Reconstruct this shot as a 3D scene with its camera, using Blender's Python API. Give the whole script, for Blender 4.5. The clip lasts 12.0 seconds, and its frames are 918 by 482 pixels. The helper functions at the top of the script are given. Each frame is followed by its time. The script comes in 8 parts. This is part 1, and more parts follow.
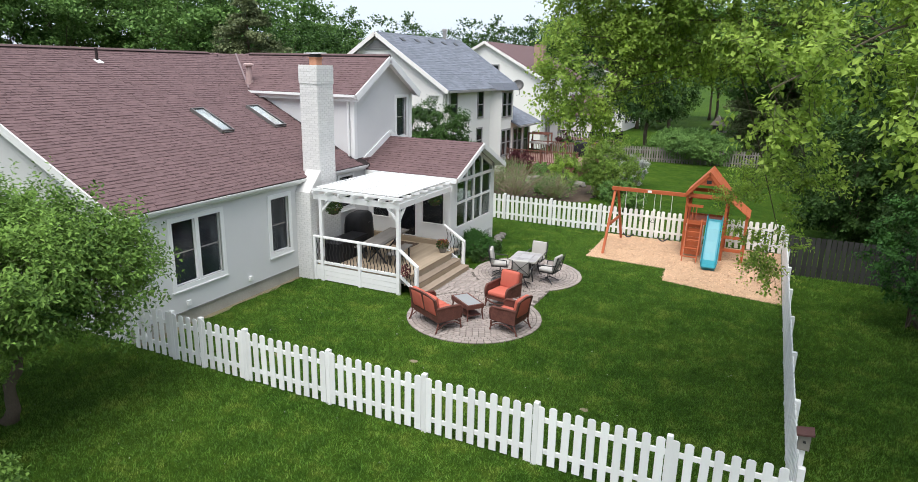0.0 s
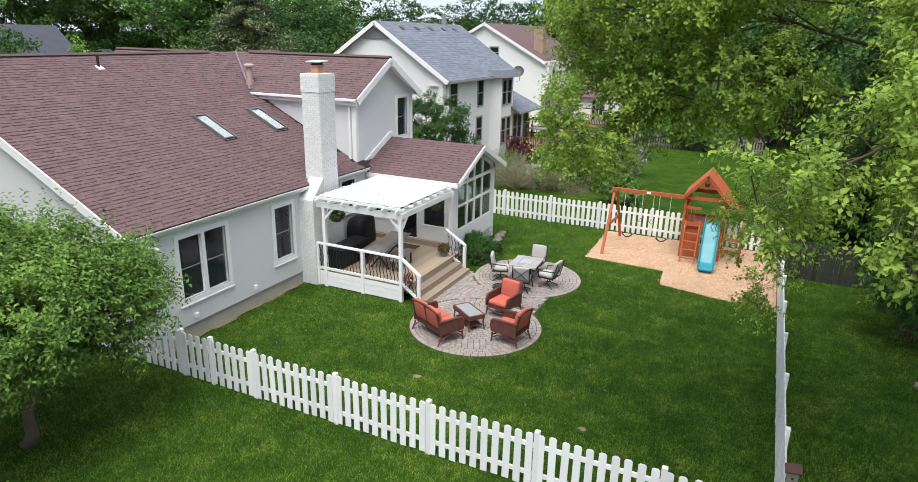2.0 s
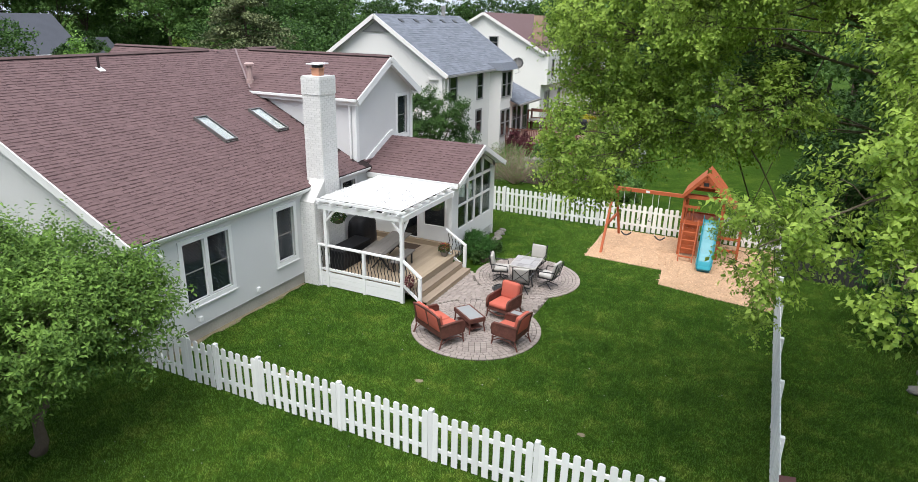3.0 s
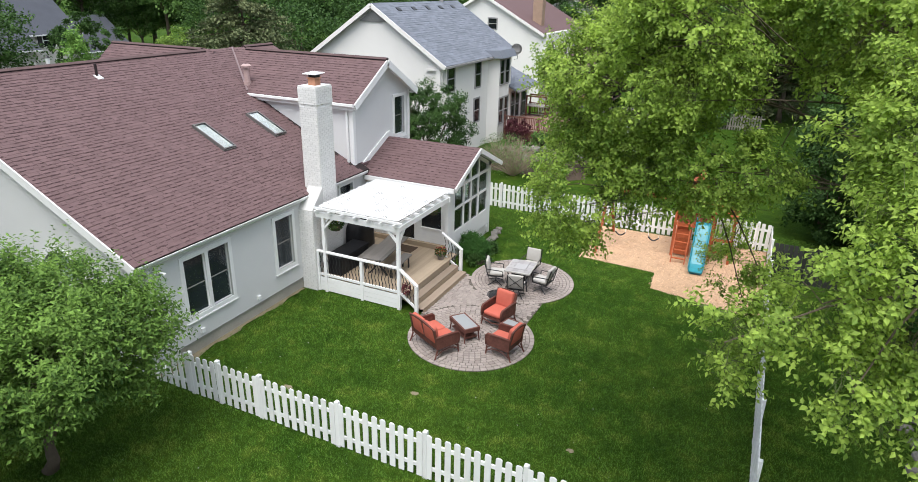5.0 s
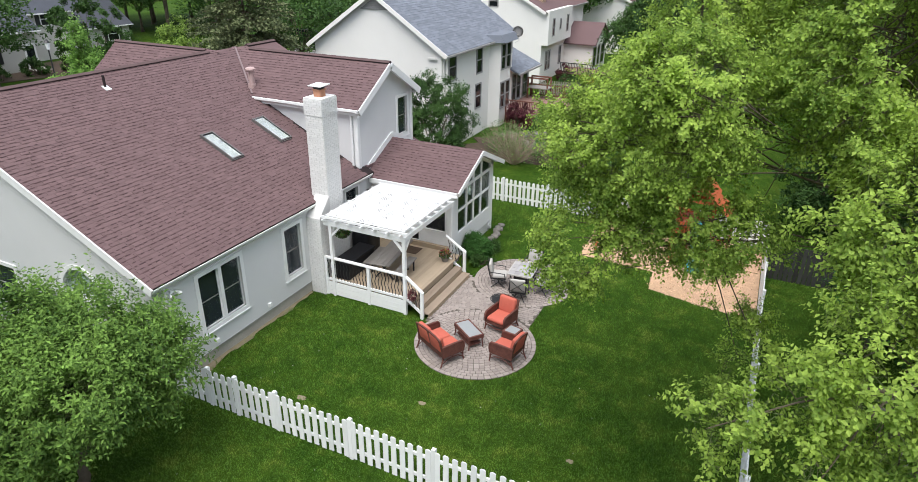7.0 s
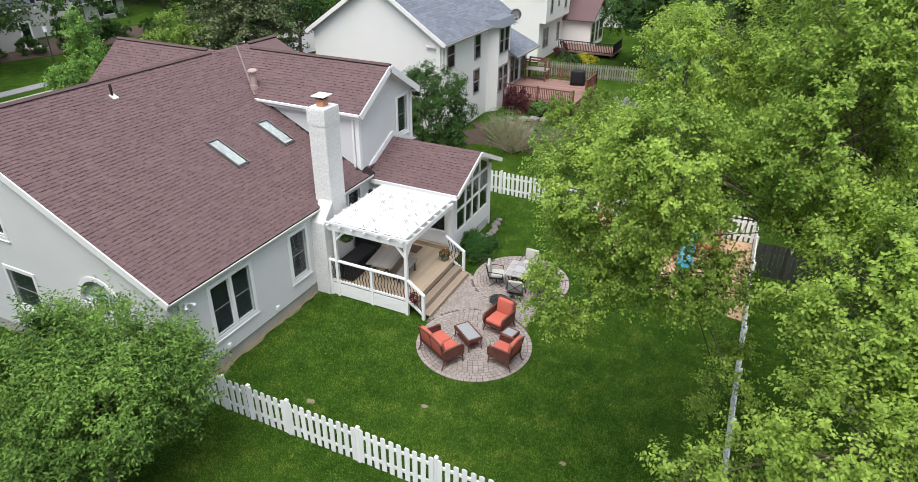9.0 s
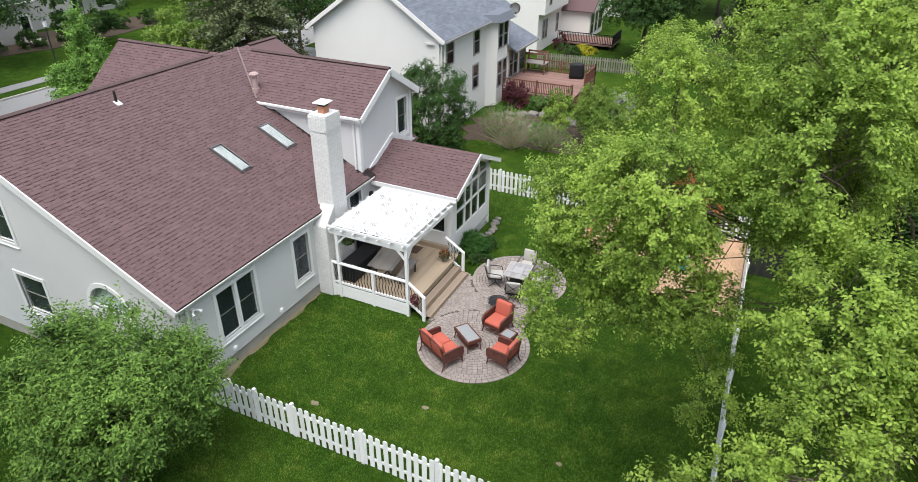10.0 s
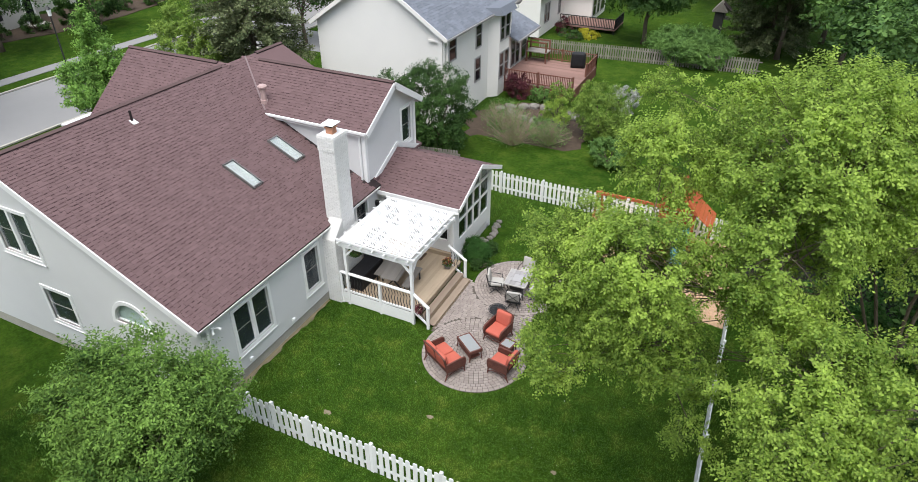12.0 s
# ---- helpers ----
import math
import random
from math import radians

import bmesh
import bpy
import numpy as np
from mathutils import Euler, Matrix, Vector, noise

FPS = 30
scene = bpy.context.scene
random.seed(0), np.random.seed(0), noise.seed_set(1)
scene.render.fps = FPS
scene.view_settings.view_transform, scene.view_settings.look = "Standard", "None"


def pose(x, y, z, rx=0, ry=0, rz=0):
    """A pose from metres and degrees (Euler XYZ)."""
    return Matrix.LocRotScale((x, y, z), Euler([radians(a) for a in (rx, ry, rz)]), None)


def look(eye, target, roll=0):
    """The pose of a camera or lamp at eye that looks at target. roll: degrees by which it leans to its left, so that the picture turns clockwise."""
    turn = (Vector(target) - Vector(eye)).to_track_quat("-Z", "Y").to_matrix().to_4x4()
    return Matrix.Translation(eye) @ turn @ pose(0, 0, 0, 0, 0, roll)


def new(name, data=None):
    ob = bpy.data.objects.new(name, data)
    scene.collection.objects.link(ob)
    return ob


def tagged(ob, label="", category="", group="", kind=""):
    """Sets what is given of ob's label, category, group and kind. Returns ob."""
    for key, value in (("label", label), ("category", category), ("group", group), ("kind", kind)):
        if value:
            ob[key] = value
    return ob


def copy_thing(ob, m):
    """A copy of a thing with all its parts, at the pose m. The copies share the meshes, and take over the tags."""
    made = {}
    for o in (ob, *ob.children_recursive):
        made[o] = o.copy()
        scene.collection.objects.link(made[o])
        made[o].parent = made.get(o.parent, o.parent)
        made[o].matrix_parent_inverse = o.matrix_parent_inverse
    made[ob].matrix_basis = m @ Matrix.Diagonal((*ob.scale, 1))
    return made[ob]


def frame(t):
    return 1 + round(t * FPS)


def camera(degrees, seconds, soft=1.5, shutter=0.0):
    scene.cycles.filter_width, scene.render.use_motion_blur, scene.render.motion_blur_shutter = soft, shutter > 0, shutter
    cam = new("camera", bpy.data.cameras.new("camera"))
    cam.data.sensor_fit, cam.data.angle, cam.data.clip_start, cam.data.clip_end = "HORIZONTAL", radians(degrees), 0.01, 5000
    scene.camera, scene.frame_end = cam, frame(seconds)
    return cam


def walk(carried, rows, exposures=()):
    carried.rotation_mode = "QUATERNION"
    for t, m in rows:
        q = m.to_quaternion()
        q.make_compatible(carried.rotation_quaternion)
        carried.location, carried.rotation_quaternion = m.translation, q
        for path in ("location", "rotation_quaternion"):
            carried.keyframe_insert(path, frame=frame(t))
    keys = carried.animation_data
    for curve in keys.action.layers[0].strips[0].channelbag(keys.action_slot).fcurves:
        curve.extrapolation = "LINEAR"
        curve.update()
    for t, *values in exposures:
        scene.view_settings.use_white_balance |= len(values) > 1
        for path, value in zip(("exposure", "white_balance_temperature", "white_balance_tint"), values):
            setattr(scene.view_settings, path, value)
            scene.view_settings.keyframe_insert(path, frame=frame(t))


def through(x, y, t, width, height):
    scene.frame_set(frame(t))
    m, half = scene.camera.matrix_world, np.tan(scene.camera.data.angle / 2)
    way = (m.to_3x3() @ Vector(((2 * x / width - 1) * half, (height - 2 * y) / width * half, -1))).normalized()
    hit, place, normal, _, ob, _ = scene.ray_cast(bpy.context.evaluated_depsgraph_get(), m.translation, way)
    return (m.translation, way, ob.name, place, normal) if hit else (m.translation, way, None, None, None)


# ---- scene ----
cam = camera(71.5, 12.0, soft=0.75)
PATH = [
    (0, (0.369, 0.149, 6.984), (-0.67, 2.325, 6.326), 1.2),
    (0.5, (0.339, 0.133, 7.282), (-0.696, 2.304, 6.601), 1.2),
    (1, (0.34, 0.161, 7.604), (-0.693, 2.324, 6.894), 1.2),
    (1.5, (0.299, 0.145, 7.891), (-0.726, 2.303, 7.154), 1.2),
    (2, (0.255, 0.133, 8.207), (-0.764, 2.284, 7.44), 1.2),
    (2.5, (0.23, 0.128, 8.492), (-0.784, 2.27, 7.698), 1.2),
    (3, (0.186, 0.114, 8.793), (-0.819, 2.25, 7.969), 1.2),
    (5, (0.276, 0.235, 10.092), (-0.711, 2.334, 9.159), 1.2),
    (5.5, (0.216, 0.25, 10.471), (-0.77, 2.336, 9.508), 1.1),
    (6, (0.168, 0.222, 10.906), (-0.811, 2.295, 9.91), 1.0),
    (6.5, (0.168, 0.219, 11.287), (-0.805, 2.279, 10.259), 0.9),
    (7, (0.169, 0.198, 11.664), (-0.796, 2.245, 10.602), 0.8),
    (9, (0.166, 0.061, 13.305), (-0.764, 2.054, 12.116), 0.7),
    (9.5, (0.191, 0.016, 13.705), (-0.731, 1.998, 12.489), 0.7),
    (10, (0.23, -0.015, 14.107), (-0.688, 1.951, 12.866), 0.5),
    (10.5, (0.246, -0.033, 14.566), (-0.666, 1.919, 13.299), 0.5),
    (11, (0.264, -0.055, 15.109), (-0.643, 1.88, 13.81), 0.4),
    (11.5, (0.242, -0.05, 15.654), (-0.655, 1.869, 14.326), 0.5),
    (12, (0.231, -0.068, 16.235), (-0.664, 1.831, 14.876), 0.4),
]
# the clip's camera stops down slightly as it climbs
walk(cam, [(t, look(eye, target, roll)) for t, eye, target, roll in PATH], exposures=((0, 0.3), (6, 0.26), (12, 0.18)))

# ---- light: bright overcast sky, wide soft sun ----
world = bpy.data.worlds.new("sky")
scene.world = world
world.use_nodes = True
wn, wl = world.node_tree.nodes, world.node_tree.links
sky = wn.new("ShaderNodeTexSky")
sky.sky_type = "NISHITA"
sky.sun_disc = False
sky.sun_elevation, sky.sun_rotation = radians(65), radians(171)
sky.air_density, sky.dust_density, sky.ozone_density = 1.0, 4.0, 1.0
cloud = wn.new("ShaderNodeMix")
cloud.data_type = "RGBA"
cloud.inputs["Factor"].default_value = 0.8
wl.new(sky.outputs[0], cloud.inputs["A"])
cloud.inputs["B"].default_value = (7.0, 7.8, 9.3, 1)
wl.new(cloud.outputs["Result"], wn["Background"].inputs["Color"])
wn["Background"].inputs["Strength"].default_value = 0.121
sun = new("sun", bpy.data.lights.new("sun", "SUN"))
sun.data.energy, sun.data.angle, sun.data.color = 3.75, radians(48), (1.0, 0.985, 0.965)
sun.matrix_world = look((1.5, -11, 26), (0, 0, 0))


# ---- materials ----
def material(name, rough=0.7, metal=0.0):
    m = bpy.data.materials.new(name)
    m.use_nodes = True
    p = m.node_tree.nodes["Principled BSDF"]
    p.inputs["Roughness"].default_value, p.inputs["Metallic"].default_value = rough, metal
    p.inputs["Specular IOR Level"].default_value = 0.5 if rough < 0.5 else 0.2
    return m, m.node_tree.nodes, m.node_tree.links, p


def noise_tex(n, l, scale, detail=4.0, rough=0.6, coords=None, stretch=None):
    t = n.new("ShaderNodeTexNoise")
    t.inputs["Scale"].default_value, t.inputs["Detail"].default_value, t.inputs["Roughness"].default_value = scale, detail, rough
    if coords is None:
        coords = n.new("ShaderNodeTexCoord").outputs["Object"]
    if stretch:
        mp = n.new("ShaderNodeMapping")
        mp.inputs["Scale"].default_value = stretch
        l.new(coords, mp.inputs["Vector"])
        coords = mp.outputs["Vector"]
    l.new(coords, t.inputs["Vector"])
    return t


def ramp(n, l, fac, stops):
    r = n.new("ShaderNodeValToRGB")
    e = r.color_ramp.elements
    e[0].position, e[0].color = stops[0][0], (*stops[0][1], 1)
    e[1].position, e[1].color = stops[-1][0], (*stops[-1][1], 1)
    for pos, c in stops[1:-1]:
        k = e.new(pos)
        k.color = (*c, 1)
    l.new(fac, r.inputs["Fac"])
    return r.outputs["Color"]


def mix(n, l, fac, a, b, mode="MIX"):
    x = n.new("ShaderNodeMix")
    x.data_type, x.blend_type = "RGBA", mode
    for sock, v in ((x.inputs["Factor"], fac), (x.inputs["A"], a), (x.inputs["B"], b)):
        if isinstance(v, (int, float)):
            sock.default_value = v
        elif isinstance(v, tuple):
            sock.default_value = (*v, 1)
        else:
            l.new(v, sock)
    return x.outputs["Result"]


def bump(n, l, p, height, strength=0.3, dist=0.01):
    b = n.new("ShaderNodeBump")
    b.inputs["Strength"].default_value, b.inputs["Distance"].default_value = strength, dist
    l.new(height, b.inputs["Height"])
    l.new(b.outputs["Normal"], p.inputs["Normal"])


def mul(c, k):
    return tuple(min(1.0, v * k) for v in c)


def simple(name, c, rough=0.6, metal=0.0, var=0.18, grain=40.0, patch=2.0, rel=0.15, stretch=None, vary=""):
    """A surface with variation at two scales; vary: 'object' or 'island' for a tone of its own per piece."""
    m, n, l, p = material(name, rough, metal)
    a, b = noise_tex(n, l, patch, 3.0), noise_tex(n, l, grain, 4.0, stretch=stretch)
    col = ramp(n, l, a.outputs["Fac"], [(0.3, mul(c, 1 - var)), (0.7, mul(c, 1 + var))])
    col = mix(n, l, 0.5, col, ramp(n, l, b.outputs["Fac"], [(0.3, mul(c, 1 - var)), (0.7, mul(c, 1 + var))]))
    if vary:
        if vary == "object":
            r = n.new("ShaderNodeObjectInfo").outputs["Random"]
        else:
            r = n.new("ShaderNodeNewGeometry").outputs["Random Per Island"]
        col = mix(n, l, 0.6, col, ramp(n, l, r, [(0.0, mul(c, 1 - 2 * var)), (1.0, mul(c, 1 + 2 * var))]))
    l.new(col, p.inputs["Base Color"])
    bump(n, l, p, b.outputs["Fac"], rel)
    return m


def leaf_material(name, dark, light, through=0.35, gloss=0.18):
    m, n, l, p = material(name, 0.6)
    p.inputs["Specular IOR Level"].default_value = gloss
    r = n.new("ShaderNodeNewGeometry").outputs["Random Per Island"]
    a = noise_tex(n, l, 0.6, 2.0)
    col = mix(n, l, 0.45, ramp(n, l, r, [(0.0, dark), (0.55, mul(light, 0.8)), (0.8, light), (1.0, mul(light, 1.3))]), ramp(n, l, a.outputs["Fac"], [(0.35, dark), (0.65, light)]))
    l.new(col, p.inputs["Base Color"])
    tr = n.new("ShaderNodeBsdfTranslucent")
    l.new(col, tr.inputs["Color"])
    mx = n.new("ShaderNodeMixShader")
    mx.inputs[0].default_value = through
    l.new(p.outputs[0], mx.inputs[1])
    l.new(tr.outputs[0], mx.inputs[2])
    l.new(mx.outputs[0], n["Material Output"].inputs["Surface"])
    return m


def grass_ground():
    m, n, l, p = material("lawn", 0.95)
    p.inputs["Specular IOR Level"].default_value = 0.05
    big, mid, fine = noise_tex(n, l, 0.22, 5.0, 0.65), noise_tex(n, l, 1.3, 6.0, 0.72), noise_tex(n, l, 40.0, 4.0, 0.8)
    col = ramp(n, l, fine.outputs["Fac"], [(0.3, (0.01, 0.031, 0.003)), (0.5, (0.033, 0.08, 0.0075)), (0.7, (0.09, 0.155, 0.019))])
    col = mix(n, l, 0.5, col, ramp(n, l, mid.outputs["Fac"], [(0.38, (0.013, 0.036, 0.0035)), (0.52, (0.046, 0.094, 0.009)), (0.64, (0.14, 0.175, 0.027))]))
    col = mix(n, l, 0.4, col, ramp(n, l, big.outputs["Fac"], [(0.36, (0.020, 0.060, 0.0051)), (0.64, (0.072, 0.128, 0.0136))]))
    tuft = noise_tex(n, l, 7.0, 8.0, 0.75)
    col = mix(n, l, 1.0, col, ramp(n, l, tuft.outputs["Fac"], [(0.36, (0.6, 0.62, 0.6)), (0.6, (1, 1, 1))]), "MULTIPLY")
    l.new(col, p.inputs["Base Color"])
    bump(n, l, p, fine.outputs["Fac"], 0.8, 0.05)
    return m


def blade_material():
    m, n, l, p = material("grass_blades", 0.7)
    r = n.new("ShaderNodeNewGeometry").outputs["Random Per Island"]
    big, mid = noise_tex(n, l, 0.22, 5.0, 0.65), noise_tex(n, l, 1.3, 6.0, 0.72)
    col = ramp(n, l, r, [(0.0, (0.024, 0.083, 0.009)), (0.6, (0.1, 0.24, 0.028)), (1.0, (0.26, 0.4, 0.076))])
    col = mix(n, l, 0.6, col, ramp(n, l, mid.outputs["Fac"], [(0.38, (0.028, 0.078, 0.008)), (0.52, (0.125, 0.255, 0.026)), (0.64, (0.37, 0.43, 0.076))]))
    col = mix(n, l, 0.35, col, ramp(n, l, big.outputs["Fac"], [(0.36, (0.030, 0.098, 0.0119)), (0.64, (0.153, 0.264, 0.0425))]))
    tuft = noise_tex(n, l, 7.0, 8.0, 0.75)
    col = mix(n, l, 1.0, col, ramp(n, l, tuft.outputs["Fac"], [(0.36, (0.66, 0.68, 0.64)), (0.6, (1, 1, 1))]), "MULTIPLY")
    l.new(col, p.inputs["Base Color"])
    return m


def glass_material():
    m, n, l, p = material("window_glass", 0.04)
    p.inputs["Base Color"].default_value = (0.85, 0.9, 0.9, 1)
    p.inputs["Transmission Weight"].default_value = 1.0
    p.inputs["IOR"].default_value = 1.3
    return m


M_GRASS = grass_ground()
M_BLADE = blade_material()
M_SIDING = simple("pale_grey_stucco", (0.67, 0.67, 0.665), 0.85, var=0.035, grain=120, patch=0.7, rel=0.12)
M_WHITE = simple("white_paint", (0.8, 0.8, 0.79), 0.5, var=0.04, grain=30, patch=2.0, rel=0.05)
M_FENCE = simple("weathered_white_paint", (0.76, 0.76, 0.74), 0.65, var=0.07, grain=14, patch=3.0, rel=0.15, stretch=(6, 6, 1), vary="object")
M_SHINGLE = simple("plum_brown_asphalt_shingle", (0.142, 0.091, 0.091), 0.9, var=0.075, grain=160, patch=1.2, rel=0.4, vary="island")
M_SHINGLE_OB = simple("plum_brown_shingle_tab", (0.142, 0.091, 0.091), 0.9, var=0.0555, grain=160, patch=1.2, rel=0.4, vary="object")
M_UNDER = simple("dark_roof_felt", (0.03, 0.022, 0.022), 0.95, var=0.2)
M_GREYROOF = simple("blue_grey_asphalt_shingle", (0.17, 0.185, 0.215), 0.9, var=0.12, grain=130, patch=1.0, rel=0.4, vary="island")
M_CAP = simple("brown_ridge_shingle", (0.1, 0.066, 0.064), 0.9, var=0.2)
M_RIDGE = simple("dark_ridge_cap", (0.035, 0.026, 0.026), 0.9, var=0.2)
M_BRICKW = simple("white_painted_brick", (0.74, 0.73, 0.71), 0.75, var=0.035, grain=60, patch=3, rel=0.35, vary="island")
M_MORTAR = simple("painted_mortar", (0.56, 0.55, 0.53), 0.9, var=0.06)
M_CLAY = simple("terracotta_flue", (0.48, 0.24, 0.15), 0.85, var=0.15)
M_STEEL = simple("galvanised_steel", (0.55, 0.55, 0.54), 0.4, 0.8, var=0.08)
M_CONC = simple("concrete_foundation", (0.4, 0.38, 0.33), 0.9, var=0.15, grain=30, patch=1.5, rel=0.3)
M_DARKGLASS = simple("dark_window_pane", (0.012, 0.014, 0.017), 0.06, var=0.3, rel=0.0)
M_BLIND = simple("closed_blind", (0.024, 0.031, 0.045), 0.5, var=0.2, rel=0.05)
M_DECK = simple("tan_deck_board", (0.42, 0.33, 0.235), 0.75, var=0.1, grain=10, patch=2, rel=0.2, stretch=(8, 1, 8), vary="object")
M_PAVER = simple("tumbled_paver", (0.31, 0.265, 0.24), 0.9, var=0.11, grain=60, patch=2, rel=0.4, vary="object")
M_PAVER_IS = simple("tumbled_paver_joined", (0.31, 0.265, 0.24), 0.9, var=0.11, grain=60, patch=2, rel=0.4, vary="island")
M_SAND = simple("joint_sand", (0.11, 0.095, 0.08), 0.95, var=0.2)
M_CHIPS = simple("wood_chip_bed", (0.52, 0.345, 0.215), 0.95, var=0.25, grain=60, patch=1.5, rel=0.7)
M_CHIP = simple("wood_chips", (0.58, 0.385, 0.245), 0.9, var=0.2, vary="island")
M_CEDAR = simple("orange_stained_cedar", (0.42, 0.11, 0.045), 0.6, var=0.16, grain=12, patch=3, rel=0.2, stretch=(6, 6, 1))
M_TEAL = simple("teal_plastic", (0.035, 0.25, 0.3), 0.35, var=0.08, rel=0.02)
M_WICKER = simple("brown_wicker", (0.13, 0.052, 0.04), 0.7, var=0.4, grain=60, patch=6, rel=0.9)
M_ORANGE = simple("burnt_orange_fabric", (0.48, 0.12, 0.083), 0.85, var=0.1, grain=80, patch=4, rel=0.2)
M_GREYFAB = simple("light_grey_fabric", (0.42, 0.4, 0.37), 0.85, var=0.08, grain=80, patch=4, rel=0.2)
M_BLACK = simple("black_powder_coat", (0.02, 0.02, 0.021), 0.45, var=0.2)
M_COVER = simple("black_vinyl_cover", (0.018, 0.018, 0.02), 0.5, var=0.25, grain=8, patch=3, rel=0.3)
M_STONE = simple("grey_slate_tile", (0.3, 0.29, 0.29), 0.6, var=0.2, vary="object")
M_GREYWOOD = simple("grey_weathered_wood", (0.24, 0.22, 0.2), 0.75, var=0.15, grain=12, patch=2, rel=0.3, stretch=(8, 1, 8), vary="object")
M_BARK = simple("grey_brown_bark", (0.12, 0.095, 0.07), 0.95, var=0.3, grain=18, patch=3, rel=1.0, stretch=(3, 3, 0.6))
M_TWIG = simple("grey_green_twig", (0.1, 0.12, 0.05), 0.9, var=0.25)
M_LEAF_R = leaf_material("spring_green_leaves", (0.1, 0.2, 0.03), (0.46, 0.61, 0.115), 0.5, 0.28)
M_LEAF_L = leaf_material("grey_green_leaves", (0.022, 0.07, 0.013), (0.245, 0.405, 0.083), 0.28)
M_LEAF_Y = leaf_material("yellow_green_evergreen", (0.06, 0.13, 0.02), (0.26, 0.37, 0.07), 0.25)
M_LEAF_YG = leaf_material("bright_green_leaves", (0.06, 0.15, 0.03), (0.27, 0.46, 0.1), 0.35)
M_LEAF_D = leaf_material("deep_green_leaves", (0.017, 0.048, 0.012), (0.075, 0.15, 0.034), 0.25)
M_LEAF_F = leaf_material("far_green_leaves", (0.05, 0.12, 0.032), (0.185, 0.32, 0.08), 0.25)
M_SPRUCE = leaf_material("spruce_needles", (0.04, 0.065, 0.026), (0.19, 0.22, 0.1), 0.15)
M_MAROON_F = leaf_material("dark_maroon_leaves", (0.05, 0.014, 0.018), (0.14, 0.04, 0.05), 0.2)
M_YELLOWISH = leaf_material("yellow_green_leaves", (0.3, 0.3, 0.02), (0.55, 0.5, 0.05), 0.3)
M_GREYLEAF = leaf_material("pale_blossom_leaves", (0.25, 0.27, 0.22), (0.5, 0.5, 0.48), 0.3)
M_SILVER = simple("silvered_fence_board", (0.24, 0.22, 0.19), 0.9, var=0.2, vary="object")
M_ROAD = simple("pale_concrete_road", (0.25, 0.245, 0.24), 0.9, var=0.06, grain=20, patch=0.4, rel=0.1)
M_REDWOOD = simple("faded_red_brown_stain", (0.17, 0.075, 0.055), 0.75, var=0.2)
M_REDBOARD = simple("faded_red_deck_board", (0.25, 0.15, 0.125), 0.8, var=0.12, vary="object")
M_STUCCO2 = simple("cream_stucco", (0.8, 0.775, 0.735), 0.9, var=0.03, grain=100, patch=0.6, rel=0.1)
M_PALE = simple("pale_vinyl_siding", (0.5, 0.49, 0.45), 0.7, var=0.04, grain=9, patch=0.6, rel=0.3, stretch=(0.2, 0.2, 6))
M_GREYTRIM = simple("grey_trim", (0.3, 0.29, 0.28), 0.6, var=0.06)
M_DARKFENCE = simple("dark_aged_fence", (0.045, 0.045, 0.042), 0.9, var=0.25, vary="object")
M_GREYFENCE = simple("silvered_fence", (0.24, 0.22, 0.19), 0.9, var=0.2, vary="island")
M_ROCK = simple("grey_field_stone", (0.2, 0.185, 0.165), 0.9, var=0.35, grain=12, patch=2, rel=0.6)
M_SOIL = simple("dark_mulch", (0.075, 0.055, 0.04), 0.95, var=0.3, grain=50, patch=3, rel=0.7)
M_DIRT = simple("dry_tan_soil", (0.22, 0.185, 0.12), 0.95, var=0.25, grain=40, patch=3, rel=0.6)
M_GLASS = glass_material()
M_TINT = glass_material()
M_TINT.node_tree.nodes["Principled BSDF"].inputs["Base Color"].default_value = (0.34, 0.42, 0.4, 1)
M_STEP = simple("weathered_brown_tread", (0.29, 0.225, 0.17), 0.8, var=0.15, grain=10, patch=2, rel=0.25, stretch=(8, 1, 8), vary="object")
M_BOX = leaf_material("dark_glossy_leaves", (0.016, 0.06, 0.012), (0.07, 0.18, 0.035), 0.2)
M_TOPGLASS = simple("grey_table_glass", (0.27, 0.28, 0.28), 0.4, var=0.05, rel=0.0)


# ---- building helpers ----
def origin(ob):
    v = Vector((0, 0, 0))
    while ob is not None:
        v += ob.location
        ob = ob.parent
    return v


def part(name, bm, mat, parent=None, label="", smooth=False, recalc=True):
    """One mesh object out of a bmesh in world coordinates, under parent."""
    if recalc:
        bmesh.ops.recalc_face_normals(bm, faces=bm.faces)
    if parent is not None:
        bmesh.ops.translate(bm, verts=bm.verts, vec=-origin(parent))
    me = bpy.data.meshes.new(name)
    bm.to_mesh(me)
    bm.free()
    me.materials.append(mat)
    if smooth:
        me.shade_smooth()
    ob = new(name, me)
    ob.parent = parent
    if label:
        ob["label"] = label
    return ob


def piece(name, me, parent, m):
    ob = new(name, me)
    ob.parent = parent
    ob.matrix_basis = m
    return ob


def thing(name, loc, label, category, group="", kind=""):
    ob = new(name)
    ob.location = loc
    ob.empty_display_size = 0.2
    return tagged(ob, label, category, group, kind)


def alone(name, bm, mat, label, category, group="", kind="", smooth=False):
    return tagged(part(name, bm, mat, None, "", smooth), label, category, group, kind)


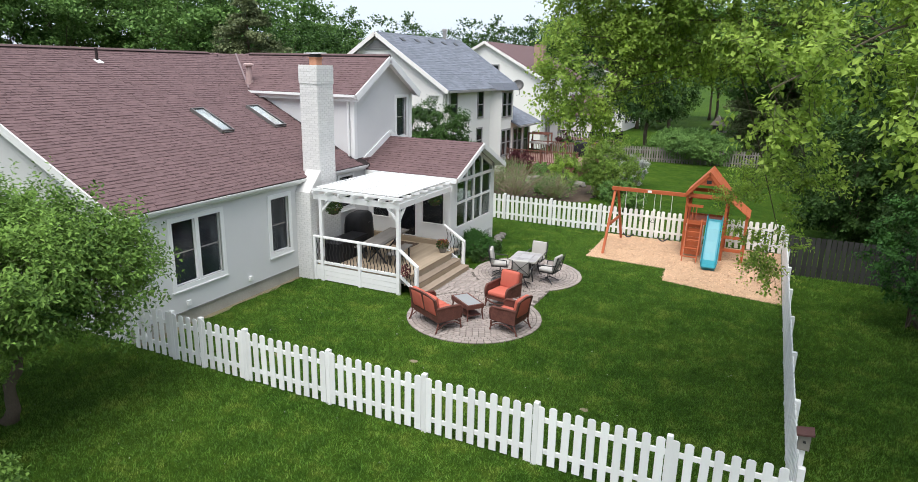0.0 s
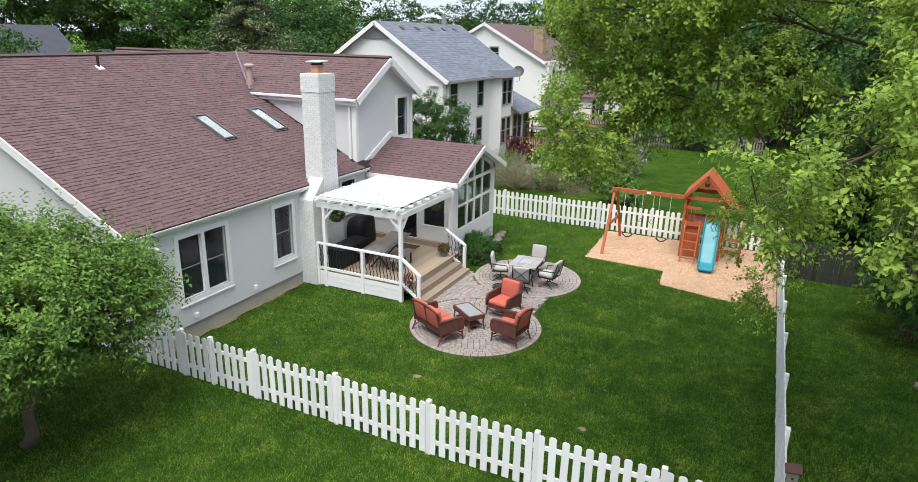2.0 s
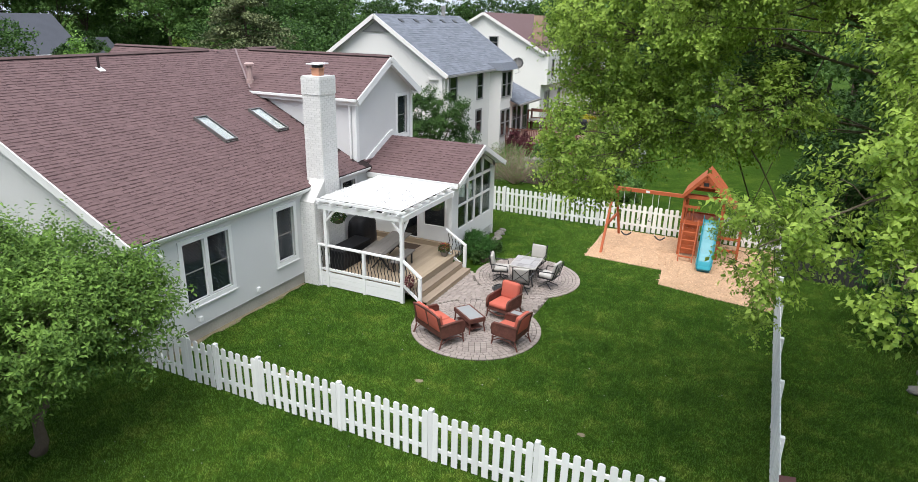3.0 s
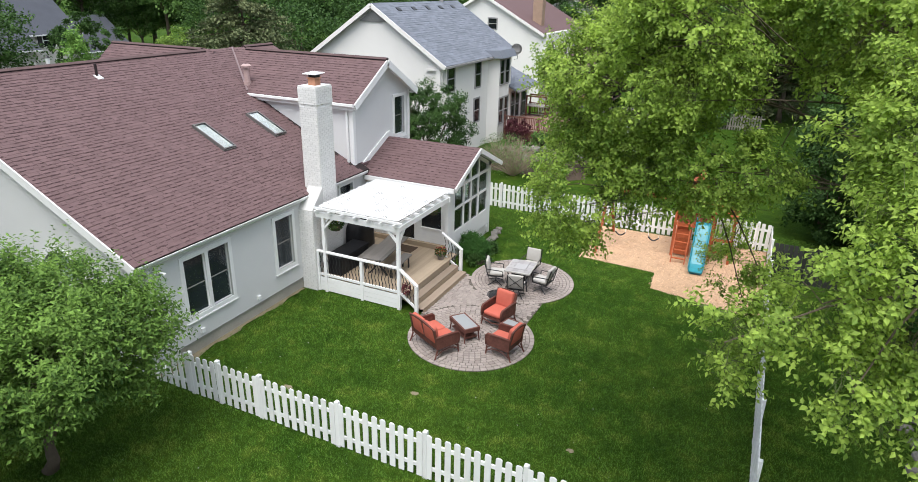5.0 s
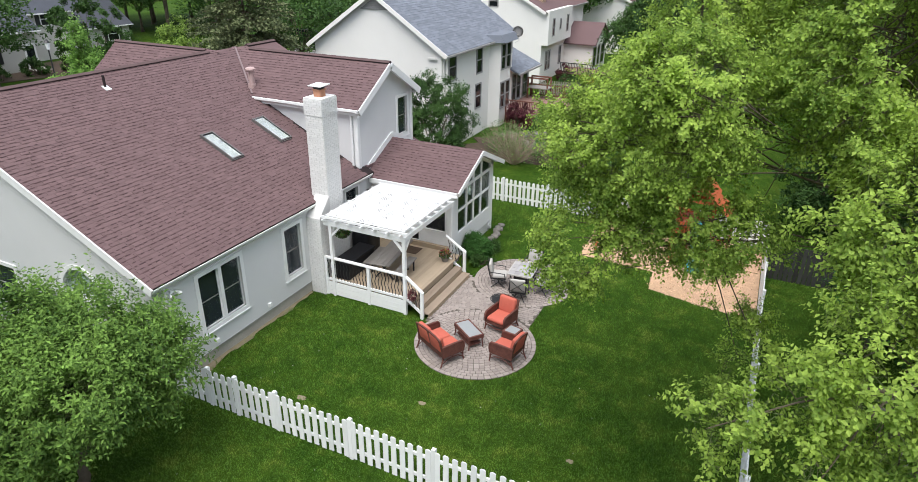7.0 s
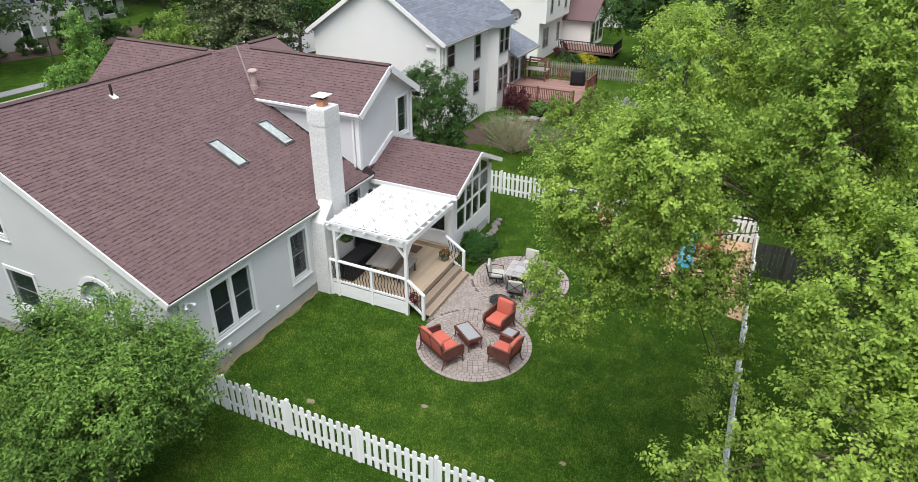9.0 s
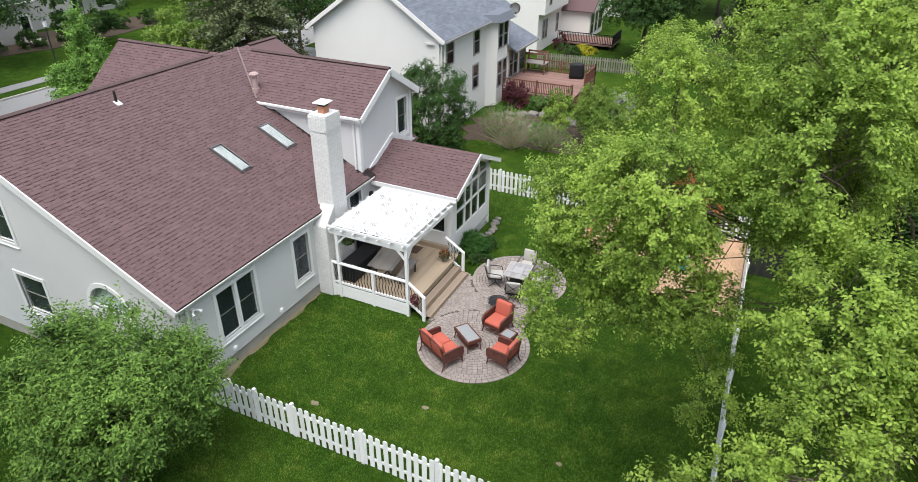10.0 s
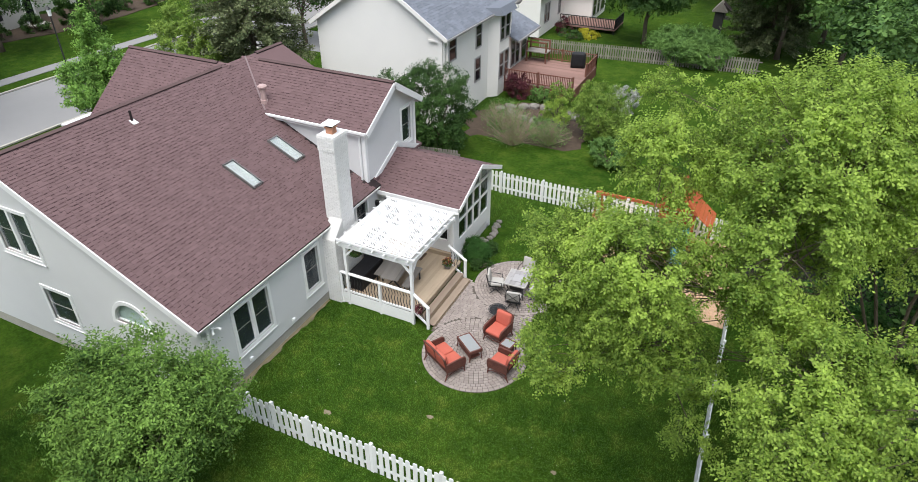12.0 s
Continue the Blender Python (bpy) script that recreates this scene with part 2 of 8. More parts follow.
def B(*boxes):
    """A bmesh of axis-aligned boxes (x0, x1, y0, y1, z0, z1)."""
    bm = bmesh.new()
    for b in boxes:
        box(bm, *b)
    return bm


def box(bm, x0, x1, y0, y1, z0, z1):
    vs = [bm.verts.new((x, y, z)) for z in (z0, z1) for y in (y0, y1) for x in (x0, x1)]
    for f in ((0, 2, 3, 1), (4, 5, 7, 6), (0, 1, 5, 4), (2, 6, 7, 3), (0, 4, 6, 2), (1, 3, 7, 5)):
        bm.faces.new([vs[i] for i in f])
    return vs


def beam(bm, a, b, w, h, up=(0, 0, 1)):
    """A square bar from a to b, w wide and h high."""
    a, b = Vector(a), Vector(b)
    d = (b - a).normalized()
    s = d.cross(Vector(up))
    if s.length < 1e-4:
        s = d.cross(Vector((1, 0, 0)))
    s.normalize()
    u = s.cross(d)
    vs = [bm.verts.new(p + s * (i * w / 2) + u * (j * h / 2)) for p in (a, b) for i, j in ((-1, -1), (1, -1), (1, 1), (-1, 1))]
    for f in ((0, 3, 2, 1), (4, 5, 6, 7), (0, 1, 5, 4), (1, 2, 6, 5), (2, 3, 7, 6), (3, 0, 4, 7)):
        bm.faces.new([vs[i] for i in f])


def tube(bm, pts, radii, seg=8):
    """A round tube along pts with a radius at each."""
    pts = [Vector(p) for p in pts]
    rings = []
    for i, p in enumerate(pts):
        d = (pts[min(i + 1, len(pts) - 1)] - pts[max(i - 1, 0)]).normalized()
        s = d.cross(Vector((0.3, 0.1, 1))).normalized() if abs(d.z) < 0.95 else d.cross(Vector((1, 0, 0))).normalized()
        u = s.cross(d)
        r = radii[i] if hasattr(radii, "__len__") else radii
        rings.append([bm.verts.new(p + (s * math.cos(k * math.tau / seg) + u * math.sin(k * math.tau / seg)) * r) for k in range(seg)])
    for a, b in zip(rings, rings[1:]):
        for k in range(seg):
            bm.faces.new((a[k], a[(k + 1) % seg], b[(k + 1) % seg], b[k]))
    bm.faces.new(rings[0][::-1])
    bm.faces.new(rings[-1])


def prism(bm, poly, vec):
    """A solid out of a polygon (3D points) pushed along vec."""
    v = Vector(vec)
    a = [bm.verts.new(p) for p in poly]
    b = [bm.verts.new(Vector(p) + v) for p in poly]
    bm.faces.new(a[::-1])
    bm.faces.new(b)
    for i in range(len(a)):
        j = (i + 1) % len(a)
        bm.faces.new((a[i], a[j], b[j], b[i]))


def at0(x, y, z, deg):
    return Matrix.Translation((x, y, z)) @ Matrix.Rotation(radians(deg), 4, "Z")


def draped(bm, w, d, h, flare, seed, top=0.1):
    """A cloth cover: rounded top, flared uneven hem."""
    n = 24
    o = Vector((seed * 3.1, seed, 0))
    rings = []
    for z, k in ((0, 1 + flare), (h * 0.25, 1 + flare * 0.5), (h * 0.6, 1.0), (h - top, 0.98), (h - top * 0.3, 0.9), (h, 0.72)):
        ring = []
        for i in range(n):
            a = math.tau * i / n
            c, s = math.cos(a), math.sin(a)
            p = 5.0
            r = (abs(c) ** p + abs(s) ** p) ** (-1 / p)
            wob = 1 + 0.05 * noise.noise(Vector((c * 2.5, s * 2.5, z * 2)) + o) * (1.2 - z / h)
            ring.append(bm.verts.new((w / 2 * r * c * k * wob, d / 2 * r * s * k * wob, z)))
        rings.append(ring)
    for a, b in zip(rings, rings[1:]):
        for i in range(n):
            bm.faces.new((a[i], a[(i + 1) % n], b[(i + 1) % n], b[i]))
    bm.faces.new(rings[-1])
    bm.faces.new(rings[0][::-1])


def soft_box(bm, x0, x1, y0, y1, z0, z1, r=0.03, seg=2):
    vs = box(bm, x0, x1, y0, y1, z0, z1)
    es = {e for v in vs for e in v.link_edges}
    bmesh.ops.bevel(bm, geom=list(es), offset=r, segments=seg, affect="EDGES", profile=0.5)


def quads(verts):
    """Faces for an array of loose quads, shaped (n, 4, 3), as one mesh's vertices and faces."""
    n = len(verts)
    return verts.reshape(-1, 3), np.arange(n * 4).reshape(n, 4)


def fast_mesh(name, verts, faces, mat):
    """A mesh from numpy arrays with faces that all have the same number of corners."""
    k = faces.shape[1]
    me = bpy.data.meshes.new(name)
    me.vertices.add(len(verts))
    me.vertices.foreach_set("co", np.ascontiguousarray(verts, np.float32).ravel())
    me.loops.add(faces.size)
    me.loops.foreach_set("vertex_index", np.ascontiguousarray(faces, np.int32).ravel())
    me.polygons.add(len(faces))
    me.polygons.foreach_set("loop_start", np.arange(len(faces), dtype=np.int32) * k)
    me.update(calc_edges=True)
    me.shade_flat()
    me.materials.append(mat)
    return me


# ---- ground ----
def smooth(a, b, x):
    t = min(1.0, max(0.0, (x - a) / (b - a)))
    return t * t * (3 - 2 * t)


def ground_z(x, y):
    return -0.6 * smooth(-15.0, -22.0, x) - 0.3 * smooth(28.0, 36.0, y) * (1 - smooth(-15.0, -22.0, x))


def grid_lines(lo, hi, step, far):
    mid = list(np.arange(lo, hi + 0.01, step))
    out = [lo - far * k for k in (1.0, 0.4, 0.15, 0.06, 0.025)]
    return out + mid + [hi + far * k for k in (0.025, 0.06, 0.15, 0.4, 1.0)]


gx, gy = grid_lines(-60, 24, 1.5, 1500), grid_lines(-12, 84, 1.5, 1500)
gv = np.array([(x, y, ground_z(x, y)) for y in gy for x in gx])
gf = np.array([(j * len(gx) + i, j * len(gx) + i + 1, (j + 1) * len(gx) + i + 1, (j + 1) * len(gx) + i) for j in range(len(gy) - 1) for i in range(len(gx) - 1)])
ground = new("ground", fast_mesh("ground", gv, gf, M_GRASS))
ground.data.shade_smooth()
tagged(ground, "mown green lawn with lighter patches and bare spots", "lawn", kind="structure")


# ---- walls with openings ----
def top_wall(bm, put, lo, hi, base, top, holes, thick, peaks=()):
    """A wall of uneven top; put(a, z, d) places along, up and out; holes: (a0, a1, z0, z1)."""
    cuts = sorted({lo, hi, *peaks, *[h[0] for h in holes], *[h[1] for h in holes]})
    for a, b in zip(cuts, cuts[1:]):
        inside = sorted((h[2], h[3]) for h in holes if h[0] < (a + b) / 2 < h[1])
        z = base
        spans = []
        for s, e in inside:
            spans.append((z, s, z, s))
            z = e
        spans.append((z, top(a), z, top(b)))
        for za, zb, zc, zd in spans:
            if zb - za < 1e-3 and zd - zc < 1e-3:
                continue
            poly = [put(a, za, 0), put(b, zc, 0), put(b, zd, 0), put(a, zb, 0)]
            prism(bm, poly, Vector(put(a, za, -thick)) - Vector(put(a, za, 0)))
    bmesh.ops.remove_doubles(bm, verts=bm.verts, dist=0.001)


def east(c):
    return lambda a, z, d: (c + d, a, z)


def south(c):
    return lambda a, z, d: (a, c - d, z)


def wbox(bm, put, a0, a1, z0, z1, d0, d1):
    p, q = put(a0, z0, d0), put(a1, z1, d1)
    box(bm, min(p[0], q[0]), max(p[0], q[0]), min(p[1], q[1]), max(p[1], q[1]), z0, z1)


def window(parent, put, a0, a1, z0, z1, units=1, trim=0.13, trim_mat=None, blind=True, bars=True, label=""):
    """Trim, sashes with a meeting rail, panes and a blind in an opening; a0..z1 is the trim's outside."""
    tm = trim_mat or M_WHITE
    bm = bmesh.new()
    for s in ((a0, a1, z0, z0 + trim), (a0, a1, z1 - trim, z1), (a0, a0 + trim, z0 + trim, z1 - trim), (a1 - trim, a1, z0 + trim, z1 - trim)):
        wbox(bm, put, *s, -0.05, 0.035)
    inner = (a1 - a0 - 2 * trim)
    w = inner / units
    for k in range(1, units):
        m = a0 + trim + k * w
        wbox(bm, put, m - 0.06, m + 0.06, z0 + trim, z1 - trim, -0.06, 0.025)
    win = part("window", bm, tm, parent, label)
    sill = bmesh.new()
    wbox(sill, put, a0 - 0.02, a1 + 0.02, z0 - 0.035, z0 - 0.002, -0.03, 0.06)
    part("sill", sill, tm, win)
    for k in range(units):
        u0 = a0 + trim + k * w + (0.06 if k else 0)
        u1 = a0 + trim + (k + 1) * w - (0.06 if k < units - 1 else 0)
        v0, v1 = z0 + trim, z1 - trim
        sash, rail = bmesh.new(), bmesh.new()
        for s in ((u0, u1, v0, v0 + 0.03), (u0, u1, v1 - 0.025, v1), (u0, u0 + 0.022, v0, v1), (u1 - 0.022, u1, v0, v1)):
            wbox(sash, put, *s, -0.075, -0.035)
        if bars:
            wbox(rail, put, u0 + 0.03, u1 - 0.03, (v0 + v1) / 2 - 0.016, (v0 + v1) / 2 + 0.016, -0.072, -0.05)
        part("sash", sash, tm, win)
        if bars:
            part("meeting_rail", rail, M_GREYTRIM, win)
        else:
            rail.free()
        for za, zb in (((v0, (v0 + v1) / 2), ((v0 + v1) / 2, v1)) if bars else ((v0, v1),)):
            g = bmesh.new()
            wbox(g, put, u0 + 0.018, u1 - 0.018, za + 0.02, zb - 0.02, -0.06, -0.055)
            part("pane", g, M_GLASS, win).visible_shadow = False
        if blind:
            bl = bmesh.new()
            z = v0 + 0.02
            while z < v1:
                wbox(bl, put, u0 + 0.01, u1 - 0.01, z, z + 0.03, -0.11, -0.10)
                z += 0.042
            part("blind", bl, M_BLIND, win, "closed dark slatted blind")
        back = bmesh.new()
        wbox(back, put, u0, u1, v0, v1, -0.19, -0.18)
        part("lining", back, M_COVER, win)
    return win


def shingles(P0, u, v, length, height, inside, seed, expo=0.145, wide=0.3):
    """Loose shingle tabs on a slope, as corner arrays (n, 6, 3), and dark dashes below the course edges, shadow lines
    put in as colour (m, 4, 3).
    """
    rng = np.random.default_rng(seed)
    P0, u, v = np.array(P0), np.array(u) / np.linalg.norm(u), np.array(v) / np.linalg.norm(v)
    nrm = np.cross(u, v)
    nrm = nrm if nrm[2] > 0 else -nrm
    tabs, bands = [], []
    row = 0
    while row * expo < height:
        b = row * expo
        a = -wide * rng.random()
        while a < length:
            w = wide * rng.uniform(0.45, 1.15)
            a0, a1 = max(a, 0), min(a + w - 0.006, length)
            b1 = min(b + expo * 1.25, height + 0.02)
            if a1 - a0 > 0.04 and inside((a0 + a1) / 2, b + expo / 2):
                t = rng.choice((0.011, 0.02))
                p = [P0 + u * a0 + v * b, P0 + u * a1 + v * b]
                q = [P0 + u * a1 + v * b1, P0 + u * a0 + v * b1]
                tabs.append([p[0], p[1], p[1] + nrm * t, p[0] + nrm * t, q[0] + nrm * 0.005, q[1] + nrm * 0.005])
                # dark dash under the next course's edge: its shadow line as colour
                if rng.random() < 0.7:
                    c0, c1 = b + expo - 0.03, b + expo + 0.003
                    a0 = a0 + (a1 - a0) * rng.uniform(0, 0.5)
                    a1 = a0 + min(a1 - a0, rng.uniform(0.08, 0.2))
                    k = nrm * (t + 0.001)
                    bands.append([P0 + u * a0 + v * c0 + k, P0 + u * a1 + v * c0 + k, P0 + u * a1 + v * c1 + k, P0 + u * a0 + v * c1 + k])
            a += w
        row += 1
    return np.array(tabs), np.array(bands)


M_BAND = simple("painted_shadow_granules", (0.07, 0.042, 0.044), 0.95, var=0.2, vary="island")


def shingle_part(parent, name, mat, bandmat, *args, **kw):
    tabs, bands = shingles(*args, **kw)
    n = len(tabs)
    base = np.arange(n)[:, None] * 6
    f = np.concatenate([base + np.array([0, 1, 2, 3]), base + np.array([3, 2, 4, 5])])
    ob = new(name, fast_mesh(name, tabs.reshape(-1, 3) - np.array(origin(parent)), f, mat))
    ob.parent = parent
    tagged(ob, kind="stuff")
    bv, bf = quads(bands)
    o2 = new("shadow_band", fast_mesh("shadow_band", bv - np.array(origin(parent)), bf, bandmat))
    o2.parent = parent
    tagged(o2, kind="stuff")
    return ob


# ---- the house ----
WX, YS, YN = -13.35, 10.06, 24.3
EX, EZ, SL = -13.19, 3.37, 0.49
RX = -21.25
RZ = EZ + SL * (EX - RX)
WEST = 2 * RX - WX
house = thing("house", (-21, 17, -0.6), "pale grey stucco house with plum-brown shingle roof and white trim", "house")

bm = bmesh.new()
e_holes = [(11.42, 13.08, 1.15, 2.9), (15.15, 15.97, 1.14, 2.88), (18.75, 19.55, 1.9, 3.05)]
top_wall(bm, east(WX), YS, 20.6, 0.40, lambda a: 3.28, e_holes, 0.2)
part("wall", bm, M_SIDING, house)
bm = bmesh.new()
s_holes = [(-22.2, -20.3, 3.68, 5.47), (-20.97, -19.63, 0.93, 2.37)]
arc = (-16.45, 2.2, 0.9)
for k in range(12):
    xa, xb = arc[0] - arc[2] + k * arc[2] / 6, arc[0] - arc[2] + (k + 1) * arc[2] / 6
    s_holes.append((xa, xb, arc[1], arc[1] + math.sqrt(max(0.01, arc[2] ** 2 - ((xa + xb) / 2 - arc[0]) ** 2))))
top_wall(bm, south(YS), WEST, WX - 0.2, -0.1, lambda a: RZ - 0.12 - SL * abs(a - RX), s_holes, 0.2, (RX,))
part("wall", bm, M_SIDING, house)
part("wall", B((WEST, WEST + 0.2, YS + 0.2, YN, -0.7, 3.28), (WEST, WX, YN - 0.2, YN, -0.7, 3.28)), M_SIDING, house)
part("foundation", B((WX - 0.25, WX - 0.03, YS + 0.03, 20.6, -0.4, 0.398), (WEST, WX - 0.25, YS + 0.03, YS + 0.2, -1.2, -0.102)), M_CONC, house)
part("drip_edge", B((WX - 0.02, WX + 0.012, YS, 16.4, 0.385, 0.405)), M_GREYTRIM, house)

# main roof: two slopes, ridge, fascia, gutter, rakes
RY0, RY1 = 9.84, 24.75


def slope_slab(bm, pts, t=0.1):
    prism(bm, pts, (0, 0, -t))


bm = bmesh.new()
slope_slab(bm, [(EX, RY0, EZ), (EX, 20.5, EZ), (RX, 20.5, RZ), (RX, RY0, RZ)])
roof = part("roof", bm, M_UNDER, house)
bm = bmesh.new()
slope_slab(bm, [(2 * RX - EX, RY0, EZ), (2 * RX - EX, RY1, EZ), (RX, RY1, RZ), (RX, RY0, RZ)])
part("roof_slope", bm, M_SHINGLE, roof)
bm = bmesh.new()
slope_slab(bm, [(EX - 0.3, 20.5, EZ + 0.147), (EX - 0.3, RY1, EZ + 0.147), (RX, RY1, RZ), (RX, 20.5, RZ)])
part("roof_slope", bm, M_SHINGLE, roof)
slope_len = math.hypot(EX - RX, RZ - EZ)


def main_inside(a, b):
    x = EX - b * (EX - RX) / slope_len
    y = RY0 + a
    if y < 20.0:
        return not (x > -13.5 and 16.98 < y < 17.84)
    zz = EZ + SL * (EX - x)
    return zz > 6.0 + (y - 19.95) * 0.6 - 0.05


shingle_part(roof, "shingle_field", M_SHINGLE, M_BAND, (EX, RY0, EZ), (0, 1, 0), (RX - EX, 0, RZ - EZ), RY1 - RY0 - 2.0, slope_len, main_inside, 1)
def ridge_vent(parent, a, b, side):
    """A shingled ridge cap over a narrow vent, its shadow line put in as a dark strip, from a to b; side: the level way
    across.
    """
    a, b, side = Vector(a), Vector(b), Vector(side)
    bm, gap = bmesh.new(), bmesh.new()
    for k in (1, -1):
        w, dn = side * k, Vector((0, 0, 1))
        prism(bm, [a + dn * 0.055, a + w * 0.12 - dn * 0.005, a + w * 0.12 + dn * 0.012, a + dn * 0.075], b - a)
        prism(gap, [a - dn * 0.03, a + w * 0.1 - dn * 0.06, a + w * 0.1 - dn * 0.002, a + dn * 0.05], b - a)
    cap = part("ridge_cap", bm, M_CAP, parent)
    # near-black strip: the shade under the cap, given as colour
    part("vent_shadow", gap, M_RIDGE, cap)


ridge_vent(roof, (RX, RY0, RZ), (RX, 20.6, RZ), (1, 0, 0))
ridge_vent(roof, (RX, 22.9, RZ), (RX, RY1, RZ), (1, 0, 0))
bm = bmesh.new()
for s in (1, -1):
    beam(bm, (RX, RY0 - 0.022, RZ - 0.11), (RX + s * (EX - RX), RY0 - 0.022, EZ - 0.11), 0.04, 0.24)
part("rake_board", bm, M_WHITE, roof, "white painted rake board")


def gutter(y0, y1, x, z, parent):
    bm = bmesh.new()
    prof = [(x - 0.10, z - 0.13), (x + 0.0, z - 0.13), (x + 0.035, z - 0.06), (x + 0.04, z - 0.02), (x + 0.02, z - 0.02), (x + 0.0, z - 0.1), (x - 0.09, z - 0.1), (x - 0.10, z - 0.02)]
    prism(bm, [(a, y0, c) for a, c in prof], (0, y1 - y0, 0))
    part("gutter", bm, M_WHITE, parent)
    part("fascia", B((x - 0.16, x - 0.102, y0, y1, z - 0.2, z - 0.03)), M_WHITE, parent)


gutter(RY0, 16.98, EX + 0.02, EZ, roof)
gutter(17.85, 20.35, EX + 0.02, EZ, roof)
bm = bmesh.new()
tube(bm, [(EX - 0.06, 10.2, 3.2), (WX + 0.06, 10.25, 3.0), (WX + 0.06, 10.25, 0.3), (WX + 0.25, 10.25, 0.12)], 0.045, 8)
part("downspout", bm, M_WHITE, house)

window(house, east(WX), 11.29, 13.21, 1.02, 3.03, 2)
window(house, east(WX), 15.02, 16.10, 1.01, 3.01, 1)
window(house, east(WX), 18.65, 19.65, 1.8, 3.15, 1, 0.1)
window(house, south(YS), -22.33, -20.17, 3.55, 5.6, 2)
window(house, south(YS), -21.1, -19.5, 0.8, 2.5, 1)
bm = bmesh.new()
N = 20
for k in range(N):
    t0, t1 = math.pi * k / N, math.pi * (k + 1) / N
    r0, r1 = arc[2] - 0.03, arc[2] + 0.12
    prism(bm, [(arc[0] + r * math.cos(t), YS - 0.035, arc[1] + r * math.sin(t)) for r, t in ((r0, t0), (r1, t0), (r1, t1), (r0, t1))], (0, 0.09, 0))
box(bm, arc[0] - 1.04, arc[0] + 1.04, YS - 0.04, YS + 0.06, arc[1] - 0.13, arc[1])
aw = part("arched_window", bm, M_WHITE, house, "white half-round window trim")
bm = bmesh.new()
prism(bm, [(arc[0] + 0.89 * math.cos(math.pi * k / N), YS + 0.05, arc[1] + 0.89 * math.sin(math.pi * k / N)) for k in range(N + 1)], (0, 0.006, 0))
part("pane", bm, M_GLASS, aw).visible_shadow = False
bm = bmesh.new()
prism(bm, [(arc[0] + 0.92 * math.cos(math.pi * k / N), YS + 0.15, arc[1] + 0.92 * math.sin(math.pi * k / N)) for k in range(N + 1)], (0, 0.01, 0))
part("shade", bm, simple("pale_green_shade", (0.42, 0.5, 0.46), 0.8), aw)

# skylights
def skylight(xa, xb, y0, y1):
    sv = lambda x: EZ + SL * (EX - x)
    bm = bmesh.new()
    d = Vector((xb - xa, 0, sv(xb) - sv(xa))).normalized()
    up = Vector((0.44, 0, 0.9)).normalized()
    c0, c1 = Vector((xa, 0, sv(xa))), Vector((xb, 0, sv(xb)))
    for y in (y0 + 0.045, y1 - 0.045):
        beam(bm, c0 + Vector((0, y, 0)) + up * 0.06, c1 + Vector((0, y, 0)) + up * 0.06, 0.04, 0.13, up)
    for c in (c0 + d * 0.035, c1 - d * 0.035):
        beam(bm, c + Vector((0, y0 + 0.07, 0)) + up * 0.06, c + Vector((0, y1 - 0.07, 0)) + up * 0.06, 0.045, 0.13, up)
    s = part("skylight", bm, simple("skylight_frame", (0.16, 0.15, 0.145), 0.5, 0.3), roof, "grey metal skylight frame")
    bm = bmesh.new()
    prism(bm, [c0 + Vector((0, y0 + 0.06, 0)) + up * 0.1, c0 + Vector((0, y1 - 0.06, 0)) + up * 0.1, c1 + Vector((0, y1 - 0.06, 0)) + up * 0.1, c1 + Vector((0, y0 + 0.06, 0)) + up * 0.1], up * 0.006)
    part("pane", bm, M_GLASS, s)
    bm = bmesh.new()
    prism(bm, [c0 + Vector((0, y0 + 0.06, 0)) + up * 0.05, c0 + Vector((0, y1 - 0.06, 0)) + up * 0.05, c1 + Vector((0, y1 - 0.06, 0)) + up * 0.05, c1 + Vector((0, y0 + 0.06, 0)) + up * 0.05], up * 0.006)
    part("shade", bm, simple("pale_shade", (0.68, 0.66, 0.63), 0.7), s)


skylight(-15.9, -17.28, 15.84, 16.44)
skylight(-15.9, -17.26, 18.4, 19.05)

# roof pipes
bm = bmesh.new()
zp = EZ + SL * (EX + 20.46)
tube(bm, [(-20.46, 15.02, zp - 0.05), (-20.46, 15.02, zp + 0.42)], 0.045, 10)
vp = part("vent_pipe", bm, M_RIDGE, roof, "thin dark vent pipe")
bm = bmesh.new()
prism(bm, [(-20.28, 14.92, zp - 0.08), (-20.28, 15.13, zp - 0.08), (-20.52, 15.13, zp + 0.035), (-20.52, 14.92, zp + 0.035)], (0.012, 0, 0.03))
part("flashing", bm, M_WHITE, vp)

# dormer block with a gable to the garden
DX, DY0, DY1, DEZ, DRZ, DRY = -13.58, 20.1, 24.3, 5.94, 7.33, 22.2
DS = (DRZ - DEZ) / (DRY - 19.88)
GX = DX + 0.28
bm = bmesh.new()
top_wall(bm, east(DX), DY0, DY1, 2.0, lambda a: DRZ - 0.12 - DS * abs(a - DRY), [(23.1, 24.0 - 0.12, 4.14, 5.72)], 0.2, (DRY,))
part("wall", bm, M_SIDING, house)
bm = bmesh.new()
prism(bm, [(DX - 0.2, DY0, 2.9), (DX - 0.2, DY0, 5.85), (-18.4, DY0, 5.85), (-18.4, DY0, 5.6)], (0, 0.2, 0))
part("wall", bm, M_SIDING, house)
part("wall", B((DX - 4, DX - 0.2, DY1 - 0.2, DY1, 2.0, 5.8)), M_SIDING, house)
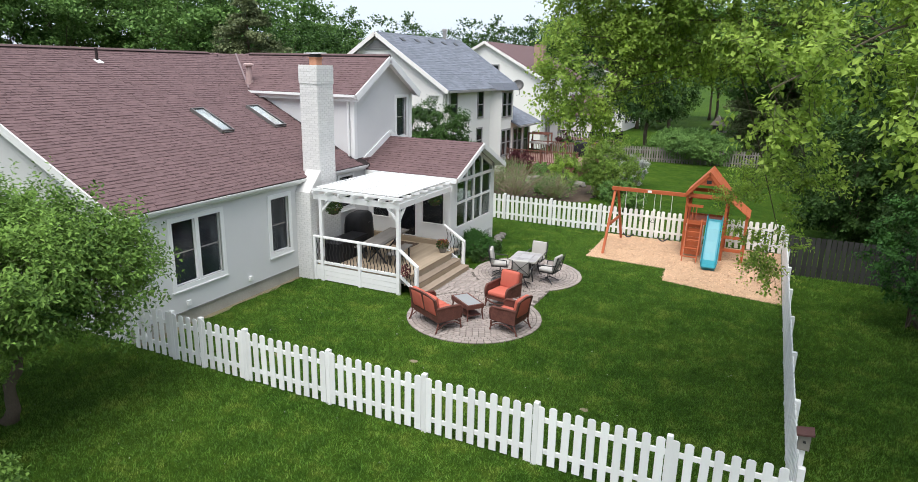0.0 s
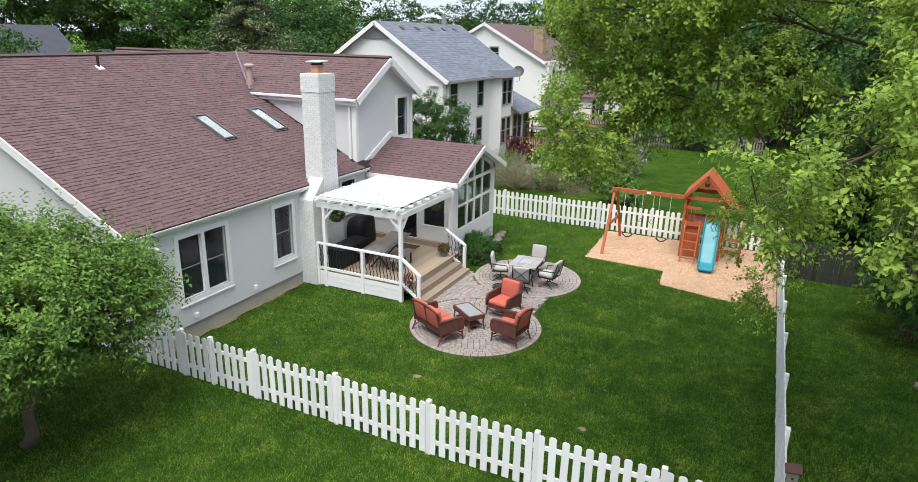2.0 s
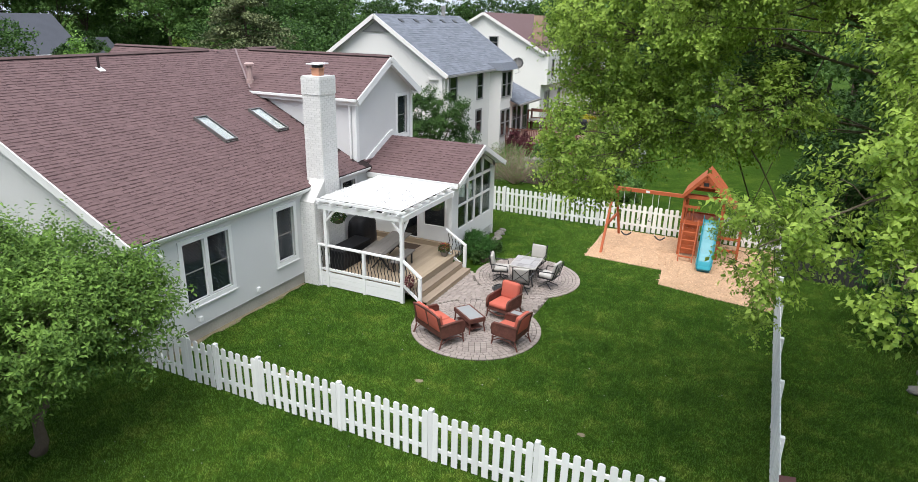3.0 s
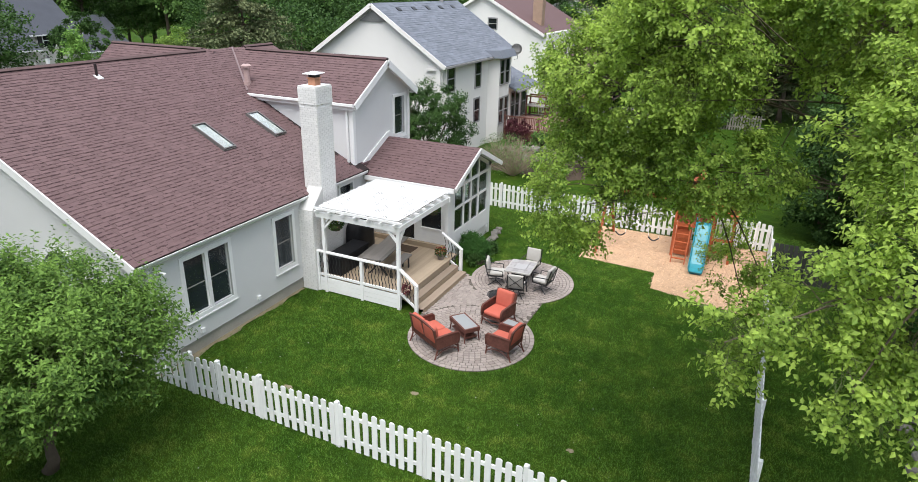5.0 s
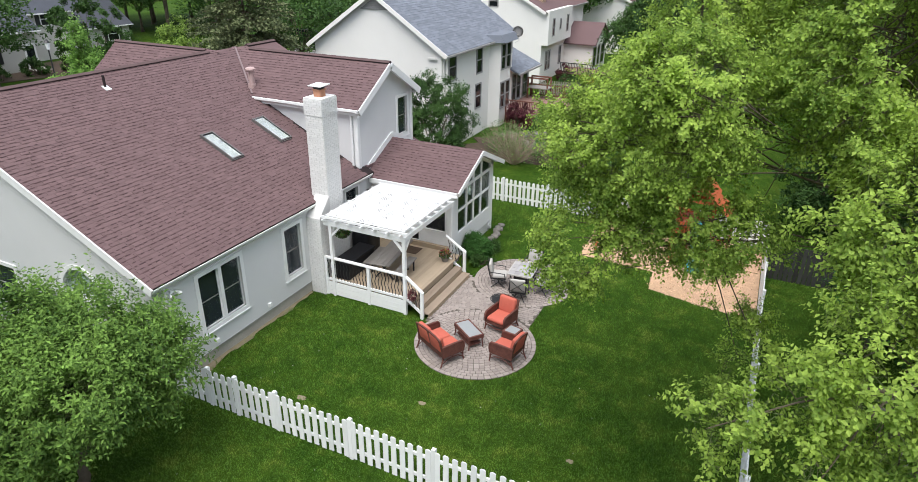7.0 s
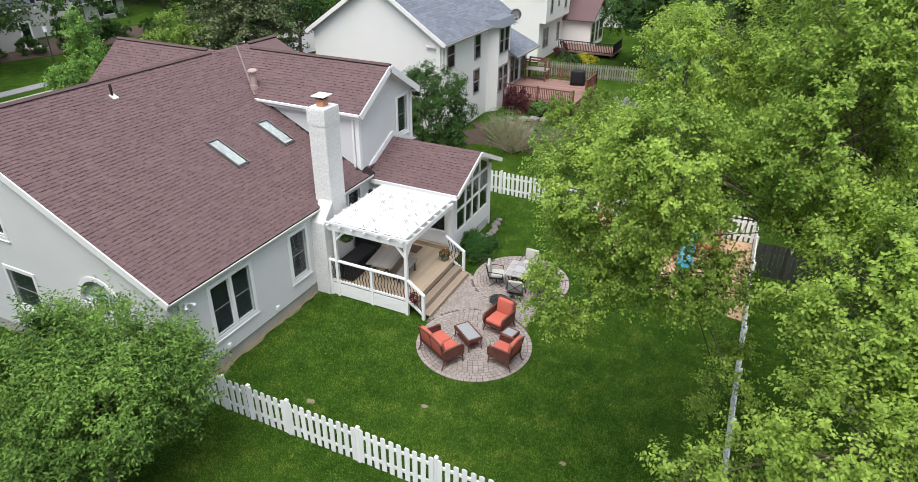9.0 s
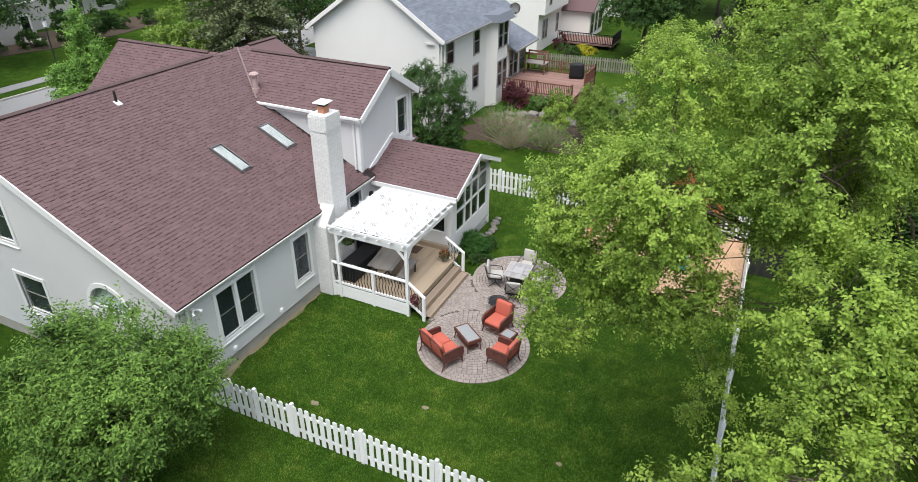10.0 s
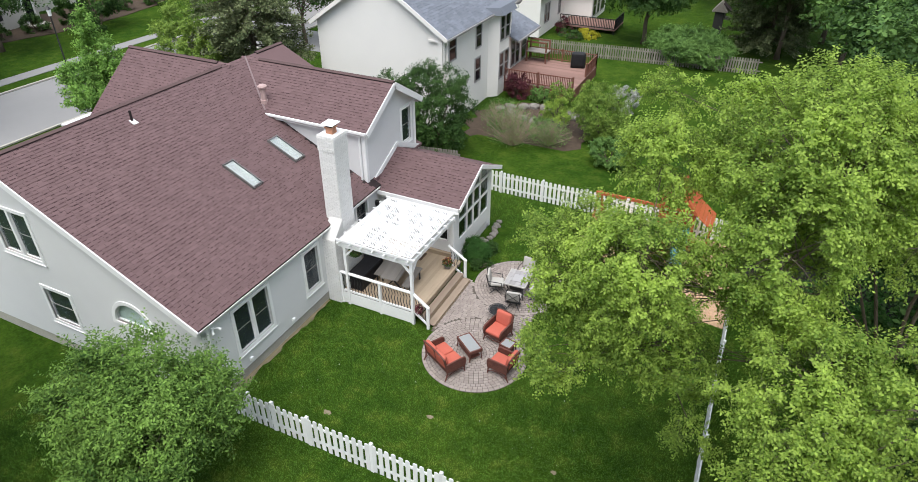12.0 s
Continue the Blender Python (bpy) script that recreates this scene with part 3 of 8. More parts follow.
window(house, east(DX), 22.98, 24.0, 4.02, 5.84, 1, 0.12)
part("corner_board", B((DX + 0.002, DX + 0.03, DY0 - 0.03, DY0 + 0.14, 3.3, 5.9)), M_WHITE, house)
part("corner_board", B((DX - 0.14, DX + 0.001, DY0 - 0.03, DY0 - 0.002, 3.3, 5.9)), M_WHITE, house)
part("corner_board", B((DX + 0.002, DX + 0.03, DY1 - 0.12, DY1 + 0.03, 2.6, 5.9)), M_WHITE, house)
bm = bmesh.new()
for ye in (19.9, 24.5):
    prism(bm, [(DX, DRY, DRZ - 0.115), (DX, ye, DEZ - 0.115), (GX, ye, DEZ - 0.115), (GX, DRY, DRZ - 0.115)], (0, 0, -0.015))
part("rake_soffit", bm, M_WHITE, house)
bm = bmesh.new()
tube(bm, [(DX - 0.22, DY0 - 0.1, 5.8), (DX - 0.22, DY0 - 0.07, 5.6), (DX - 0.22, DY0 - 0.07, 3.6)], 0.045, 8)
part("downspout", bm, M_WHITE, house)
bm = bmesh.new()
slope_slab(bm, [(GX, 19.88, DEZ), (-18.6, 19.88, DEZ), (RX, DRY, DRZ), (GX, DRY, DRZ)])
slope_slab(bm, [(GX, 24.52, DEZ), (-19.5, 24.52, DEZ), (RX, DRY, DRZ), (GX, DRY, DRZ)])
droof = part("dormer_roof", bm, M_SHINGLE, house)
dl = math.hypot(DRY - 19.88, DRZ - DEZ)


def dorm_inside(a, b):
    x = GX - a
    z = DEZ + b * (DRZ - DEZ) / dl
    return z > EZ + SL * (EX - x) - 0.02


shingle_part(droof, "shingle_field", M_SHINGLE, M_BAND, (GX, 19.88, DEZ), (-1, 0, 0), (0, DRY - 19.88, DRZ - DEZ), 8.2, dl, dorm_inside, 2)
ridge_vent(droof, (GX, DRY, DRZ), (-20.4, DRY, DRZ), (0, 1, 0))
bm = bmesh.new()
for ye in (19.86, 24.54):
    beam(bm, (GX + 0.022, DRY, DRZ - 0.12), (GX + 0.022, ye, DEZ - 0.12), 0.04, 0.26)
part("rake_board", bm, M_WHITE, droof)
bm = bmesh.new()
for ye, d in ((19.88, 1), (24.52, -1)):
    prism(bm, [(GX - 0.04, ye, DEZ - 0.16), (GX - 0.04, ye + d * 0.3, DEZ - 0.16), (DX, ye + d * 0.3, DEZ - 0.16), (DX, ye, DEZ - 0.16)], (0, 0, 0.03))
part("soffit", bm, M_WHITE, droof)
bm = bmesh.new()
prism(bm, [(GX - 0.05, 19.78, DEZ - 0.02), (GX - 0.05, 19.78, DEZ - 0.1), (GX - 0.05, 19.83, DEZ - 0.15), (GX - 0.05, 19.9, DEZ - 0.15), (GX - 0.05, 19.9, DEZ - 0.02)], (-18.5 - GX, 0, 0))
part("gutter", bm, M_WHITE, droof)
part("fascia", B((-18.5, GX - 0.05, 19.905, 19.95, DEZ - 0.26, DEZ - 0.1), (-18.5, GX - 0.05, 19.95, 20.1, DEZ - 0.26, DEZ - 0.24)), M_WHITE, droof)
bm = bmesh.new()
vz = DEZ + 0.42 * DS
tube(bm, [(-18.75, 20.3, vz - 0.1), (-18.75, 20.3, vz + 0.12)], 0.16, 12)
tube(bm, [(-18.75, 20.3, vz + 0.1), (-18.75, 20.3, vz + 0.7)], 0.12, 12)
tube(bm, [(-18.75, 20.3, vz + 0.66), (-18.75, 20.3, vz + 0.72), (-18.75, 20.3, vz + 0.78)], [0.2, 0.21, 0.14], 12)
part("flue_cap", bm, simple("faded_pink_metal", (0.42, 0.3, 0.28), 0.6, var=0.1), droof, "faded pink metal flue")
bm = bmesh.new()
beam(bm, (-18.45, 19.92, 6.02), (RX, DRY, DRZ + 0.02), 0.07, 0.03)
part("valley_flashing", bm, simple("weathered_flashing", (0.19, 0.14, 0.14), 0.6, var=0.1), droof)

# wing roof on the street side
bm = bmesh.new()
prism(bm, [(RX, 17.2, EZ + 0.9), (RX, 21.0, RZ), (RX, 24.8, EZ + 0.9)], (-27.3 - RX, 0, 0))
wing = part("wing_roof", bm, M_SHINGLE, house)
shingle_part(wing, "shingle_field", M_SHINGLE, M_BAND, (-21.0, 17.2, EZ + 0.92), (-1, 0, 0), (0, 3.8, RZ - EZ - 0.9), 6.3, math.hypot(3.8, RZ - EZ - 0.9), lambda a, b: True, 3)
ridge_vent(wing, (-27.3, 21.0, RZ), (RX - 0.5, 21.0, RZ), (0, 1, 0))
part("wall", B((-27.1, WEST, 17.6, 24.3, -0.8, EZ + 0.9)), M_SIDING, house)
bm = bmesh.new()
prism(bm, [(-27.1, 17.4, EZ + 0.85), (-27.1, 21.0, RZ - 0.15), (-27.1, 24.6, EZ + 0.85)], (0.2, 0, 0))
part("wall", bm, M_SIDING, house)
part("gutter", B((-27.3, -24.0, 17.08, 17.2, EZ + 0.78, EZ + 0.9)), M_WHITE, wing)
# chimney, painted brick
CX0, CX1, CY0, CY1, CTOP = -13.5, -12.8, 17.0, 17.82, 6.92


def brick_ring(out, x0, x1, y0, y1, z0, z1, rng, proud=0.008):
    z, k = z0, 0
    while z < z1 - 0.03:
        for (ax, lo, hi, fix, sgn) in (("x", x0, x1, y0, -1), ("x", x0, x1, y1, 1), ("y", y0, y1, x0, -1), ("y", y0, y1, x1, 1)):
            a = lo - (0.11 if k % 2 else 0.0)
            while a < hi - 0.01:
                b = min(a + 0.21, hi)
                a0 = max(a, lo) + 0.005
                b0 = b - 0.005
                if b0 - a0 > 0.02:
                    d = proud * rng.uniform(0.5, 1.2)
                    p0, p1 = (fix, fix + sgn * d) if sgn > 0 else (fix + sgn * d, fix)
                    bx = (a0, b0, p0, p1) if ax == "x" else (p0, p1, a0, b0)
                    out.append((*bx, z + 0.004, min(z + 0.075, z1) - 0.004))
                a += 0.22
        z += 0.075
        k += 1


def boxes_mesh(name, bx, mat, parent, off):
    b = np.array(bx)
    idx = [(0, 2, 4), (1, 2, 4), (1, 3, 4), (0, 3, 4), (0, 2, 5), (1, 2, 5), (1, 3, 5), (0, 3, 5)]
    v = np.stack([np.stack([b[:, i], b[:, j], b[:, k]], -1) for i, j, k in idx], 1).reshape(-1, 3) - np.array(off)
    f = np.array([(0, 3, 2, 1), (4, 5, 6, 7), (0, 1, 5, 4), (1, 2, 6, 5), (2, 3, 7, 6), (3, 0, 4, 7)])
    f = (np.arange(len(b))[:, None, None] * 8 + f[None]).reshape(-1, 4)
    ob = new(name, fast_mesh(name, v, f, mat))
    ob.parent = parent
    return ob


rng = np.random.default_rng(5)
bm = B((CX0, CX1, CY0, CY1, 2.9, CTOP - 0.02), (WX, -12.76, 16.36, 18.0, -0.1, 2.95))
prism(bm, [(WX, 16.36, 2.95), (WX, 17.01, 3.62), (WX, 17.01, 2.95)], (-12.77 - WX, 0, 0))
box(bm, CX0 - 0.018, CX1 + 0.018, CY0 - 0.018, CY1 + 0.018, CTOP - 0.55, CTOP - 0.02)
chim = part("chimney", bm, M_MORTAR, house, "white-painted brick chimney with shouldered base")
bk = []
brick_ring(bk, CX0, CX1, CY0, CY1, 2.95, CTOP - 0.55, rng)
brick_ring(bk, CX0 - 0.018, CX1 + 0.018, CY0 - 0.018, CY1 + 0.018, CTOP - 0.55, CTOP, rng)
brick_ring(bk, WX, -12.76, 16.36, 18.0, 0.0, 2.95, rng)
tagged(boxes_mesh("bricks", bk, M_BRICKW, chim, origin(chim)), kind="stuff")
bm = bmesh.new()
box(bm, CX0 - 0.01, CX1 + 0.01, CY0 - 0.01, CY1 + 0.01, CTOP - 0.02, CTOP + 0.03)
part("crown", bm, M_BRICKW, chim)
cxm, cym = (CX0 + CX1) / 2, (CY0 + CY1) / 2
part("flue", B((cxm - 0.14, cxm + 0.14, cym - 0.14, cym + 0.14, CTOP + 0.03, CTOP + 0.24), (cxm - 0.17, cxm + 0.17, cym - 0.17, cym + 0.17, CTOP + 0.24, CTOP + 0.28)), M_CLAY, chim, "terracotta flue liner")
part("cap_mesh", B((cxm - 0.13, cxm + 0.13, cym - 0.13, cym + 0.13, CTOP + 0.28, CTOP + 0.38)), M_BLACK, chim)
bm = bmesh.new()
prism(bm, [(cxm - 0.26, cym - 0.26, CTOP + 0.38), (cxm + 0.26, cym - 0.26, CTOP + 0.38), (cxm + 0.26, cym + 0.26, CTOP + 0.4), (cxm - 0.26, cym + 0.26, CTOP + 0.4)], (0, 0, 0.025))
part("cap_lid", bm, M_WHITE, chim, "flat white metal chimney cap")

# ---- sunroom ----
SX, SY0, SY1, SEZ, SRZ, SRY = -9.75, 20.6, 24.62, 3.17, 4.2, 22.57
SS = (SRZ - SEZ) / (SRY - 20.35)
sunroom = thing("sunroom", (-11.6, 22.6, 0), "white gabled sunroom with tall glazed end and shingle roof", "sunroom")
ycols = [21.06, 21.94, 22.62, 23.36, 24.3]
holes = []
for a, b in zip(ycols, ycols[1:]):
    holes += [(a + 0.05, b - 0.05, 1.15, 2.02), (a + 0.05, b - 0.05, 2.1, 2.84)]
bm = bmesh.new()
rake = lambda a: SRZ - 0.12 - SS * abs(a - SRY)
top_wall(bm, east(SX), SY0, SY1, 0.45, lambda a: 2.95, holes, 0.12)
for a, b in ((SY0, SY0 + 0.25), (SRY - 0.06, SRY + 0.06), (21.88, 22.0), (23.3, 23.42), (SY1 - 0.25, SY1)):
    prism(bm, [(SX, a, 2.95), (SX, b, 2.95), (SX, b, rake(b)), (SX, a, rake(a))], (-0.12, 0, 0))
for s in (1, -1):
    e = SRY + s * 2.05
    prism(bm, [(SX, SRY, rake(SRY)), (SX, e, rake(e)), (SX, e, rake(e) - 0.16), (SX, SRY, rake(SRY) - 0.16)], (-0.12, 0, 0))
part("wall", bm, M_WHITE, sunroom, "white framed glazed end wall")
for a, b, z0, z1 in holes:
    part("pane", B((SX - 0.06, SX - 0.054, a, b, z0, z1)), M_TINT, sunroom)
for a, b in ((21.2, 21.88), (22.0, SRY - 0.06), (SRY + 0.06, 23.3), (23.42, 24.2)):
    bm = bmesh.new()
    prism(bm, [(SX - 0.06, a, 2.95), (SX - 0.06, b, 2.95), (SX - 0.06, b, rake(b) - 0.15), (SX - 0.06, a, rake(a) - 0.15)], (0.006, 0, 0))
    part("pane", bm, M_TINT, sunroom)
bm = bmesh.new()
top_wall(bm, south(SY0), -13.4, SX - 0.12, 0.74, lambda a: 3.12, [(-13.2, -12.35, 1.3, 2.75), (-11.98, -11.25, 0.76, 2.85), (-11.0, -10.0, 1.28, 2.75)], 0.12)
part("wall", bm, M_WHITE, sunroom)
part("floor", B((-13.4, SX - 0.12, SY0 + 0.12, SY1 - 0.12, 0.6, 0.73)), M_GREYWOOD, sunroom)
bm = bmesh.new()
top_wall(bm, south(SY1), -13.4, SX - 0.12, 0.45, lambda a: 3.12, [(-13.0, -12.0, 1.4, 2.8), (-11.6, -10.6, 1.4, 2.8)], 0.12)
part("wall", bm, M_WHITE, sunroom)
for x0, x1, z0, z1 in ((-13.2, -12.35, 1.3, 2.75), (-11.0, -10.0, 1.28, 2.75)):
    bm = bmesh.new()
    p = south(SY0)
    for s in ((x0, x1, z0, z0 + 0.06), (x0, x1, z1 - 0.06, z1), (x0, x0 + 0.06, z0 + 0.06, z1 - 0.06), (x1 - 0.06, x1, z0 + 0.06, z1 - 0.06)):
        wbox(bm, p, *s, -0.06, 0.03)
    w = part("window", bm, M_WHITE, sunroom)
    part("pane", B((x0, x1, SY0 + 0.03, SY0 + 0.036, z0, z1)), M_GLASS, w).visible_shadow = False
    part("screen", B((x0, x1, SY0 + 0.05, SY0 + 0.055, z0, z1)), M_COVER, w)
bm = B((-11.98, -11.25, SY0 + 0.03, SY0 + 0.07, 0.77, 2.84))
d = part("door", bm, M_DARKGLASS, sunroom, "dark glazed storm door")
part("handle", B((-11.34, -11.29, SY0 - 0.02, SY0 + 0.028, 1.75, 1.95)), M_BLACK, d)
bm = bmesh.new()
slope_slab(bm, [(SX + 0.37, 20.35, SEZ), (-13.6, 20.35, SEZ), (-13.6, SRY, SRZ), (SX + 0.37, SRY, SRZ)], 0.08)
slope_slab(bm, [(SX + 0.37, 24.85, SEZ - 0.02), (-13.6, 24.85, SEZ - 0.02), (-13.6, SRY, SRZ), (SX + 0.37, SRY, SRZ)], 0.08)
sroof = part("roof", bm, M_SHINGLE, sunroom)
sl = math.hypot(SRY - 20.35, SRZ - SEZ)
shingle_part(sroof, "shingle_field", M_SHINGLE, M_BAND, (SX + 0.37, 20.35, SEZ), (-1, 0, 0), (0, SRY - 20.35, SRZ - SEZ), 4.2, sl, lambda a, b: True, 4)
shingle_part(sroof, "shingle_field", M_SHINGLE, M_BAND, (SX + 0.37, 24.85, SEZ - 0.02), (-1, 0, 0), (0, SRY - 24.85, SRZ - SEZ), 4.2, sl, lambda a, b: True, 6)
bm = bmesh.new()
for ye in (20.33, 24.87):
    beam(bm, (SX + 0.393, SRY, SRZ - 0.08), (SX + 0.393, ye, SEZ - 0.08), 0.04, 0.18)
part("rake_board", bm, M_WHITE, sroof)
bm = bmesh.new()
for ye, ze in ((20.35, SEZ), (24.85, SEZ - 0.02)):
    prism(bm, [(SX + 0.002, SRY, SRZ - 0.085), (SX + 0.002, ye, ze - 0.085), (SX + 0.37, ye, ze - 0.085), (SX + 0.37, SRY, SRZ - 0.085)], (0, 0, -0.015))
prism(bm, [(-13.5, 24.64, SEZ - 0.02), (-13.5, 24.85, SEZ - 0.105), (SX, 24.85, SEZ - 0.105), (SX, 24.64, SEZ - 0.02)], (0, 0, -0.015))
part("soffit", bm, M_WHITE, sroof)
part("fascia", B((-13.3, SX + 0.34, 20.3, 20.36, SEZ - 0.2, SEZ - 0.02), (-13.3, SX + 0.34, 20.36, 20.6, SEZ - 0.2, SEZ - 0.18)), M_WHITE, sroof)
bm = bmesh.new()
beam(bm, (DX + 0.03, 20.3, SEZ + 0.1), (DX + 0.03, SRY, SRZ + 0.14), 0.05, 0.22)
beam(bm, (DX + 0.03, 24.6, SEZ + 0.25), (DX + 0.03, SRY, SRZ + 0.14), 0.05, 0.22)
part("flashing_board", bm, M_WHITE, sroof)
# lattice skirt
bm = bmesh.new()
y = 21.0
while y < SY1 + 0.45:
    for s in (1, -1):
        y0, z0, y1, z1 = (y, 0.0, y - 0.45, 0.45) if s < 0 else (y - 0.45, 0.0, y, 0.45)
        if y0 > SY1 - 0.02 or y1 > SY1:
            continue
        beam(bm, (SX - 0.03 - 0.008 * s, y0, z0), (SX - 0.03 - 0.008 * s, y1, z1), 0.008, 0.03, (1, 0, 0))
    y += 0.09
part("lattice", bm, M_WHITE, sunroom, "white diagonal lattice skirt")
part("skirt_back", B((SX - 0.35, SX - 0.3, SY0 + 0.1, SY1, -0.05, 0.6)), M_SOIL, sunroom)
part("corner_post", B((SX - 0.1, SX + 0.002, SY1 - 0.1, SY1 + 0.002, -0.05, 0.45)), M_WHITE, sunroom)

# ---- fences ----
def picket_mesh(h, w=0.14, t=0.02):
    bm = bmesh.new()
    prism(bm, [(-w / 2, 0, 0), (w / 2, 0, 0), (w / 2, 0, h - 0.03), (w / 2 - 0.035, 0, h), (-w / 2 + 0.035, 0, h), (-w / 2, 0, h - 0.03)], (0, t, 0))
    bmesh.ops.recalc_face_normals(bm, faces=bm.faces)
    me = bpy.data.meshes.new("picket")
    bm.to_mesh(me)
    bm.free()
    return me


ME_PICKET = picket_mesh(1.17)
ME_PICKET.materials.append(M_FENCE)


def picket_fence(name, a, b, post0, side, label, pitch=0.229, per=10, post_h=1.26):
    """A picket fence from a to b on the ground; side: +1 puts the pickets to the left of the run."""
    a, b = Vector((*a, 0)), Vector((*b, 0))
    d = (b - a).normalized()
    L = (b - a).length
    nrm = Vector((-d.y, d.x, 0)) * side
    ang = math.atan2(d.y, d.x) + (0 if side > 0 else math.pi)
    f = thing(name, (a + b) / 2, label, "fence", "white picket fences", "structure")
    rng = random.Random(name)
    mid = (a + b) / 2
    for z in (0.3, 0.93):
        bm = bmesh.new()
        beam(bm, a + Vector((0, 0, z)), b + Vector((0, 0, z)), 0.04, 0.09)
        part("rail", bm, M_FENCE, f)
    s = 0.09
    while s < L:
        p = a + d * s + nrm * 0.021 - mid
        piece("picket", ME_PICKET, f, Matrix.Translation((p.x, p.y, rng.uniform(0.02, 0.05))) @ Matrix.Rotation(ang, 4, "Z") @ Matrix.Rotation(rng.gauss(0, 0.008), 4, "Y"))
        s += pitch
    s = post0
    while s < L + 0.1:
        p = a + d * s - nrm * 0.0
        bm = bmesh.new()
        box(bm, p.x - 0.05, p.x + 0.05, p.y - 0.05, p.y + 0.05, -0.1, post_h)
        bmesh.ops.bevel(bm, geom=[e for e in bm.edges if all(v.co.z > 1 for v in e.verts)], offset=0.012, segments=1, affect="EDGES")
        part("post", bm, M_FENCE, f)
        s += pitch * per
    return f


def post_box(x, y, h):
    return B((x - 0.05, x + 0.05, y - 0.05, y + 0.05, -0.1, h))


FY, FX, FB = 10.0, 1.48, 27.9
picket_fence("front_fence", (-13.25, FY), (FX, FY), 3.66 - 2.29, -1, "long white wooden picket fence across the lawn")
part("gate_post", post_box(-10.93, FY, 1.26), M_FENCE, bpy.data.objects["front_fence"])
picket_fence("side_fence", (FX, FY), (FX, FB), 0.0, 1, "white wooden picket fence beside the shaded lawn")
picket_fence("back_fence", (-13.4, FB), (FX, FB), 0.6, -1, "white wooden picket fence behind the play set")


# ---- patio, beds and play area ----
PA, RA = (-6.66, 15.99), 1.96
PB, RB = (-6.65, 20.5), 1.89
bm = bmesh.new()
for (cx, cy), r in ((PA, RA), (PB, RB)):
    prism(bm, [(cx + r * math.cos(k * math.tau / 48), cy + r * math.sin(k * math.tau / 48), -0.02) for k in range(48)], (0, 0, 0.035))
box(bm, -8.7, -5.38, 16.4, 19.9, -0.02, 0.0145)
patio = alone("patio", bm, M_SAND, "two round paver circles joined by a paved strip", "patio", kind="structure")
bm = bmesh.new()
sand = [(-5.4, 23.75), (-2.4, 23.55), (-2.3, 22.1), (-0.5, 21.7), (1.42, 21.4), (1.42, 27.85), (-5.45, 27.7)]
prism(bm, [(x, y, -0.02) for x, y in sand], (0, 0, 0.04))
alone("play_bed", bm, M_CHIPS, "tan wood-chip bed under the play set", "play area", kind="structure")
# stone edging beside the sunroom
rng = np.random.default_rng(21)


def rock(name, c, s, rng, label, group):
    bm = bmesh.new()
    bmesh.ops.create_icosphere(bm, subdivisions=2, radius=1.0)
    o = Vector(rng.uniform(0, 50, 3))
    for v in bm.verts:
        k = 1 + 0.35 * noise.noise(v.co * 1.3 + o)
        v.co = Vector((v.co.x * s[0] * k, v.co.y * s[1] * k, v.co.z * s[2] * k)) + Vector(c)
    return alone(name, bm, M_ROCK, label, "stone", group)


for k in range(11):
    x, y = -9.35 + 0.18 * rng.normal(), 23.0 + 0.19 * k + 0.05 * rng.normal()
    rock("edging_stone", (x, y, 0.06), (0.16, 0.13, 0.1), rng, "flat grey edging stone beside the lattice skirt", "edging stones")
for k in range(9):
    rock("garden_rock", (4.75 + 0.4 * rng.random(), 14.6 + 0.55 * k, 0.06), (0.2, 0.17, 0.12), rng, "rough grey garden rock at the shaded bed", "garden rocks")

# ---- deck and stairs ----
DZ = 0.56
deck = thing("deck", (-11.3, 18.5, 0), "raised tan board deck with white skirt, railing and two steps", "deck")
k = 0
x = -13.28
while x < -9.32:
    part("deck_board", B((x, min(x + 0.137, -9.3), 16.52, 20.46, DZ - 0.03, DZ)), M_DECK, deck)
    x += 0.142
part("deck_frame", B((-13.28, -9.36, 16.54, 20.44, DZ - 0.2, DZ - 0.035)), M_GREYWOOD, deck)
part("ledge", B((-13.2, -9.75, 20.462, 20.598, DZ - 0.05, 0.735)), M_DECK, deck, "tan wooden ledge under the sunroom wall")
for z0, z1 in ((0.03, 0.19), (0.2, 0.36), (0.37, 0.53)):
    part("skirt_board", B((-12.77, -9.47, 16.46, 16.5, z0, z1)), M_WHITE, deck)
for i, (xe, zt) in enumerate(((-8.95, 0.373), (-8.63, 0.187))):
    for j in range(2):
        part("tread", B((xe - 0.3 + j * 0.152, xe - 0.3 + j * 0.152 + 0.147, 16.55, 19.88, zt - 0.035, zt)), M_STEP, deck)
    part("riser", B((xe - 0.32 + 0.29, xe - 0.32 + 0.31, 16.57, 19.86, 0.0, zt - 0.037)), M_DECK, deck)
part("riser", B((-9.35, -9.33, 16.57, 19.86, 0.3, DZ - 0.032)), M_DECK, deck)


def post(bm, x, y, z0, z1, w=0.1):
    box(bm, x - w / 2, x + w / 2, y - w / 2, y + w / 2, z0, z1)
    return bm


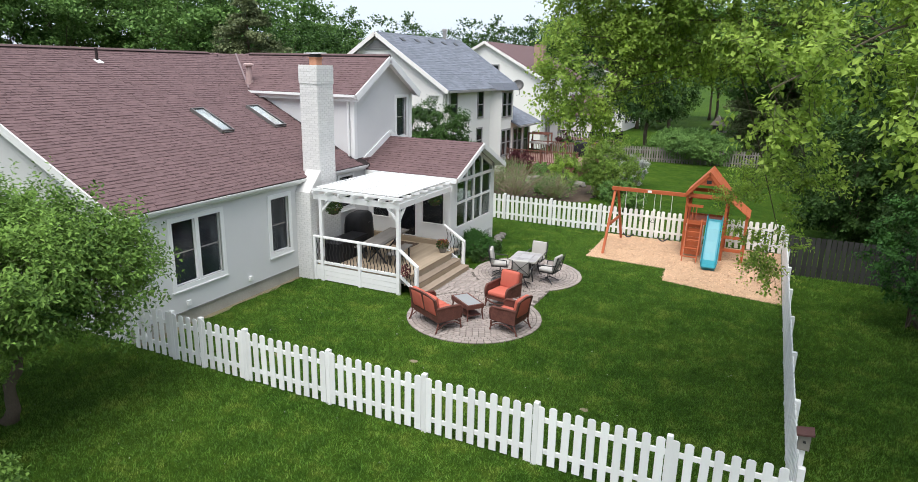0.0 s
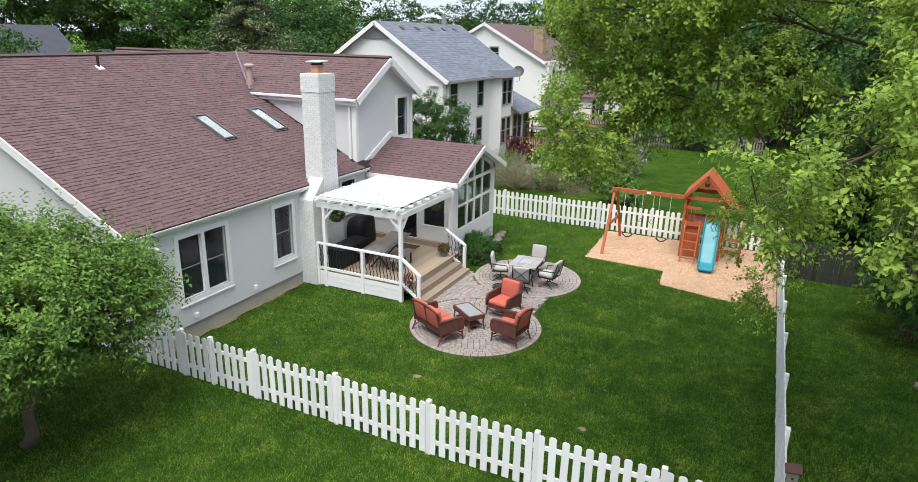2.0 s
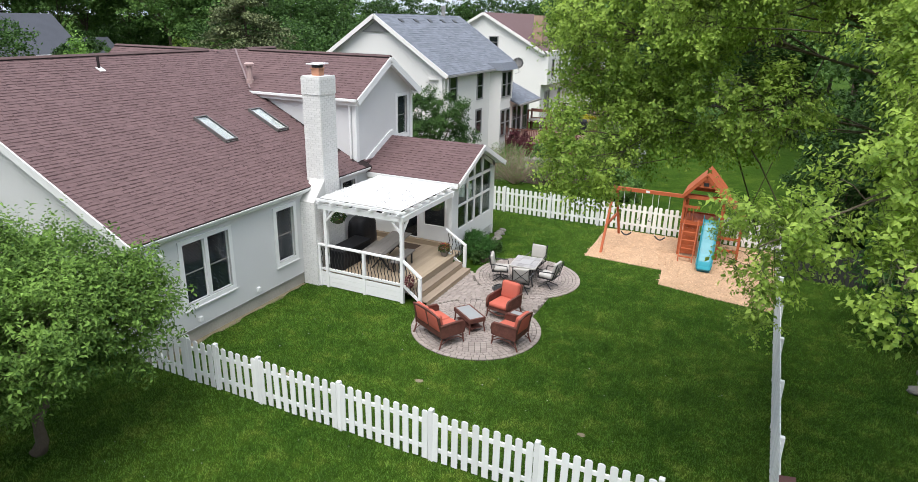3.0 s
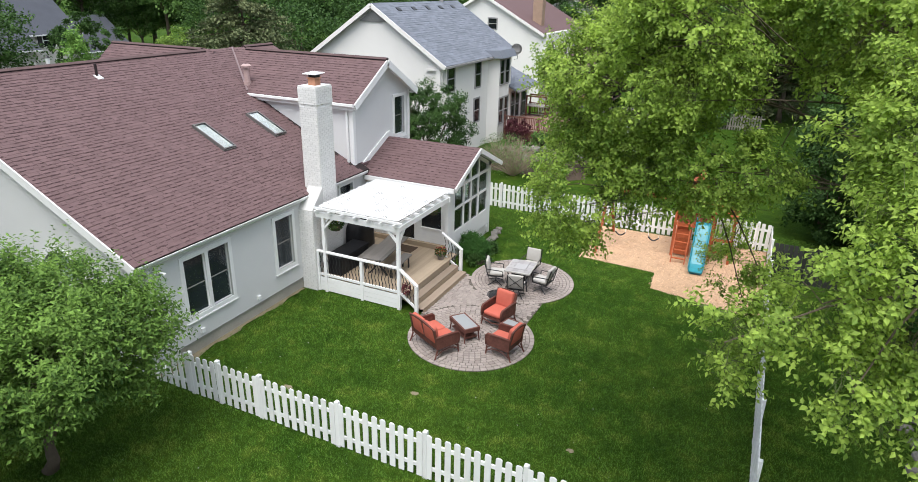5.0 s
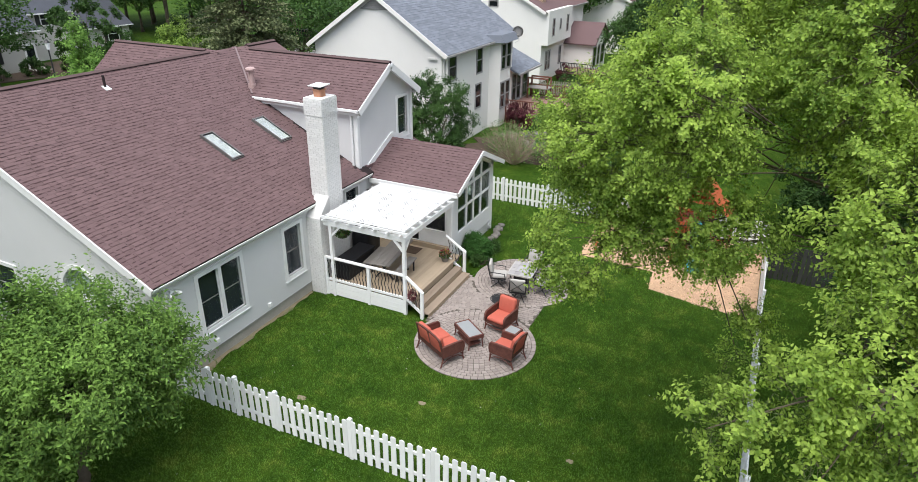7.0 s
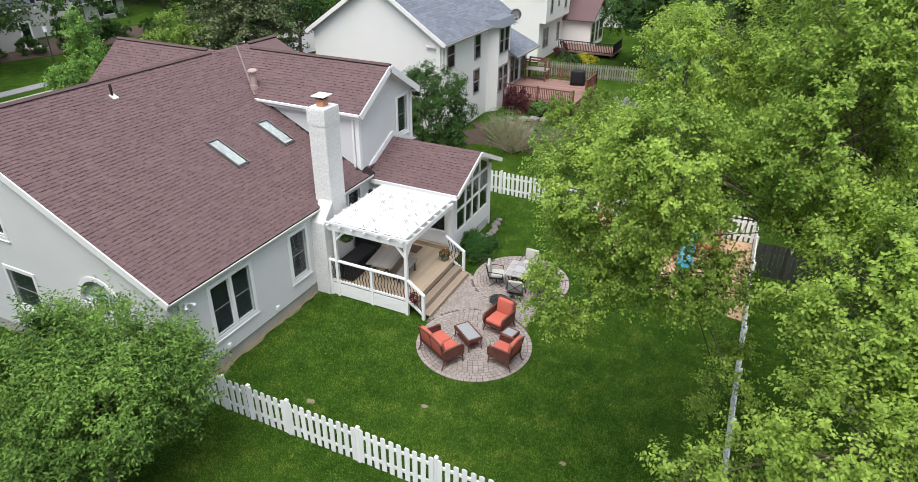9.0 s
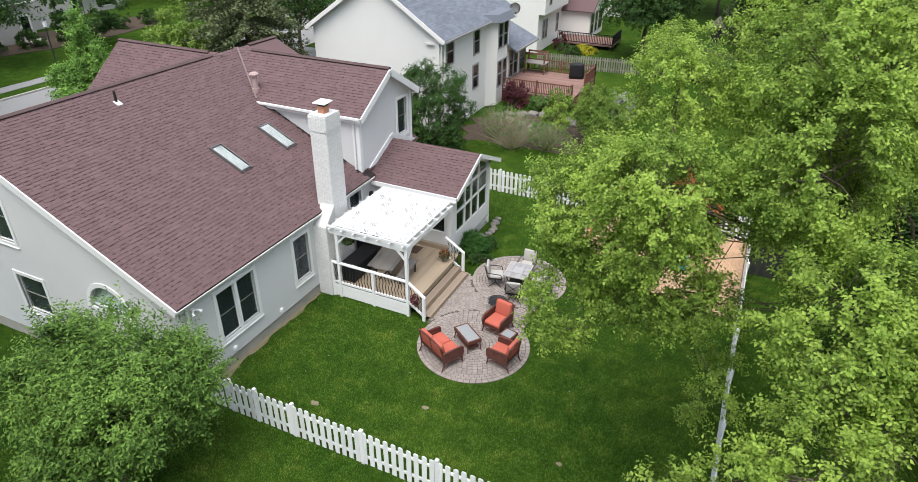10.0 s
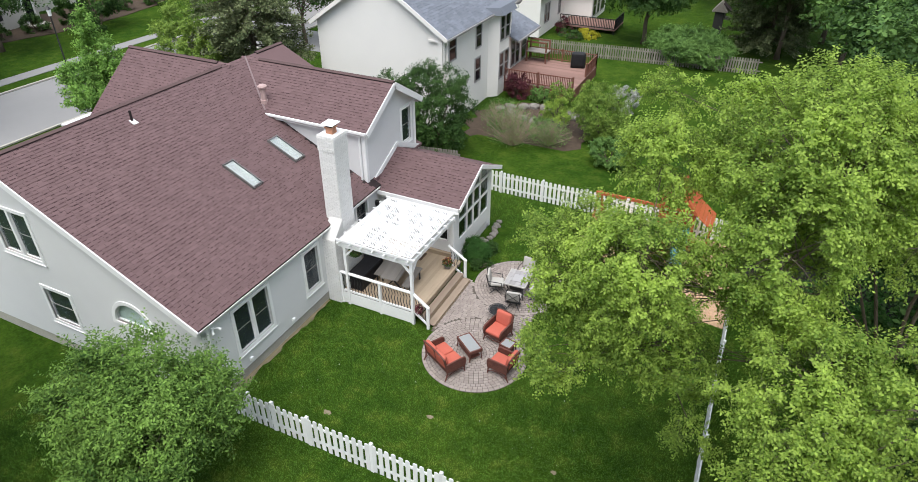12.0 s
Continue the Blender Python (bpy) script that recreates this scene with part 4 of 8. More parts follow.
for x, y, z1 in ((-12.72, 16.48, 1.5), (-10.95, 16.48, 1.5), (-8.84, 16.46, 0.98), (-8.9, 19.95, 0.98)):
    part("rail_post", post(bmesh.new(), x, y, 0.0, z1), M_WHITE, deck)
rails = (((-12.78, 16.48, 1.5), (-9.5, 16.48, 1.5)), ((-9.5, 16.48, 1.5), (-8.8, 16.46, 1.0)), ((-9.72, 20.0, 1.5), (-8.86, 19.95, 1.0)))
for a, b in rails:
    bm = bmesh.new()
    beam(bm, a, b, 0.12, 0.05)
    part("top_rail", bm, M_WHITE, deck)
    bm = bmesh.new()
    drop = 0.86 if abs(a[2] - b[2]) < 0.1 else 0.84
    beam(bm, (a[0], a[1], a[2] - drop), (b[0], b[1], b[2] - drop), 0.06, 0.08)
    part("bottom_rail", bm, M_WHITE, deck)
bm = bmesh.new()
tube(bm, [(0.025 * math.sin(math.tau * z / 0.42), 0, z) for z in np.linspace(0, 0.8, 13)], 0.014, 5)
bmesh.ops.recalc_face_normals(bm, faces=bm.faces)
ME_BAL = bpy.data.meshes.new("baluster")
bm.to_mesh(ME_BAL)
bm.free()
ME_BAL.materials.append(M_BLACK)
for (a, b), n in zip(rails, (25, 5, 6)):
    for k in range(1, n):
        p = Vector(a).lerp(Vector(b), k / n) - deck.location
        piece("baluster", ME_BAL, deck, Matrix.Translation((p.x, p.y, p.z - 0.83)) @ Matrix.Rotation(0 if n > 10 else 0.3, 4, "Z"))

# ---- pergola ----
PX0, PX1, PY0, PY1 = -12.68, -9.47, 16.4, 20.1
pergola = thing("pergola", (-11, 18.4, DZ), "white painted pergola with lattice top over the deck", "pergola")
for x, y in ((-9.5, 16.48), (-12.42, 16.48), (-9.66, 20.3)):
    part("post", post(bmesh.new(), x, y, 0.0 if y < 17 else DZ, 2.78, 0.11), M_WHITE, pergola)
    for dx, dy in ((-1, 0), (0, 1)):
        if (x < -12 and dx) or (y > 20):
            continue
        bm = bmesh.new()
        beam(bm, (x, y, 2.35), (x + 0.38 * dx, y + 0.38 * dy, 2.76), 0.07, 0.07)
        part("brace", bm, M_WHITE, pergola)
bm = bmesh.new()
beam(bm, (-12.42, 16.48, 2.35), (-12.04, 16.48, 2.76), 0.07, 0.07)
part("brace", bm, M_WHITE, pergola)
part("beam", B((PX0, PX1 + 0.05, 16.42, 16.54, 2.76, 2.93)), M_WHITE, pergola)
part("beam", B((PX0, PX1 + 0.05, 20.0, 20.09, 2.76, 2.93)), M_WHITE, pergola)
part("beam", B((-9.55, -9.45, 16.545, 19.995, 2.76, 2.925)), M_WHITE, pergola)
for k in range(7):
    x = PX0 + 0.14 + k * (PX1 - PX0 - 0.2) / 6
    bm = bmesh.new()
    prism(bm, [(x - 0.022, PY0 - 0.2, 3.06), (x - 0.022, PY0 - 0.2, 3.0), (x - 0.022, PY0 - 0.08, 2.932), (x - 0.022, PY1, 2.932), (x - 0.022, PY1, 3.06)], (0.044, 0, 0))
    part("rafter", bm, M_WHITE, pergola)
for k in range(8):
    y = PY0 - 0.05 + k * (PY1 - PY0) / 7
    bm = bmesh.new()
    prism(bm, [(PX0, y - 0.02, 3.062), (PX1 + 0.1, y - 0.02, 3.062), (PX1 + 0.2, y - 0.02, 3.09), (PX1 + 0.2, y - 0.02, 3.14), (PX0, y - 0.02, 3.14)], (0, 0.04, 0))
    part("purlin", bm, M_WHITE, pergola)
bm = bmesh.new()
LX0, LY1 = PX0 + 0.2, PY1 - 0.22
W, L2 = PX1 - LX0, LY1 - PY0
for layer in (0, 1):
    c = -L2 + 0.03 if layer == 0 else 0.03
    while c < (W if layer == 0 else W + L2):
        # line x - y = c or x + y = c clipped to the panel
        if layer == 0:
            y0, y1 = max(0, -c), min(L2, W - c)
            p, q = (y0 + c, y0), (y1 + c, y1)
        else:
            y0, y1 = max(0, c - W), min(L2, c)
            p, q = (c - y0, y0), (c - y1, y1)
        if y1 - y0 > 0.05:
            z = 3.15 + 0.009 * layer
            beam(bm, (LX0 + p[0], PY0 + p[1], z), (LX0 + q[0], PY0 + q[1], z), 0.032, 0.008)
        c += 0.122
tagged(part("lattice", bm, M_WHITE, pergola, "white lattice panel top"), kind="stuff")
for b in ((LX0 - 0.03, PX1 + 0.03, PY0 - 0.03, PY0 + 0.02), (LX0 - 0.03, PX1 + 0.03, LY1 - 0.02, LY1 + 0.03), (LX0 - 0.03, LX0 + 0.02, PY0 + 0.02, LY1 - 0.02), (PX1 - 0.02, PX1 + 0.03, PY0 + 0.02, LY1 - 0.02), (LX0 + W / 2 - 0.02, LX0 + W / 2 + 0.02, PY0 + 0.02, LY1 - 0.02), (LX0 + 0.02, LX0 + W / 2 - 0.02, PY0 + 2.0, PY0 + 2.04)):
    part("batten", B((*b, 3.166, 3.182)), M_WHITE, pergola)


# ---- bare ground ----
def bare_patch(cx, cy, rx, ry, seed, label):
    rng = random.Random(seed)
    bm = bmesh.new()
    prism(bm, [(cx + rx * math.cos(k * math.tau / 18) * rng.uniform(0.7, 1.2), cy + ry * math.sin(k * math.tau / 18) * rng.uniform(0.7, 1.2), -0.02) for k in range(18)], (0, 0, 0.024))
    alone("bare_patch", bm, M_DIRT, label, "bare ground", kind="structure")


bare_patch(-6.75, 12.6, 0.13, 0.09, 1, "small bare tan spot in the lawn")
bare_patch(-9.9, 11.3, 0.15, 0.1, 2, "small bare tan spot in the lawn")
bare_patch(-2.4, 12.3, 0.1, 0.07, 3, "small bare tan spot in the lawn")
rng = random.Random(4)
edge_pts = [(WX - 0.05, 10.05), (WX - 0.05, 16.3)]
y = 16.3
while y > 10.1:
    edge_pts.append((WX + 0.05 + 0.2 * max(0, 1 - abs(y - 10.6) / 1.0) + rng.uniform(0, 0.16), y))
    y -= 0.22
bm = bmesh.new()
prism(bm, [(x, y, -0.02) for x, y in edge_pts], (0, 0, 0.028))
alone("soil_strip", bm, M_DIRT, "strip of dry bare soil along the house wall", "bare ground", kind="structure")


# ---- trees ----
def leaf_quads(centres, size, rng, droop=0.3, face=0.75):
    """Loose pointed leaf quads at centres, most of them turned to the sky."""
    n = len(centres)
    nr = rng.normal(size=(n, 3)) * face + np.array([0, 0, 1.0])
    d = np.cross(nr, rng.normal(size=(n, 3)))
    d /= np.linalg.norm(d, axis=1)[:, None]
    d[:, 2] -= droop * rng.random(n)
    d /= np.linalg.norm(d, axis=1)[:, None]
    s = np.cross(d, nr)
    s /= np.linalg.norm(s, axis=1)[:, None]
    k = (size * rng.uniform(0.65, 1.3, n))[:, None]
    c = centres
    return np.stack([c - d * k * 0.55, c + s * k * 0.34, c + d * k * 0.55, c - s * k * 0.34], 1)


def leaf_pairs(centres, size, rng, droop=0.3, face=0.75):
    """Pointed leaves folded along the midrib: two quads each, as vertices and faces."""
    n = len(centres)
    nr = rng.normal(size=(n, 3)) * face + np.array([0, 0, 1.0])
    d = np.cross(nr, rng.normal(size=(n, 3)))
    d /= np.linalg.norm(d, axis=1)[:, None]
    d[:, 2] -= droop * rng.random(n)
    d /= np.linalg.norm(d, axis=1)[:, None]
    s = np.cross(d, nr)
    s /= np.linalg.norm(s, axis=1)[:, None]
    u = np.cross(s, d)
    k = (size * rng.uniform(0.6, 1.3, n))[:, None]
    c = centres
    fold = u * k * 0.1
    v = np.stack([c - d * k * 0.5, c - d * k * 0.22 + s * k * 0.27 + fold, c + d * k * 0.16 + s * k * 0.22 + fold, c + d * k * 0.55 - fold, c + d * k * 0.16 - s * k * 0.22 + fold, c - d * k * 0.22 - s * k * 0.27 + fold], 1)
    b = np.arange(n)[:, None] * 6
    return v.reshape(-1, 3), np.concatenate([b + np.array([0, 1, 2, 3]), b + np.array([0, 3, 4, 5])])


def spray(tips, per, radius, rng, flat=0.6):
    """Leaf centres scattered round twig tips."""
    n = len(tips) * per
    o = rng.normal(size=(n, 3)) * radius
    o[:, 2] *= flat
    return np.repeat(tips, per, 0) + o


def crown_tips(lobes, n, rng, hollow=0.55):
    """Twig tips in the outer shell of several ellipsoid lobes (x, y, z, rx, ry, rz)."""
    lob = np.array(lobes)
    vol = lob[:, 3] * lob[:, 4] + lob[:, 4] * lob[:, 5]
    pick = rng.choice(len(lob), n, p=vol / vol.sum())
    d = rng.normal(size=(n, 3))
    d /= np.linalg.norm(d, axis=1)[:, None]
    r = (hollow ** 3 + (1 - hollow ** 3) * rng.random(n)) ** (1 / 3)
    r = r * (1 + 0.12 * rng.normal(size=n))
    return lob[pick, :3] + d * r[:, None] * lob[pick, 3:]


def limbs(bm, base, fork, tips, rng, r0, seg=7):
    """A trunk from base to fork and bent limbs from it towards tips."""
    base, fork = Vector(base), Vector(fork)
    pts = [base.lerp(fork, k / 4) + Vector((rng.normal() * 0.04, rng.normal() * 0.04, 0)) * (1 if 0 < k else 0) for k in range(5)]
    tube(bm, pts, [r0 * (1.35 - 0.45 * min(1, k)) * (1 - 0.06 * k) for k in range(5)], 10)
    for t in tips:
        t = Vector(t)
        s = base.lerp(fork, rng.uniform(0.75, 1.0))
        m = s.lerp(t, 0.45) + Vector((rng.normal() * 0.1, rng.normal() * 0.1, 0.12 * (t - s).length))
        q = s.lerp(t, 0.75) + Vector((rng.normal() * 0.1, rng.normal() * 0.1, 0.08 * (t - s).length))
        r = r0 * rng.uniform(0.1, 0.22)
        tube(bm, [s, m, q, t], [r, r * 0.6, r * 0.35, r * 0.12], seg)


def clump_tips(tips, k, r, rng):
    """Several twig tips on each of a number of leafy shoots, wider than high."""
    o = rng.normal(size=(len(tips), k, 3)) * r
    o[:, :, 2] = o[:, :, 2] * 0.5
    return (tips[:, None] + o).reshape(-1, 3)


def tree(name, base, fork, lobes, n_tips, per, leaf, spread, r0, mat, label, seed, flat=0.6, hollow=0.55, category="tree", group="", droop=0.3, bark=None, n_limbs=26, fine=False, shoots=0, reach=0.3, face=0.75):
    rng = np.random.default_rng(seed)
    t = thing(name, base, label, category, group)
    tips = crown_tips(lobes, n_tips, rng, hollow)
    bm = bmesh.new()
    limbs(bm, base, fork, tips[:: max(1, n_tips // n_limbs)], rng, r0)
    part("trunk", bm, bark or M_BARK, t, smooth=True)
    if shoots:
        tips = clump_tips(tips, shoots, reach, rng)
    c = spray(tips, per, spread, rng, flat)
    v, f = leaf_pairs(c, leaf, rng, droop, face) if fine else quads(leaf_quads(c, leaf, rng, droop))
    o = new("crown", fast_mesh("crown", v - np.array(base), f, mat))
    o.parent = t
    return t


def outer_points(lobes, spacing, rng, hollow):
    """Shoot bases in the outer shell of ellipsoid lobes (x, y, z, rx, ry, rz, density), with the way out of the crown and the lobe of each."""
    lob = np.array(lobes)
    P, N, K = [], [], []
    for i, (x, y, z, rx, ry, rz, dens) in enumerate(lob):
        area = 4 * math.pi * (((rx * ry) ** 1.6 + (rx * rz) ** 1.6 + (ry * rz) ** 1.6) / 3) ** (1 / 1.6)
        n = max(4, int(dens * area / spacing ** 2))
        d = rng.normal(size=(n, 3))
        d /= np.linalg.norm(d, axis=1)[:, None]
        r = (hollow ** 3 + (1 - hollow ** 3) * rng.random(n)) ** (1 / 3)
        ax = np.array((rx, ry, rz))
        p = np.array((x, y, z)) + d * ax * r[:, None]
        r *= 1 + 0.32 * np.array([noise.noise(Vector(q) * 1.15) for q in p])
        p = np.array((x, y, z)) + d * ax * r[:, None]
        q = d / ax
        P.append(p)
        N.append(q / np.linalg.norm(q, axis=1)[:, None])
        K.append(np.full(n, i))
    P, N, K = np.concatenate(P), np.concatenate(N), np.concatenate(K)
    keep = np.ones(len(P), bool)
    for i, l in enumerate(lob):
        inside = (((P - l[:3]) / l[3:6]) ** 2).sum(1) < 0.3
        keep &= ~(inside & (K != i))
    return P[keep], N[keep], K[keep]


def unit(v):
    return v / np.linalg.norm(v, axis=-1, keepdims=True)


def leafy_shoots(P, N, shoots, per, length, leaf, slim, rng, rise=0.25, droop=0.35, loose=0.55):
    """Shoots fanning out of each base and leaves set spirally along them: leaf vertices and faces, shoot vertices and faces."""
    n = len(P) * shoots
    base = np.repeat(P, shoots, 0) + rng.normal(size=(n, 3)) * length * 0.28
    way = unit(np.repeat(N, shoots, 0) * 0.9 + rng.normal(size=(n, 3)) * loose + np.array([0, 0, rise]))
    ln = length * rng.uniform(0.5, 1.25, n)
    side = unit(np.cross(way, rng.normal(size=(n, 3))))
    other = np.cross(way, side)
    s = (np.arange(per) + 0.6) / per
    ang = np.arange(per) * 2.4 + rng.random((n, 1)) * math.tau
    out = side[:, None] * np.cos(ang)[..., None] + other[:, None] * np.sin(ang)[..., None]
    spot = base[:, None] + way[:, None] * (ln[:, None] * s)[..., None]
    spot[..., 2] -= droop * ln[:, None] * s ** 2 * 0.6
    d = unit(out * 0.95 + way[:, None] * 0.55 + rng.normal(size=out.shape) * 0.2 - np.array([0, 0, 1.0]) * droop)
    nr = rng.normal(size=out.shape) * 0.35 + np.array([0, 0, 0.75]) + way[:, None] * 0.8
    w = unit(np.cross(d, nr))
    u = np.cross(w, d)
    k = leaf * rng.uniform(0.65, 1.25, (n, per, 1))
    c = spot + d * k * 0.65
    fold = u * k * 0.1
    v = np.stack([c - d * k * 0.5, c - d * k * 0.05 + w * k * slim + fold, c + d * k * 0.55 - fold, c - d * k * 0.05 - w * k * slim + fold], 2).reshape(-1, 3)
    b = np.arange(n * per)[:, None] * 4
    f = np.concatenate([b + np.array([0, 1, 2]), b + np.array([0, 2, 3])])
    thick = 0.0035
    tip = base + way * ln[:, None]
    tip[:, 2] -= droop * ln * 0.6
    root = base - way * ln[:, None] * 0.4
    tv = np.stack([root + side * thick, root - side * thick * 0.5 + other * thick, root - side * thick * 0.5 - other * thick, tip], 1).reshape(-1, 3)
    b = np.arange(n)[:, None] * 4
    tf = np.concatenate([b + np.array([0, 1, 3]), b + np.array([1, 2, 3]), b + np.array([2, 0, 3])])
    return v, f, tv, tf


def branching_tree(name, base, fork, r0, lobes, spacing, shoots, per, length, leaf, slim, mat, label, seed, hollow=0.6, rise=0.25, droop=0.35, every=3, loose=0.55, group="", limb_to=13, bark=None):
    """A tree with a trunk, a limb to each lobe, branches to the shoots and single leaves along them."""
    rng = np.random.default_rng(seed)
    bark = bark or M_BARK
    t = thing(name, base, label, "tree", group)
    base, fork = Vector(base), Vector(fork)
    bm = bmesh.new()
    pts = [base.lerp(fork, k / 5) + Vector((rng.normal() * 0.05, rng.normal() * 0.05, 0)) * (1 if k else 0) for k in range(6)]
    tube(bm, pts, [r0 * w for w in (1.5, 1.05, 0.95, 0.9, 0.84, 0.8)], 12)
    part("trunk", bm, bark, t, smooth=True)
    P, N, K = outer_points(lobes, spacing, rng, hollow)
    twigs = bmesh.new()
    for i, l in enumerate(lobes):
        c, thin = Vector(l[:3]), min(1.0, l[3])
        s = base.lerp(fork, rng.uniform(0.8, 1.0))
        run = (c - s).length
        m = s.lerp(c, 0.35) + Vector((rng.normal() * 0.25, rng.normal() * 0.25, 0.14 * run))
        q = s.lerp(c, 0.7) + Vector((rng.normal() * 0.2, rng.normal() * 0.2, 0.1 * run))
        if i < limb_to:
            r = r0 * rng.uniform(0.11, 0.17) * min(1.0, l[3] / 1.5) ** 1.6
            bm = bmesh.new()
            tube(bm, [s, m, q, c], [r, r * 0.65, r * 0.38, r * 0.15], 8)
            part("limb", bm, bark, t, smooth=True)
        else:
            near = min((Vector(k[:3]) for k in lobes[:limb_to]), key=lambda k: (k - c).length)
            tube(twigs, [near, near.lerp(c, 0.5) + Vector((0, 0, 0.12)), c], [0.016, 0.011, 0.007], 5)
        for p in P[K == i][:: every if i < limb_to else 3 * every]:
            p = Vector(p)
            e = rng.uniform(0.5, 2.0)
            a = c if i >= limb_to else m.lerp(q, e) if e < 1 else q.lerp(c, e - 1)
            k = a.lerp(p, 0.5) + Vector((rng.normal() * 0.08, rng.normal() * 0.08, rng.normal() * 0.06 + 0.06))
            tube(twigs, [a, k, p], [0.014 * thin, 0.01 * thin, 0.005], 4)
    tagged(part("branch_mass", twigs, bark, t, recalc=False), kind="stuff")
    v, f, tv, tf = leafy_shoots(P, N, shoots, per, length, leaf, slim, rng, rise, droop, loose)
    o = np.array(base)
    for nm, vv, ff, mm in (("crown", v, f, mat), ("twig_mass", tv, tf, M_TWIG)):
        ob = new(nm, fast_mesh(nm, vv - o, ff, mm))
        ob.parent = t
        tagged(ob, kind="stuff")
    return t


# the broad tree beyond the side fence, its crown over the yard
branching_tree("large_shade_tree", (4.7, 12.6, 0), (4.0, 11.9, 6.8), 0.3,
               [(1.6, 12.0, 11.2, 1.7, 1.8, 1.7, 1.1), (4.1, 12.6, 11.1, 2.2, 2.2, 1.9, 0.45), (-0.75, 9.8, 9.5, 1.0, 1.2, 1.05, 1.1), (-1.75, 10.9, 8.6, 1.35, 1.5, 1.25, 1.1),
                (-2.1, 10.1, 7.05, 0.8, 0.75, 0.8, 0.8), (-0.4, 10.2, 7.7, 1.1, 1.0, 0.65, 0.65), (2.3, 8.6, 8.7, 1.1, 1.3, 1.05, 1.1), (3.9, 8.4, 9.0, 1.5, 1.6, 1.3, 0.6),
                (1.95, 6.8, 7.6, 0.7, 0.8, 0.85, 0.85), (3.0, 6.8, 7.8, 0.9, 0.9, 0.9, 0.6), (1.6, 14.6, 10.2, 2.0, 1.7, 1.5, 0.5), (4.2, 15.6, 10.0, 2.2, 2.2, 2.0, 0.3),
                (1.35, 10.3, 10.3, 0.95, 1.1, 1.3, 1.1), (0.33, 6.35, 6.85, 0.4, 0.4, 0.4, 0.65), (1.1, 6.6, 7.35, 0.45, 0.4, 0.4, 0.5), (-1.5, 16.3, 10.7, 0.75, 0.55, 0.5, 0.5), (0.7, 11.7, 4.5, 0.4, 0.32, 1.1, 0.5), (0.85, 9.9, 5.9, 0.35, 0.3, 0.6, 0.25), (0.05, 15.4, 4.3, 0.4, 0.35, 0.8, 0.5), (-3.3, 12.1, 8.6, 0.4, 0.5, 0.3, 0.6),
                (-1.0, 12.0, 10.8, 0.9, 0.9, 0.75, 0.9), (1.45, 6.2, 6.7, 0.32, 0.32, 0.32, 0.7), (2.2, 6.3, 6.5, 0.4, 0.4, 0.4, 0.7)],
               0.37, 13, 13, 0.34, 0.062, 0.36, M_LEAF_R, "broad deciduous tree with fresh yellow-green leaves reaching over the fence", 11, hollow=0.66, every=5)
# the small tree at the house corner
branching_tree("small_fruit_tree", (-12.45, 6.46, 0), (-12.3, 6.7, 1.3), 0.12,
               [(-12.3, 6.9, 2.9, 1.4, 1.4, 1.05, 0.9), (-13.9, 7.2, 3.85, 0.8, 0.8, 0.5, 0.8), (-13.5, 6.6, 2.9, 1.2, 1.2, 1.1, 0.9), (-11.3, 7.9, 2.7, 0.75, 0.85, 0.85, 1.0), (-11.3, 6.2, 3.0, 0.9, 0.9, 0.8, 1.0), (-12.2, 5.6, 2.2, 0.9, 0.8, 0.75, 0.9),
                (-11.9, 8.4, 3.2, 0.55, 0.5, 0.6, 0.9), (-12.4, 7.9, 3.4, 0.8, 0.7, 0.6, 0.9), (-13.9, 8.2, 3.7, 0.5, 0.55, 0.5, 0.6)],
               0.4, 12, 12, 0.6, 0.105, 0.26, M_LEAF_L, "small spreading fruit tree with grey-green leaves near the house corner", 12, hollow=0.62, rise=0.9, droop=0.15, every=2)


# ---- shrubs and far trees ----
def shrub(name, x, y, r, h, mat, label, seed, leaf=0.09, n=260, per=26, category="shrub", group=""):
    """A shrub of several stems with leafy shoots; about n * per leaves."""
    rng = np.random.default_rng(seed)
    z = ground_z(x, y)
    t = thing(name, (x, y, z), label, category, group)
    lobes = [(x, y, z + h * 0.52, r, r, h * 0.5, 1.0), (x + 0.35 * r, y - 0.25 * r, z + h * 0.4, r * 0.75, r * 0.75, h * 0.4, 1.0), (x - 0.4 * r, y + 0.1 * r, z + h * 0.62, r * 0.55, r * 0.55, h * 0.36, 1.0), (x + 0.1 * r, y - 0.5 * r, z + h * 0.55, r * 0.5, r * 0.5, h * 0.32, 1.0)]
    area = sum(4 * math.pi * (l[3] * (l[3] + 2 * l[5]) / 3) for l in lobes)
    P, N, K = outer_points(lobes, math.sqrt(area * 80 / (n * per)), rng, 0.6)
    P[:, 2] = np.maximum(P[:, 2], z + 0.08)
    bm = bmesh.new()
    for p in P[:: max(1, len(P) // 16)]:
        a = Vector((x + 0.12 * r * rng.normal(), y + 0.12 * r * rng.normal(), z - 0.02))
        tube(bm, [a, a.lerp(Vector(p), 0.5) + Vector((0, 0, 0.1 * h)), p], [0.03, 0.02, 0.008], 5)
    part("stem", bm, M_BARK, t)
    v, f, tv, tf = leafy_shoots(P, N, 9, 9, max(0.16, 0.15 * min(2.2, r) + 0.06), leaf, 0.33, rng, 0.35, 0.2, 0.6)
    o = new("foliage", fast_mesh("foliage", v - np.array((x, y, z)), f, mat))
    o.parent = t
    return t


